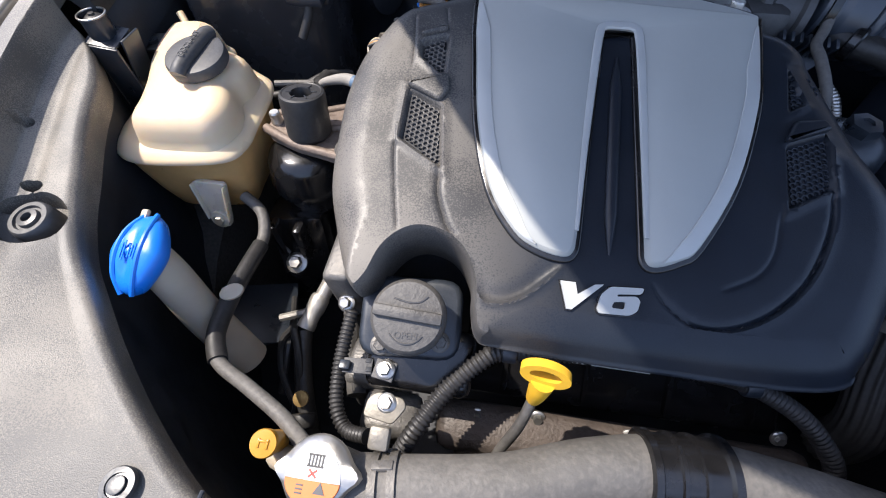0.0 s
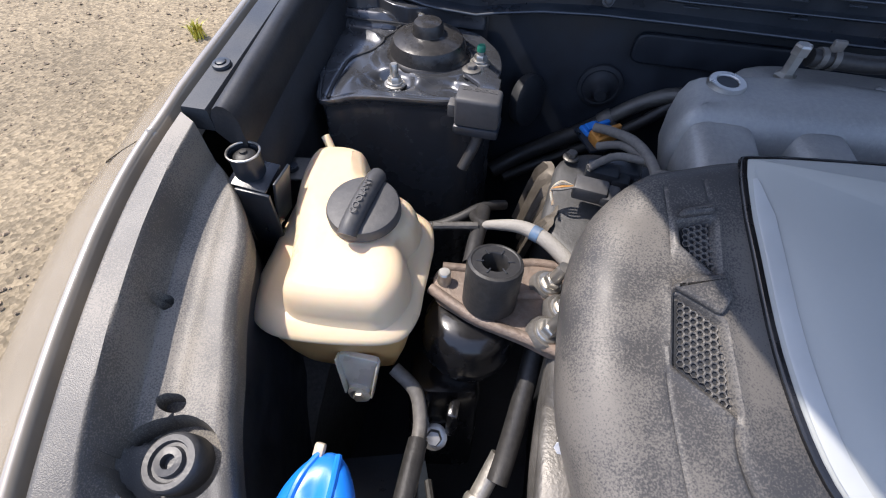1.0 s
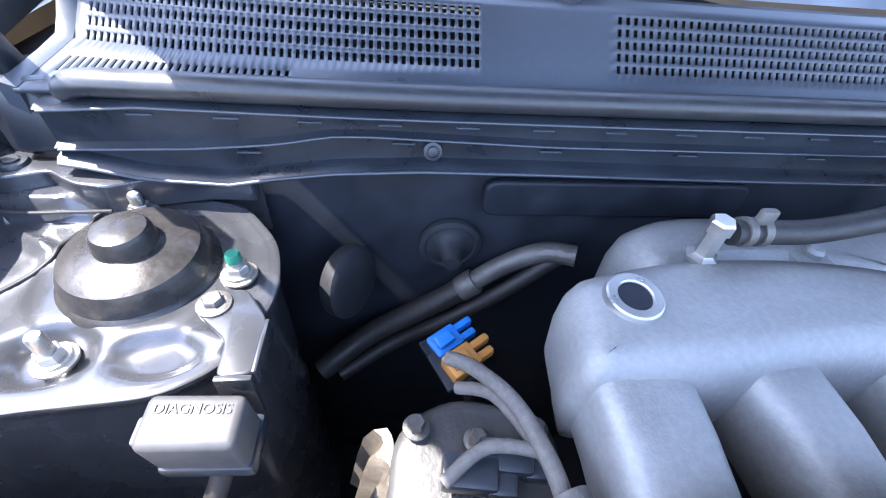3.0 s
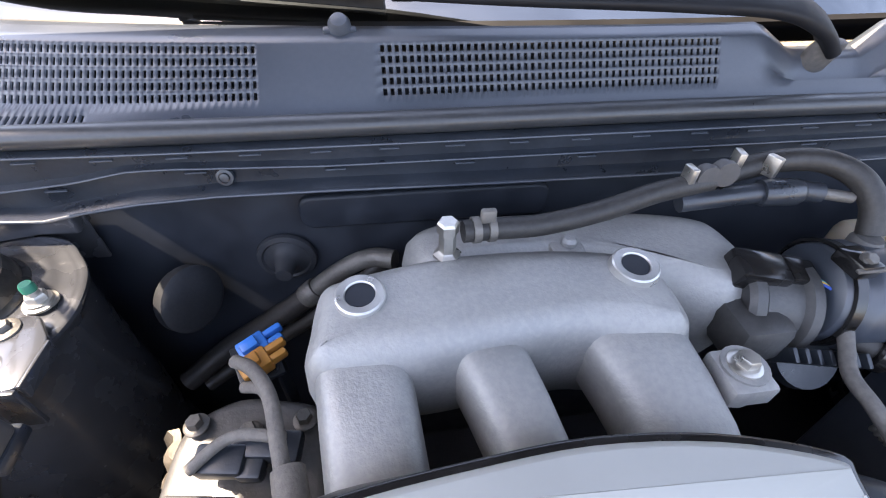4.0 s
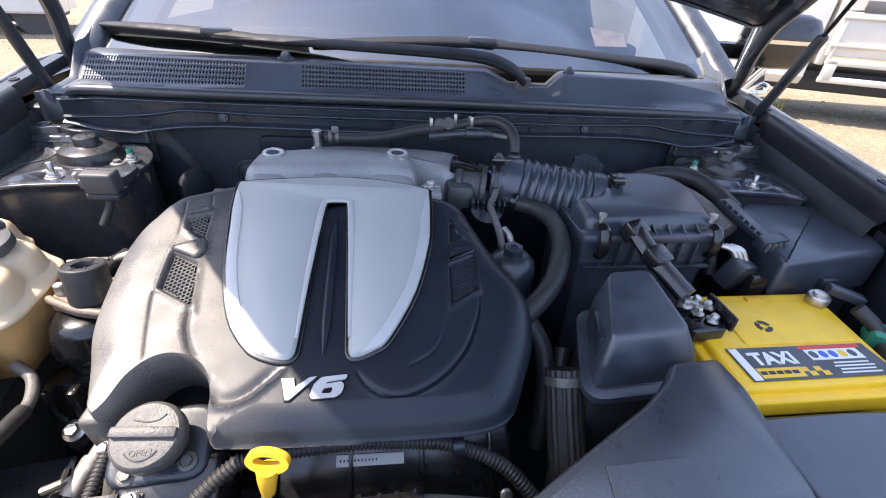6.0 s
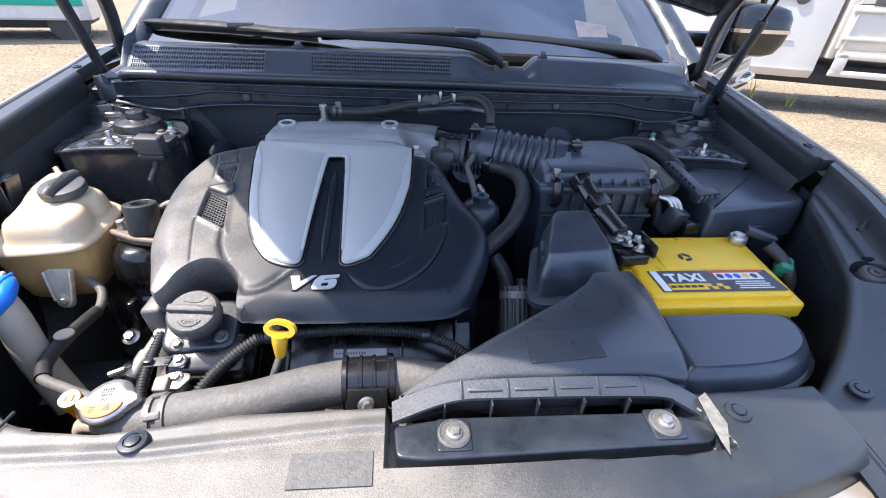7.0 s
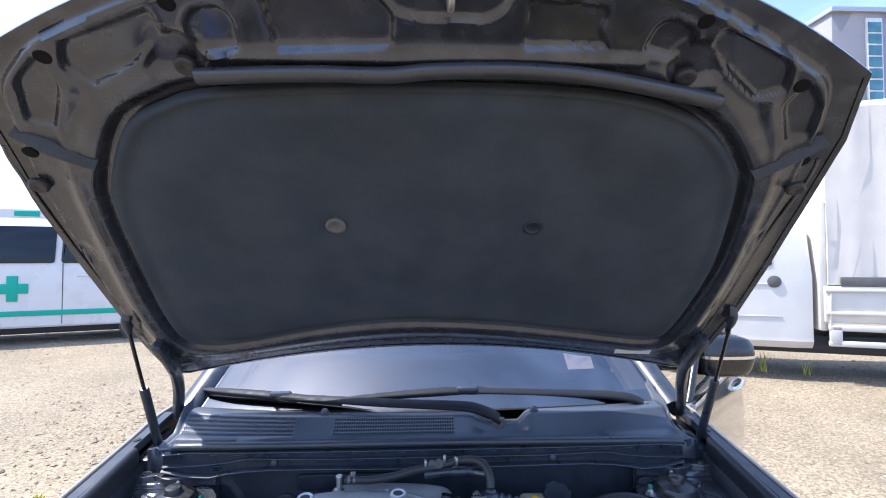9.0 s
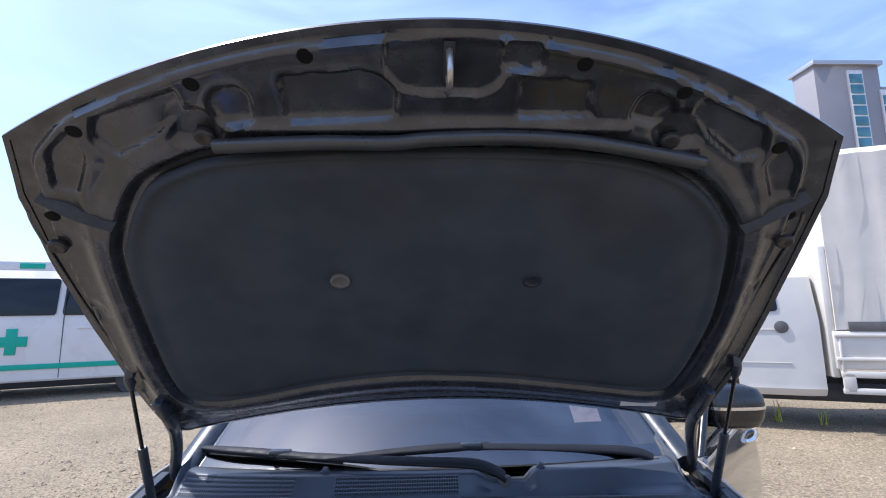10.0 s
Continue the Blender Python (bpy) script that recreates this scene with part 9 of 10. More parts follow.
    # folded flange behind, with its stepped front edge
    fl = [(-0.752, 0.084), (-0.745, 0.077), (-0.728, 0.075), (-0.712, 0.081), (-0.700, 0.086), (-0.688, 0.078), (-0.676, 0.072), (-0.655, 0.070), (-0.63, 0.083), (-0.59, 0.092), (-0.555, 0.09), (-0.555, 0.125), (-0.752, 0.125)]
    bm = BM()
    slab(bm, round_corners([q(x, y).xy[:] for x, y in fl], 0.005), 0.89, lambda x, y: 0.9195 - 0.06 * max(0, 0.705 - abs(x - shift)), r=0.002)
    br = part("rear_flange", bm, TOWER, t, "folded sheet flange")
    push_clip(br, Matrix.Translation(q(-0.728, 0.094, 0.9195)), 0.011, "grey push clip")
    bm = BM()
    rbox(bm, (0.115, 0.004, 0.075), 0.0015, Matrix.Translation(q(-0.61, 0.104, 0.885)))
    part("hanging_sheet", bm, TOWER, t, "dark sheet hanging below the cowl")
    return t


strut_tower(1, 0.0)
strut_tower(-1, -0.035)

# ---- diagnosis plug on its bracket ----
dg = thing("diagnosis_plug", "grey plastic diagnosis plug box on a folded bracket", "connector", (-0.53, -0.09, 0.84))
bm = BM()
slab(bm, round_corners([(-0.566, -0.030), (-0.556, -0.013), (-0.538, -0.011), (-0.520, -0.036), (-0.5195, -0.076), (-0.540, -0.078), (-0.541, -0.052)], 0.006), 0.889, 0.8935, r=0.0015)
rbox(bm, (0.021, 0.004, 0.040), 0.001, Matrix.Translation((-0.530, -0.0785, 0.874)))
rbox(bm, (0.003, 0.038, 0.014), 0.001, Matrix.Translation((-0.5195, -0.056, 0.887)))
part("bracket", bm, TOWER, dg, "folded steel bracket")
bm = BM()
hexbolt(bm, Matrix.Translation((-0.555, -0.025, 0.8935)), 0.0065, 0.007, 1.7)
part("bolt", bm, GREY_METAL, dg)
DGM = Matrix.Translation((-0.534, -0.112, 0.900)) @ pose(0, 0, 0, 6, 0, -2)
bm = BM()
rbox(bm, (0.046, 0.026, 0.034), 0.004, DGM, 3)
dbox = part("housing", bm, CONN_GREY, dg, "grey ribbed plug cap", angle=40)
bm = BM()
rbox(bm, (0.048, 0.030, 0.012), 0.003, DGM @ pose(0, 0.001, -0.022))
part("socket", bm, PLASTIC, dg)
bm = BM()
rbox(bm, (0.008, 0.014, 0.016), 0.002, DGM @ pose(-0.027, 0, -0.004))
part("latch", bm, PLASTIC_GREY, dg)
text_mesh("plug_word", "DIAGNOSIS", 0.0070, 0.0004, DGM @ Matrix.Translation((0, 0.003, 0.0172)), PLASTIC_GREY, dbox, "moulded word DIAGNOSIS", align="CENTER")
bm = BM()
sweep(bm, [(-0.531, -0.112, 0.880), (-0.533, -0.117, 0.862), (-0.538, -0.123, 0.848), (-0.544, -0.130, 0.834)], 0.006, 10, 6)
part("tail", bm, RUBBER, dg)

# ---- round stop on a bracket beside the reservoir ----
rbk = thing("stop_bracket", "black steel bracket with a round rubber buffer in a ring", "bracket", (-0.722, -0.235, 0.82))
bm = BM()
lathe(bm, [(0.0165, -0.022), (0.0165, 0.006), (0.0180, 0.007), (0.0180, 0.004), (0.0160, 0.003), (0.0150, -0.006), (0.0005, -0.006)], 30, Matrix.Translation((-0.722, -0.241, 0.902)) @ Matrix.Scale(0.82, 4))
cup = part("cup", bm, PLASTIC, rbk, "black metal cup", angle=35)
bm = BM()
sweep(bm, [Vector((-0.722 + 0.0141 * math.cos(a), -0.241 + 0.0141 * math.sin(a), 0.9073)) for a in np.linspace(0, 2 * math.pi, 33)], 0.0011, 8, 1, smooth=False)
part("rim", bm, STEEL, cup, "bright worn rim")
bm = BM()
lathe(bm, [(0.012, -0.006), (0.012, 0.002), (0.008, 0.005), (0.004, 0.0055), (0.0038, 0.008), (0.0005, 0.0085)], 24, Matrix.Translation((-0.722, -0.241, 0.902)) @ Matrix.Scale(0.82, 4))
part("buffer", bm, RUBBER, rbk)
bm = BM()
rbox(bm, (0.036, 0.034, 0.003), 0.001, Matrix.Translation((-0.718, -0.243, 0.884)) @ pose(0, 0, 0, 10, 8, 0))
rbox(bm, (0.032, 0.003, 0.10), 0.001, Matrix.Translation((-0.714, -0.258, 0.835)) @ pose(0, 0, 0, 8, 6, 0))
rbox(bm, (0.003, 0.03, 0.06), 0.001, Matrix.Translation((-0.700, -0.238, 0.856)) @ pose(0, 0, 0, 0, 12, 0))
part("bracket_plate", bm, PLASTIC, rbk)

# ---- engine mount ----
mt = thing("engine_mount", "rust-stained mount bracket with a black tubular damper", "engine mount", (-0.48, -0.27, 0.66))
bm = BM()
lathe(bm, [(0.0005, -0.004), (0.022, -0.004), (0.0250, 0.0), (0.0250, 0.044), (0.0240, 0.0475), (0.0215, 0.0485), (0.0205, 0.0478), (0.0125, 0.0478), (0.0115, 0.046), (0.0110, 0.012), (0.0005, 0.012)], 40, Matrix.Translation((-0.490, -0.279, 0.809)) @ pose(0, 0, 0, -9, 0, 0))
tubep = part("damper", bm, RUBBER, mt, "black rubber damper with a hollow core", angle=35)
for a in range(6):
    bm = BM()
    rbox(bm, (0.0065, 0.0014, 0.0012), 0.0003, Matrix.Translation((-0.490, -0.279, 0.809)) @ pose(0, 0, 0, -9, 0, 0) @ pose(0, 0, 0, 0, 0, 60 * a + 10) @ pose(0.0135, 0, 0.0481))
    part("core_notch", bm, DARK, tubep)
pl = [(-0.548, -0.262), (-0.540, -0.246), (-0.50, -0.240), (-0.450, -0.220), (-0.41, -0.222), (-0.40, -0.30), (-0.425, -0.322), (-0.455, -0.312), (-0.50, -0.302), (-0.540, -0.285)]
bm = BM()
slab(bm, round_corners(pl, 0.008), 0.796, 0.806, r=0.003)
part("plate", bm, RUSTY, mt, "rust-brown cast plate")
bm = BM()
sweep(bm, [(x, y, 0.805) for x, y in ((-0.546, -0.276), (-0.50, -0.299), (-0.455, -0.309), (-0.42, -0.318))], 0.0055, 10, 6)
sweep(bm, [(x, y, 0.805) for x, y in ((-0.540, -0.248), (-0.50, -0.242), (-0.455, -0.224), (-0.415, -0.222))], 0.0050, 10, 6)
sweep(bm, [(x, y, 0.806) for x, y in ((-0.47, -0.268), (-0.44, -0.262), (-0.415, -0.268))], 0.0050, 10, 6)
part("plate_rim", bm, RUSTY, mt)
bm = BM()
lathe(bm, [(0.010, 0), (0.010, 0.002), (0.0068, 0.003), (0.0068, 0.010), (0.0062, 0.011), (0.0062, 0.020), (0.005, 0.0215), (0.0005, 0.0215)], 18, Matrix.Translation((-0.535, -0.266, 0.800)))
part("stud_bolt", bm, STEEL, mt, "bright plated bolt")
for k, (x, y, z) in enumerate(((-0.437, -0.250, 0.808), (-0.436, -0.302, 0.808), (-0.424, -0.277, 0.810))):
    M = Matrix.Translation((x, y, z)) @ pose(0, 0, 0, 0, 18, 0)
    bm = BM()
    lathe(bm, [(0.017, -0.006), (0.0165, 0.0), (0.0150, 0.003)], 24, M)
    part("boss", bm, GREY_METAL, mt)
    bm = BM()
    hexbolt(bm, M @ pose(0, 0, 0.003, 0, 0, 25 * k), 0.0092, 0.010, 1.35)
    lathe(bm, [(0.0062, 0.012), (0.0062, 0.032), (0.0005, 0.032)], 16, M)
    part("bolt", bm, STEEL, mt)
bm = BM()
lathe(bm, [(0.036, -0.085), (0.038, -0.06), (0.046, -0.055), (0.047, -0.040), (0.044, -0.034), (0.044, -0.018), (0.038, -0.006), (0.028, 0.0)], 36, Matrix.Translation((-0.505, -0.285, 0.792)))
part("rubber_mount", bm, GLOSSY, mt, "glossy black rubber mount", angle=40)
bm = BM()
rbox(bm, (0.075, 0.06, 0.16), 0.012, Matrix.Translation((-0.52, -0.325, 0.63)) @ pose(0, 0, 0, -12, 0, 10), 2)
rbox(bm, (0.012, 0.02, 0.06), 0.004, Matrix.Translation((-0.535, -0.35, 0.69)))
rbox(bm, (0.012, 0.02, 0.06), 0.004, Matrix.Translation((-0.505, -0.352, 0.69)))
part("mount_foot", bm, GLOSSY, mt)
bm = BM()
hexbolt(bm, Matrix.Translation((-0.522, -0.362, 0.650)) @ pose(0, 0, 0, 30, 0, 0), 0.009, 0.010, 1.6)
part("foot_bolt", bm, STEEL, mt)

# ---- air conditioning pipe, lines and cables at the side ----
ac = thing("air_conditioning_pipe", "bare alloy air conditioning pipe and black hose", "pipe", (-0.45, -0.42, 0.55))
bm = BM()
sweep(bm, [(-0.435, -0.285, 0.74), (-0.440, -0.33, 0.715), (-0.447, -0.375, 0.69), (-0.452, -0.40, 0.68)], 0.0105, 14, 6)
part("hose", bm, RUBBER, ac, angle=80)
bm = BM()
sweep(bm, [(-0.452, -0.375, 0.682), (-0.462, -0.40, 0.668), (-0.472, -0.425, 0.656), (-0.478, -0.445, 0.648)], 0.0095, 16, 6)
lathe(bm, [(0.0105, 0), (0.0120, 0.004), (0.0120, 0.018), (0.0105, 0.024), (0.0105, 0.034), (0.0115, 0.036), (0.0115, 0.044)], 20, along((-0.468, -0.412, 0.662), (-0.480, -0.45, 0.646)))
sweep(bm, [(-0.475, -0.430, 0.655), (-0.495, -0.436, 0.65), (-0.516, -0.442, 0.645)], 0.005, 8, 5)
part("ferrule", bm, material("bare alloy", (0.46, 0.44, 0.40), 0.5, metal=0.7, vary=0.3, scale=60, bump=0.2, dust=0.3), ac, "bare alloy ferrule")
bm = BM()
sweep(bm, [(-0.481, -0.455, 0.644), (-0.474, -0.49, 0.632), (-0.462, -0.53, 0.61), (-0.45, -0.56, 0.59)], 0.0105, 14, 6)
lathe(bm, [(0.013, 0), (0.014, 0.003), (0.014, 0.014), (0.012, 0.016)], 20, along((-0.455, -0.545, 0.625), (-0.452, -0.56, 0.62)))
part("lower_pipe", bm, RUBBER, ac, angle=80)
bm = BM()
lathe(bm, [(0.0085, 0), (0.0092, 0.002), (0.0092, 0.006), (0.0005, 0.007)], 18, Matrix.Translation((-0.464, -0.528, 0.622)) @ pose(0, 0, 0, 25, 0, 0))
part("brass_cap", bm, material("dull brass", (0.45, 0.30, 0.12), 0.45, metal=0.8, vary=0.2), ac, "dull brass port cap")
cbl = thing("side_cables", "cluster of thin black cables beside the pipe", "cable", (-0.49, -0.47, 0.6))
for k, pts in enumerate(([(-0.49, -0.455, 0.655), (-0.505, -0.47, 0.64), (-0.50, -0.50, 0.62), (-0.48, -0.53, 0.60)], [(-0.488, -0.46, 0.66), (-0.475, -0.49, 0.645), (-0.472, -0.52, 0.62), (-0.48, -0.56, 0.58)],
                         [(-0.52, -0.40, 0.62), (-0.505, -0.44, 0.63), (-0.497, -0.475, 0.635), (-0.50, -0.52, 0.60)])):
    bm = BM()
    sweep(bm, pts, 0.0045, 8, 6)
    part("cable", bm, RUBBER, cbl)
bm = BM()
rbox(bm, (0.10, 0.10, 0.004), 0.001, Matrix.Translation((-0.56, -0.43, 0.62)) @ pose(0, 0, 0, -10, 12, 20))
part("splash_plate", bm, PLASTIC, cbl)

# taped cables that run to the engine's flank, seen over the mount
tc = thing("taped_cable", "grey taped cable with a blue marking", "cable", (-0.45, -0.2, 0.78))
bm = BM()
sweep(bm, [(-0.508, -0.184, 0.806), (-0.496, -0.187, 0.813), (-0.470, -0.192, 0.821), (-0.447, -0.203, 0.822), (-0.425, -0.219, 0.817), (-0.405, -0.235, 0.808)], lambda u: 0.0045 + 0.0035 * math.sin(min(1, u * 1.6) * 1.6), 12, 8)
part("taped_run", bm, TAPE_PALE, tc, angle=80)
bm = BM()
sweep(bm, [(-0.524, -0.120, 0.765), (-0.523, -0.145, 0.785), (-0.520, -0.168, 0.798), (-0.507, -0.184, 0.806)], 0.0055, 12, 8)
part("dark_run", bm, RUBBER, tc, angle=80)
bm = BM()
sweep(bm, [(-0.458, -0.1972, 0.8219), (-0.450, -0.2012, 0.8222)], 0.0084, 12, 4)
part("blue_mark", bm, material("faded blue tape", (0.06, 0.14, 0.26), 0.6, vary=0.35, scale=90, bump=0.1, dust=0.3), tc, "blue tape mark")
bm = BM()
sweep(bm, [(-0.513, -0.150, 0.795), (-0.513, -0.180, 0.80), (-0.514, -0.21, 0.802), (-0.514, -0.235, 0.80)], 0.0085, 12, 6)
part("grey_pipe", bm, RUBBER, tc)
bm = BM()
sweep(bm, [(-0.60, -0.175, 0.77), (-0.565, -0.168, 0.775), (-0.54, -0.160, 0.785), (-0.515, -0.140, 0.79), (-0.49, -0.12, 0.78)], 0.006, 10, 6)
part("floor_cable", bm, RUBBER, tc, angle=80)

# ---- coil pack and plugs behind the cover ----
cp = thing("ignition_coils", "grimy engine top with coil plugs and wires", "ignition coil", (-0.38, -0.13, 0.74))
bm = BM()
slab(bm, round_corners([(-0.452, -0.185), (-0.440, -0.080), (-0.400, -0.060), (-0.330, -0.075), (-0.320, -0.20), (-0.40, -0.23)], 0.02), 0.66, lambda x, y: 0.822 + 0.15 * (y + 0.15), r=0.01)
part("engine_top", bm, CAST_DARK, cp, "grimy alloy cylinder head", angle=50)
bm = BM()
rows = []
for k in range(25):
    u = k / 24
    y, x = -0.078 - 0.115 * u, -0.458 + 0.012 * math.sin(u * 3)
    off = 0.0035 * (1 if k % 4 in (1, 2) else -1)
    rows.append([bm.verts.new((x + dx + off * w, y, z)) for dx, z, w in ((0.014, 0.822, 0.2), (0.006, 0.820, 0.6), (0.0, 0.808, 1), (-0.006, 0.780, 1), (-0.016, 0.72, 1))])
for r, t in zip(rows, rows[1:]):
    for q in range(4):
        bm.faces.new((r[q], r[q + 1], t[q + 1], t[q]))
part("ribbed_shield", bm, SHIELD, cp, "pleated dull metal heat shield", angle=50)
for x, y, z, m in ((-0.408, -0.152, 0.850, CONN_GREY), (-0.395, -0.120, 0.848, PLASTIC), (-0.372, -0.112, 0.848, PLASTIC)):
    bm = BM()
    rbox(bm, (0.034, 0.020, 0.018), 0.003, Matrix.Translation((x, y, z)) @ pose(0, 0, 0, 8, 0, -8))
    rbox(bm, (0.018, 0.022, 0.013), 0.003, Matrix.Translation((x + 0.020, y - 0.003, z - 0.002)) @ pose(0, 0, 0, 8, 0, -8))
    part("coil_plug", bm, m, cp)
for k in range(4):
    bm = BM()
    sweep(bm, [(-0.425, -0.150 - 0.003 * k, 0.850 + 0.002 * k), (-0.438, -0.150 - 0.004 * k, 0.853), (-0.446, -0.158, 0.846), (-0.442, -0.170, 0.838)], 0.0015, 6, 6)
    part("wire", bm, (MILKY, TAPE, CONN_ORANGE, TAPE)[k], cp)
for x, y in ((-0.425, -0.085), (-0.385, -0.095), (-0.345, -0.09)):
    bm = BM()
    hexbolt(bm, Matrix.Translation((x, y, 0.826 + 0.15 * (y + 0.15))), 0.006, 0.009)
    part("bolt", bm, GREY_METAL, cp)
bm = BM()
sweep(bm, [(-0.345, -0.155, 0.862), (-0.352, -0.125, 0.872), (-0.365, -0.085, 0.868), (-0.385, -0.055, 0.858), (-0.402, -0.042, 0.852)], 0.0055, 10, 6)
sweep(bm, [(-0.352, -0.125, 0.872), (-0.372, -0.075, 0.855), (-0.395, -0.058, 0.838)], 0.0048, 10, 6)
sweep(bm, [(-0.350, -0.118, 0.868), (-0.385, -0.112, 0.866), (-0.412, -0.128, 0.858)], 0.0042, 10, 6)
sweep(bm, [(-0.345, -0.14, 0.868), (-0.338, -0.17, 0.868), (-0.335, -0.20, 0.87)], 0.011, 12, 6)
part("coil_loom", bm, TAPE, cp, angle=80)
sp = thing("sensor_plugs", "blue plug clipped above an orange plug", "connector", (-0.385, -0.02, 0.81))
for x, y, z, m in ((-0.403, -0.012, 0.826, CONN_BLUE), (-0.394, -0.038, 0.838, CONN_ORANGE)):
    M = Matrix.Translation((x + 0.004, y, z)) @ pose(0, 0, 0, 6, -8, 32) @ Matrix.Scale(0.84, 4)
    bm = BM()
    rbox(bm, (0.030, 0.024, 0.018), 0.003, M)
    rbox(bm, (0.018, 0.014, 0.008), 0.002, M @ pose(-0.002, 0, 0.011))
    rbox(bm, (0.026, 0.008, 0.012), 0.003, M @ pose(0.022, 0.006, 0))
    rbox(bm, (0.022, 0.008, 0.012), 0.003, M @ pose(0.020, -0.006, 0))
    part("plug", bm, m, sp, "blue plug" if m == CONN_BLUE else "orange plug")
bm = BM()
rbox(bm, (0.036, 0.048, 0.004), 0.001, Matrix.Translation((-0.394, -0.026, 0.826)) @ pose(0, 0, 0, 0, 0, 25))
rbox(bm, (0.004, 0.02, 0.08), 0.001, Matrix.Translation((-0.375, -0.03, 0.79)))
part("plug_bracket", bm, PLASTIC, sp)
hp = thing("heater_pipes", "alloy and rubber pipes across the firewall", "pipe", (-0.33, 0.06, 0.74))
bm = BM()
sweep(bm, [(-0.52, 0.05, 0.69), (-0.472, 0.075, 0.715), (-0.434, 0.082, 0.737), (-0.386, 0.086, 0.768), (-0.368, 0.088, 0.782)], 0.0125, 14, 6)
sweep(bm, [(-0.50, 0.05, 0.68), (-0.443, 0.075, 0.702), (-0.381, 0.078, 0.743), (-0.327, 0.08, 0.785), (-0.281, 0.08, 0.833)], 0.0085, 12, 6)
part("hose", bm, RUBBER, hp, angle=80)
bm = BM()
lathe(bm, [(0.0135, 0), (0.014, 0.002), (0.014, 0.018), (0.013, 0.02)], 18, along((-0.372, 0.087, 0.779), (-0.358, 0.088, 0.791)))
sweep(bm, [(-0.362, 0.088, 0.788), (-0.338, 0.089, 0.808), (-0.312, 0.088, 0.826), (-0.29, 0.082, 0.838), (-0.268, 0.072, 0.842)], 0.0105, 12, 5)
part("ferrule", bm, GREY_METAL, hp, "dull alloy pipe end")
gr = thing("firewall_grommet", "round black rubber grommet on the firewall", "grommet", (-0.40, 0.10, 0.82))
bm = BM()
lathe(bm, [(0.032, 0), (0.031, 0.004), (0.026, 0.006), (0.024, 0.004), (0.018, 0.006), (0.012, 0.012), (0.008, 0.03), (0.0005, 0.03)], 32, Matrix.Translation((-0.385, 0.108, 0.825)) @ pose(0, 0, 0, 90, 0, 0))
part("flange", bm, DARK, gr)
bm = BM()
lathe(bm, [(0.034, 0), (0.036, 0.004), (0.036, 0.014), (0.030, 0.018), (0.0005, 0.018)], 32, Matrix.Translation((-0.49, 0.078, 0.806)) @ pose(0, 0, 0, 80, 0, 60))
part("vacuum_disc", bm, DARK, gr)

# ---- door mirror of this car ----
dm = new("door_mirror")
dm.parent, dm.matrix_parent_inverse = car, to_world(car)
tagged(dm, "dark door mirror with a chrome strip")
for sx in (1,):
    bm = BM()
    rings = []
    for z, w, d in ((1.010, 0.065, 0.035), (1.020, 0.092, 0.052), (1.045, 0.106, 0.062), (1.075, 0.112, 0.068), (1.082, 0.113, 0.068)):
        rings.append([(sx * 1.105 + w * math.copysign(abs(math.cos(a)) ** 0.6, math.cos(a)), 0.605 + d * math.copysign(abs(math.sin(a)) ** 0.7, math.sin(a)), z) for a in np.linspace(0, 2 * math.pi, 33)[:-1]])
    loft(bm, rings)
    part("lower_shell", bm, GLOSSY, dm, "glossy black lower shell", angle=60)
    bm = BM()
    rings = []
    for z, w, d in ((1.0825, 0.114, 0.069), (1.094, 0.116, 0.071), (1.0945, 0.113, 0.068)):
        rings.append([(sx * 1.105 + w * math.copysign(abs(math.cos(a)) ** 0.6, math.cos(a)), 0.605 + d * math.copysign(abs(math.sin(a)) ** 0.7, math.sin(a)), z) for a in np.linspace(0, 2 * math.pi, 33)[:-1]])
    loft(bm, rings)
    part("chrome_strip", bm, CHROME, dm, "chrome strip", angle=60)
    bm = BM()
    rings = []
    for z, w, d in ((1.095, 0.113, 0.068), (1.125, 0.110, 0.066), (1.150, 0.095, 0.055), (1.162, 0.06, 0.035), (1.165, 0.02, 0.01)):
        rings.append([(sx * 1.105 + w * math.copysign(abs(math.cos(a)) ** 0.6, math.cos(a)), 0.605 + d * math.copysign(abs(math.sin(a)) ** 0.7, math.sin(a)), z) for a in np.linspace(0, 2 * math.pi, 33)[:-1]])
    loft(bm, rings)
    part("upper_shell", bm, GLOSSY, dm, "dark painted upper shell", angle=60)
    bm = BM()
    rbox(bm, (0.20, 0.05, 0.05), 0.015, Matrix.Translation((sx * 0.93, 0.63, 1.05)))
    part("stalk", bm, GLOSSY, dm)
for sx in (1, -1):
    for y in (-0.17, 2.65):
        bm = BM()
        M = Matrix.Translation((sx * 0.78, y, 0.33)) @ pose(0, 0, 0, 0, 90, 0)
        lathe(bm, [(0.20, -0.11), (0.31, -0.105), (0.33, -0.07), (0.33, 0.07), (0.31, 0.105), (0.20, 0.11)], 32, M)
        part("tyre", bm, TYRE, car, "black road tyre")

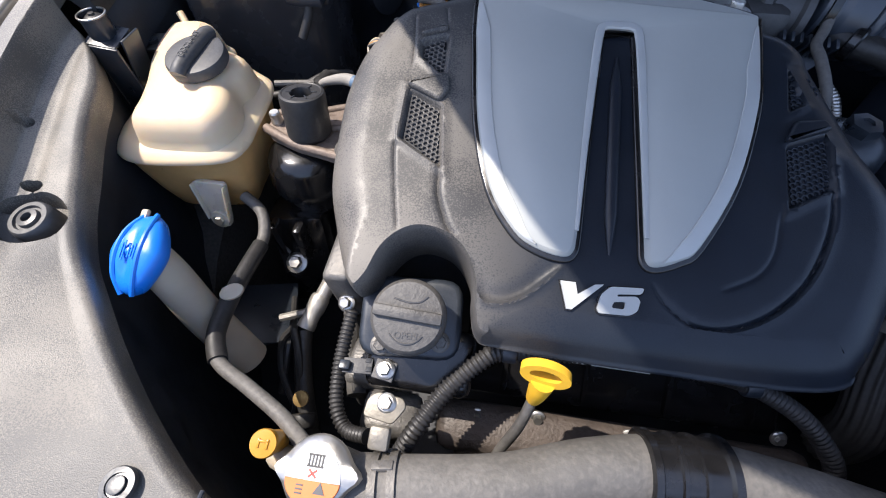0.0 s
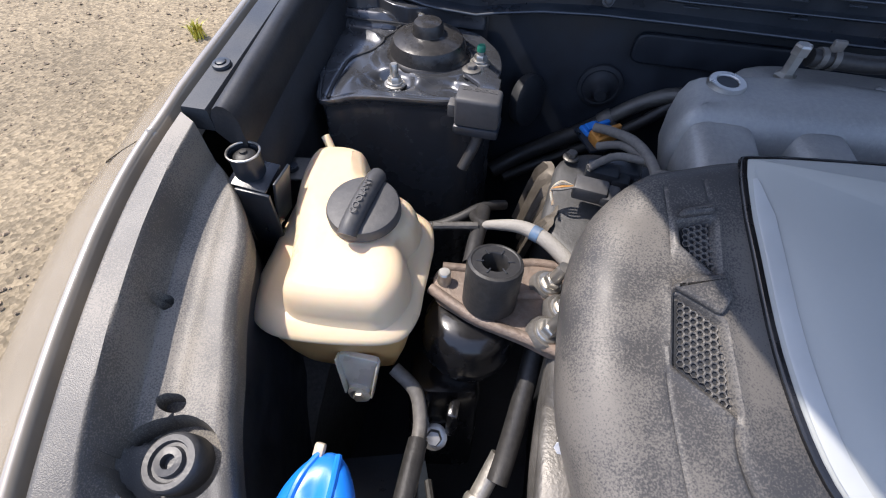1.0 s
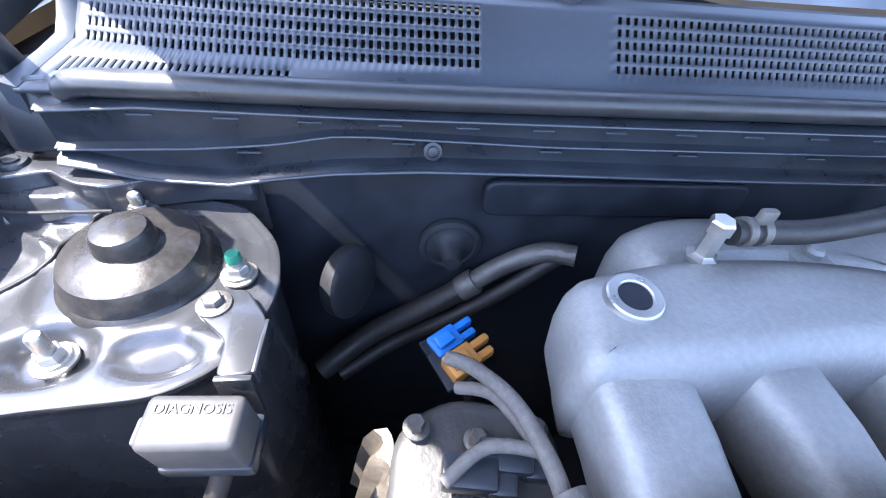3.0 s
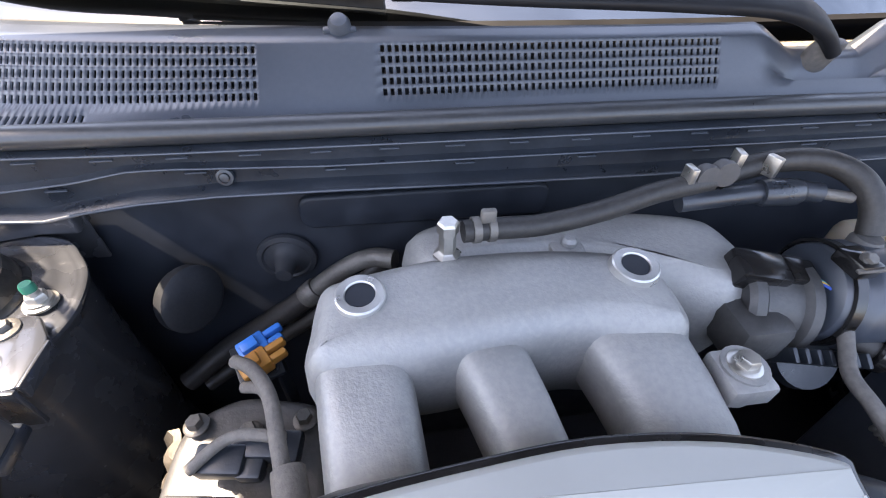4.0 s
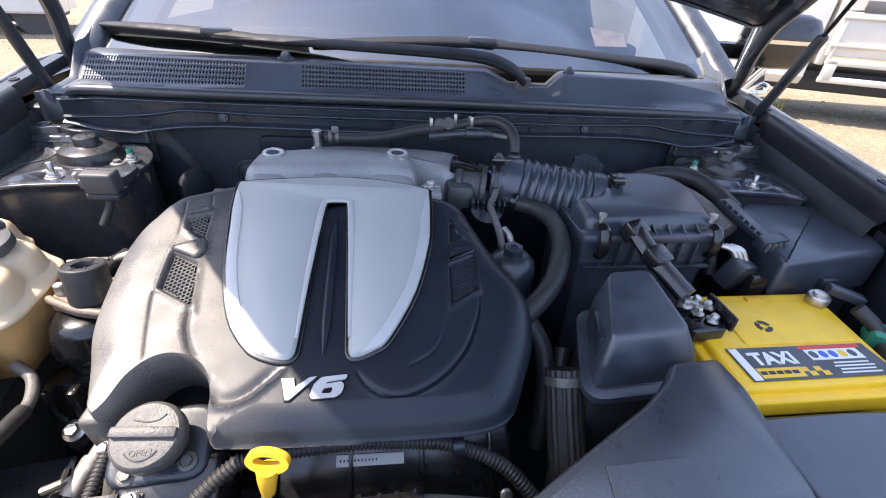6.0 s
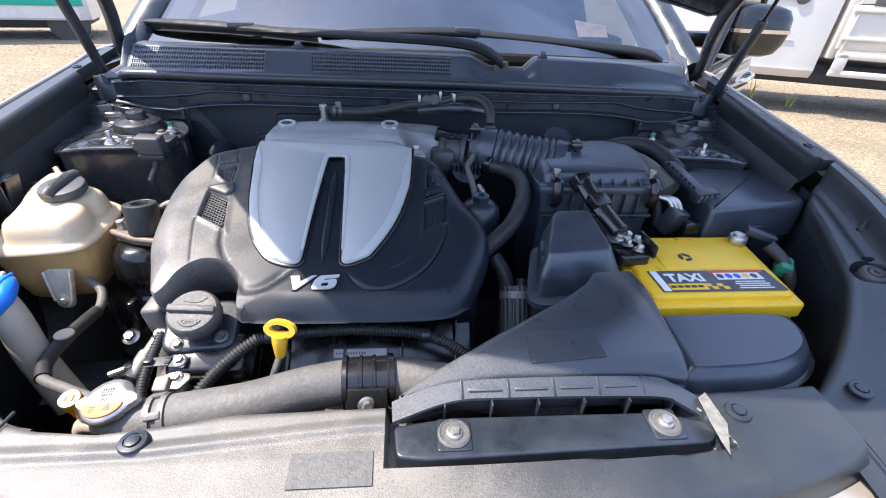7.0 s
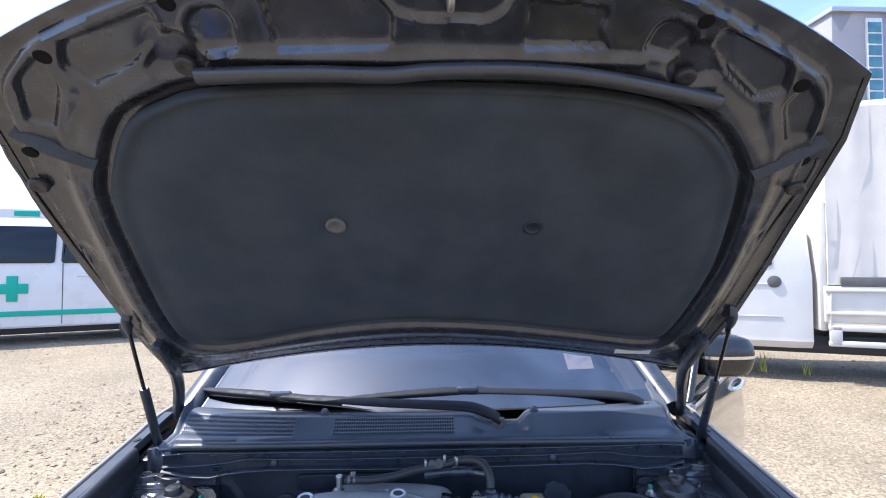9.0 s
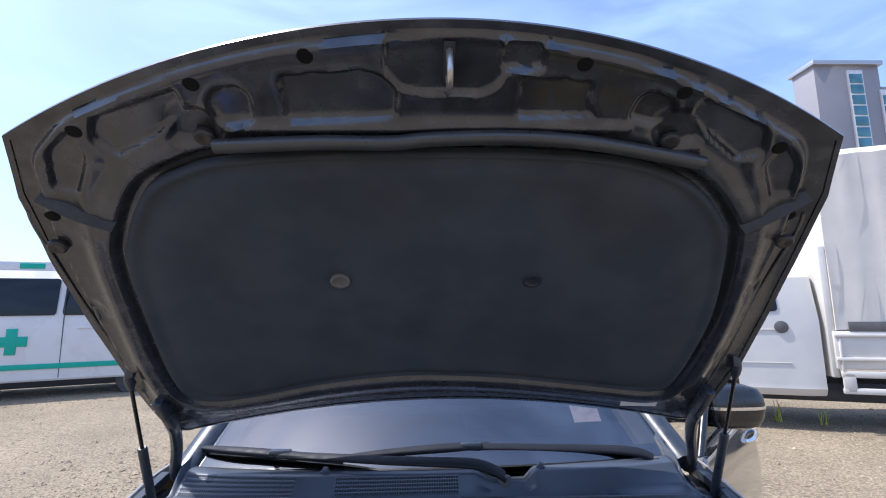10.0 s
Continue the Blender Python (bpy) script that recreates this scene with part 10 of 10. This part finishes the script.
# ---- vehicles and buildings beyond ----


def wheel(parent, x, y, r=0.32, axis="x", low=0.0):
    M = Matrix.Translation((x, y, r + low)) @ (pose(0, 0, 0, 0, 90, 0) if axis == "x" else pose(0, 0, 0, 90, 0, 0))
    bm = BM()
    lathe(bm, [(r * 0.6, -0.10), (r * 0.95, -0.10), (r, -0.07), (r, 0.07), (r * 0.95, 0.10), (r * 0.6, 0.10)], 28, M)
    w = part("tyre", bm, TYRE, parent, "black tyre")
    bm = BM()
    lathe(bm, [(r * 0.6, -0.09), (r * 0.55, -0.05), (r * 0.2, -0.07), (r * 0.15, 0.07), (r * 0.55, 0.05), (r * 0.6, 0.09)], 28, M)
    part("rim", bm, STEEL, w)


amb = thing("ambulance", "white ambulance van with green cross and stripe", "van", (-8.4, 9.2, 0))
AY = 8.25
bm = BM()
side = [(0.30, 0.02), (0.33, 0.0), (0.9, 0.0), (1.35, 0.01), (2.05, 0.13), (2.22, 0.28)]
rows = []
for x in (-11.2, -11.0, -9.0, -7.0, -6.0, -5.85):
    ins = 0.12 if x in (-11.2, -5.85) else 0
    rows.append([bm.verts.new((x, AY + d + ins, z)) for z, d in side] + [bm.verts.new((x, AY + 1.75 - d - ins, z)) for z, d in side[::-1]])
for r, t in zip(rows, rows[1:]):
    for q in range(len(r)):
        bm.faces.new((r[q], r[(q + 1) % len(r)], t[(q + 1) % len(r)], t[q]))
bm.faces.new(rows[0][::-1])
bm.faces.new(rows[-1])
part("body", bm, WHITE_PAINT, amb, angle=30)
for x0, x1 in ((-9.3, -7.66), (-7.55, -6.75)):
    bm = BM()
    slab(bm, round_corners(rect(x0, 0, x1, 0.66), 0.06), 0, 0.02, r=0.01, M=Matrix.Translation((0, AY + 0.005, 1.42)) @ pose(0, 0, 0, 80, 0, 0))
    part("window", bm, WINDOW, amb, "dark tinted side window")
bm = BM()
rbox(bm, (5.2, 0.02, 0.09), 0.002, Matrix.Translation((-8.5, AY - 0.008, 0.55)))
part("stripe", bm, GREENPRINT, amb, "green stripe")
bm = BM()
rbox(bm, (0.50, 0.02, 0.17), 0.002, Matrix.Translation((-8.32, AY - 0.007, 0.98)))
rbox(bm, (0.17, 0.024, 0.44), 0.002, Matrix.Translation((-8.32, AY - 0.007, 0.98)))
part("cross", bm, GREENPRINT, amb, "green cross")
bm = BM()
rbox(bm, (3.0, 0.5, 0.20), 0.05, Matrix.Translation((-9.4, AY + 0.60, 2.30)))
part("roof_sign", bm, WHITE_PAINT, amb, "white roof light box")
bm = BM()
rbox(bm, (0.42, 0.02, 0.10), 0.01, Matrix.Translation((-8.25, AY + 0.345, 2.31)))
part("roof_lamp", bm, GREENPRINT, amb, "green roof lamp")
bm = BM()
rbox(bm, (0.26, 0.02, 0.05), 0.008, Matrix.Translation((-7.15, AY - 0.005, 1.20)))
part("door_handle", bm, WHITE_PAINT, amb)
for x in (-7.52, -9.6):
    bm = BM()
    rbox(bm, (0.012, 0.012, 1.5), 0.0, Matrix.Translation((x, AY + 0.0, 1.1)))
    part("door_gap", bm, LABEL_GREY, amb)
bm = BM()
rbox(bm, (5.0, 1.5, 0.25), 0.05, Matrix.Translation((-8.5, AY + 0.9, 0.30)))
part("underbody", bm, DARK, amb)
for x in (-6.25, -10.2):
    wheel(amb, x, AY + 0.18, 0.33, "y", -0.05)
# turned at an angle to the car, scaled and stretched to fit the camera's view
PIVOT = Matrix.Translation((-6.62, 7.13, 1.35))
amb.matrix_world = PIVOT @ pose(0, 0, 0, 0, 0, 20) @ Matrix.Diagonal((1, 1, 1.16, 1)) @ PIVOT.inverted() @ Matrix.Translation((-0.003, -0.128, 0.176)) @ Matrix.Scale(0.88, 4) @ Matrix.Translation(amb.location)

trk = thing("truck", "white light truck with a canvas-covered load bed", "truck", (6.5, 6.4, 0))
TY = 5.45
bm = BM()
prof = [(0.13, 0.05), (0.17, 0.02), (0.24, -0.01), (0.30, 0.0), (1.25, 0.0), (1.95, 0.16), (2.05, 0.26)]
rows = []
for x in (3.6, 3.75, 4.6, 5.75, 5.98):
    ins = 0.05 if x in (3.6, 5.98) else 0
    rows.append([bm.verts.new((x, TY + d + ins, z)) for z, d in prof] + [bm.verts.new((x, TY + 1.6 - d - ins, z)) for z, d in prof[::-1]])
for r, t in zip(rows, rows[1:]):
    for q in range(len(r)):
        bm.faces.new((r[q], r[(q + 1) % len(r)], t[(q + 1) % len(r)], t[q]))
bm.faces.new(rows[0][::-1])
bm.faces.new(rows[-1])
part("cab", bm, TRUCK_PAINT, trk, angle=30)
bm = BM()
slab(bm, round_corners([(4.35, 0.0), (5.45, 0.06), (5.45, 0.56), (4.55, 0.56)], 0.06), 0, 0.02, r=0.01, M=Matrix.Translation((0, TY + 0.02, 1.36)) @ pose(0, 0, 0, 77, 0, 0))
part("window", bm, WINDOW, trk, "tinted side window")
bm = BM()
lathe(bm, [(0.095, 0), (0.095, 0.012), (0.08, 0.02), (0.0005, 0.02)], 28, Matrix.Translation((5.46, TY + 0.0, 1.17)) @ pose(0, 0, 0, 90, 0, 0))
part("fuel_cap", bm, PLASTIC_GREY, trk, "grey fuel flap")
bm = BM()
rbox(bm, (0.9, 0.015, 0.02), 0.002, Matrix.Translation((5.0, TY - 0.002, 1.13)))
rbox(bm, (1.1, 0.015, 0.012), 0.002, Matrix.Translation((5.0, TY - 0.002, 0.62)))
part("door_line", bm, CANVAS, trk)
bm = BM()
rbox(bm, (0.10, 1.7, 2.0), 0.02, Matrix.Translation((6.10, TY + 0.85, 1.42)))
part("headboard", bm, TRUCK_PAINT, trk)
bm = BM()
rbox(bm, (3.4, 1.75, 0.56), 0.02, Matrix.Translation((7.8, TY + 0.83, 0.83)))
rbox(bm, (3.4, 0.04, 0.05), 0.01, Matrix.Translation((7.8, TY - 0.06, 1.05)))
rbox(bm, (3.4, 0.04, 0.05), 0.01, Matrix.Translation((7.8, TY - 0.06, 0.70)))
part("load_bed", bm, TRUCK_PAINT, trk, "white dropside load bed")
bm = BM()
rbox(bm, (1.3, 0.05, 0.10), 0.02, Matrix.Translation((6.78, TY - 0.05, 0.48)))
rbox(bm, (1.3, 0.05, 0.09), 0.02, Matrix.Translation((6.78, TY - 0.05, 0.24)))
rbox(bm, (0.16, 0.05, 0.30), 0.02, Matrix.Translation((6.22, TY - 0.05, 0.36)))
rbox(bm, (0.16, 0.05, 0.30), 0.02, Matrix.Translation((7.35, TY - 0.05, 0.36)))
rbox(bm, (0.03, 0.05, 0.5), 0.01, Matrix.Translation((6.16, TY - 0.05, 0.75)))
part("side_guard", bm, TRUCK_PAINT, trk)
bm = BM()
rows = []
for i in range(24):
    x = 6.15 + 3.3 * i / 23
    wav = 0.03 * math.sin(i * 1.9)
    rows.append([bm.verts.new((x, TY - 0.02 + wav * 0.5 + 0.02 * math.sin(i * 2.6 + z * 3), z + 0.015 * math.sin(i * 2.1))) for z in (1.12, 1.8, 2.45, 2.5, 3.0, 3.55, 3.85)] + [bm.verts.new((x, TY + 0.3, 4.02)), bm.verts.new((x, TY + 1.4, 4.02)), bm.verts.new((x, TY + 1.7, 3.8)), bm.verts.new((x, TY + 1.7, 1.1))])
for r, t in zip(rows, rows[1:]):
    for q in range(len(r) - 1):
        bm.faces.new((r[q], r[q + 1], t[q + 1], t[q]))
bm.faces.new(rows[0])
part("canvas_cover", bm, CANVAS, trk, "off-white canvas cover", angle=60)
bm = BM()
rbox(bm, (1.3, 0.02, 0.14), 0.005, Matrix.Translation((6.95, TY - 0.04, 1.18)))
part("canvas_strap", bm, PLASTIC_GREY, trk)
bm = BM()
rbox(bm, (5.6, 1.3, 0.3), 0.05, Matrix.Translation((6.5, TY + 0.85, 0.18)))
part("chassis", bm, DARK, trk)
for x in (4.15, 8.2):
    wheel(trk, x, TY + 0.15, 0.33, "y", -0.378)
PIVOT = Matrix.Translation((4.661, 3.951, 0))
trk.matrix_world = PIVOT @ pose(0, 0, 0, 0, 0, -20) @ PIVOT.inverted() @ Matrix.Translation((-0.011, -0.223, 0.290)) @ Matrix.Scale(0.766, 4) @ Matrix.Translation(trk.location)

# the car's own front door, standing ajar
HINGE, SHUT = Vector((0.865, 0.40, 0)), Vector((1.475, 1.02, 0))
along_door = (SHUT - HINGE).normalized()
out_door = Vector((along_door.y, -along_door.x, 0))
fd = new("front_door")
fd.parent, fd.matrix_parent_inverse = car, to_world(car)
tagged(fd, "glossy dark front door standing ajar")


def door_point(u, z, off=0.0):
    """u along the door from hinge to shut face, z its height; the skin bulges outwards."""
    bulge = interp(z, [0.30, 0.36, 0.48, 0.62, 0.75, 0.86, 0.93, 0.965], [-0.05, -0.02, 0.012, 0.024, 0.028, 0.022, 0.006, -0.004])
    edge = 0.012 * max(0, (u - 0.95) / 0.05) ** 2
    lean = 0.03 * math.sin(max(0, min(1, (z - 0.36) / 0.6)) * math.pi) - 0.03
    return HINGE + along_door * ((SHUT - HINGE).length * u + lean * u) + out_door * (bulge - edge + off) + Vector((0, 0, z))


bm = BM()
rows = []
for i in range(25):
    u = i / 24
    rows.append([bm.verts.new(door_point(u, z)) for z in np.linspace(0.33, 0.965, 28)])
for r, t in zip(rows, rows[1:]):
    for q in range(len(r) - 1):
        bm.faces.new((r[q], r[q + 1], t[q + 1], t[q]))
skin_door = part("outer_panel", bm, DOOR, fd, "glossy pale bronze door skin", angle=60)
sol = skin_door.modifiers.new("thickness", "SOLIDIFY")
sol.thickness, sol.offset = 0.06, -1.0
bm = BM()
sweep(bm, [door_point(u, 0.962, 0.004) for u in (0.0, 0.3, 0.6, 0.85, 1.0)], 0.008, 10, 6)
part("chrome_strip", bm, CHROME, fd, "chrome waist strip")
bm = BM()
sweep(bm, [door_point(u, z, off) for u, z, off in ((0.74, 0.885, -0.004), (0.76, 0.888, 0.014), (0.83, 0.892, 0.022), (0.90, 0.896, 0.018), (0.93, 0.898, -0.004))], 0.009, 12, 6)
part("door_handle", bm, CHROME, fd, "chrome pull handle")
bm = BM()
rows = [[door_point(u, z, 0.0) for u, z in ((0.05, 0.955), (1.0, 0.955), (0.90, 1.16), (0.62, 1.33), (0.45, 1.34))]]
loft(bm, [[p - out_door * d for p in rows[0]] for d in (0.02, 0.025)])
part("window_pane", bm, WINDOW, fd, "tinted door glass")
bm = BM()
sweep(bm, [p - out_door * 0.022 for p in (rows[0][1], rows[0][2], rows[0][3], rows[0][4], rows[0][0])], 0.014, 10, 4)
part("window_frame", bm, GLOSSY, fd, "dark window frame")

bld = thing("office_building", "tall grey clad building with glazed stair strips", "building", (66, 66, 0))
bm = BM()
rbox(bm, (10.5, 4, 38.5), 0.05, Matrix.Translation((63.5, 63.05, 19.25)))
rbox(bm, (8.0, 4, 35.0), 0.05, Matrix.Translation((72.8, 63.05, 17.5)))
part("wall", bm, CONCRETE, bld)
bm = BM()
rbox(bm, (11.3, 5, 0.7), 0.05, Matrix.Translation((63.5, 63.05, 38.8)))
part("roof_edge", bm, TRUNK_GREY, bld)
for x0, top in ((64.6, 37.6), (69.6, 34.4)):
    st = new("window")
    st.parent, st.matrix_parent_inverse = bld, to_world(bld)
    tagged(st, "white-framed glazed strip")
    bm = BM()
    rbox(bm, (2.5, 0.3, top), 0.02, Matrix.Translation((x0, 60.95, top / 2)))
    part("window_frame", bm, WHITE_PAINT, st)
    for k in range(int(top / 1.75)):
        bm = BM()
        rbox(bm, (2.0, 0.1, 1.45), 0.01, Matrix.Translation((x0, 60.75, 1.2 + 1.75 * k)))
        part("pane", bm, PANE, st)
wb = thing("white_building", "low white building behind the yard", "building", (48, 70, 0))
bm = BM()
rbox(bm, (22, 10, 33.0), 0.05, Matrix.Translation((46, 72, 16.5)))
part("wall", bm, WHITE_PAINT, wb)
bm = BM()
rbox(bm, (22.4, 10.4, 0.5), 0.05, Matrix.Translation((46, 72, 33.2)))
part("roof_edge", bm, TRUNK_GREY, wb)
bld.location.x += 2.4

# ---- loose gravel and grass ----
rng = random.Random(5)
stone_v, stone_f = [], []


def stones(n, x0, x1, y0, y1, s0, s1):
    for _ in range(n):
        x, y = rng.uniform(x0, x1), rng.uniform(y0, y1)
        if abs(x) < 0.85 and y > -0.9:
            continue
        s = rng.uniform(s0, s1) * (1 + 1.3 * rng.random() ** 6)
        a = rng.uniform(0, 6.28)
        i = len(stone_v)
        pts = [(1, 0, 0.1), (0.3, 0.8, 0), (-0.8, 0.5, 0.1), (-0.7, -0.6, 0), (0.4, -0.8, 0.1), (0.2, 0.2, 0.55), (-0.3, -0.1, 0.6)]
        for p in pts:
            k = [c * s * rng.uniform(0.75, 1.25) for c in p]
            stone_v.append((x + k[0] * math.cos(a) - k[1] * math.sin(a), y + k[0] * math.sin(a) + k[1] * math.cos(a), k[2] - 0.002))
        stone_f.extend([tuple(i + j for j in f) for f in ((0, 1, 5), (1, 2, 6, 5), (2, 3, 6), (3, 4, 6), (4, 0, 5), (4, 5, 6))])


stones(5200, -5.2, -0.9, -0.8, 5.0, 0.003, 0.009)
stones(3000, -9, -2.0, 2.0, 9, 0.008, 0.020)
stones(4500, 1.0, 6.5, 0.5, 6.0, 0.006, 0.015)
me = bpy.data.meshes.new("gravel")
me.from_pydata(stone_v, [], stone_f)
me.materials.append(STONE)
tagged(new("gravel", me), "loose pale gravel stones on the ground", "gravel", kind="stuff")


def tuft(x, y, n, h, seed):
    r = random.Random(seed)
    g = thing("grass_tuft", "small green grass tuft in the gravel", "grass", (x, y, 0), group="grass tufts")
    bm = BM()
    for _ in range(n):
        a, l = r.uniform(0, 6.28), h * r.uniform(0.5, 1.1)
        bx, by = x + r.gauss(0, 0.02), y + r.gauss(0, 0.02)
        w = 0.004
        d = r.uniform(0.2, 0.8) * l
        pts = [(bx, by, -0.01), (bx + 0.4 * d * math.cos(a), by + 0.4 * d * math.sin(a), 0.7 * l), (bx + d * math.cos(a), by + d * math.sin(a), l * 0.95)]
        nx, ny = -math.sin(a) * w, math.cos(a) * w
        v = [bm.verts.new(p) for p in ((pts[0][0] - nx, pts[0][1] - ny, pts[0][2]), (pts[0][0] + nx, pts[0][1] + ny, pts[0][2]), (pts[1][0] + nx, pts[1][1] + ny, pts[1][2]), (pts[1][0] - nx, pts[1][1] - ny, pts[1][2]), pts[2])]
        bm.faces.new((v[0], v[1], v[2], v[3]))
        bm.faces.new((v[3], v[2], v[4]))
    part("foliage", bm, GRASS, g)


tuft(-2.33, 1.66, 60, 0.09, 1)
tuft(4.35, 4.5, 14, 0.28, 2)
tuft(4.75, 4.3, 10, 0.20, 3)
tuft(3.2, 1.6, 40, 0.06, 4)
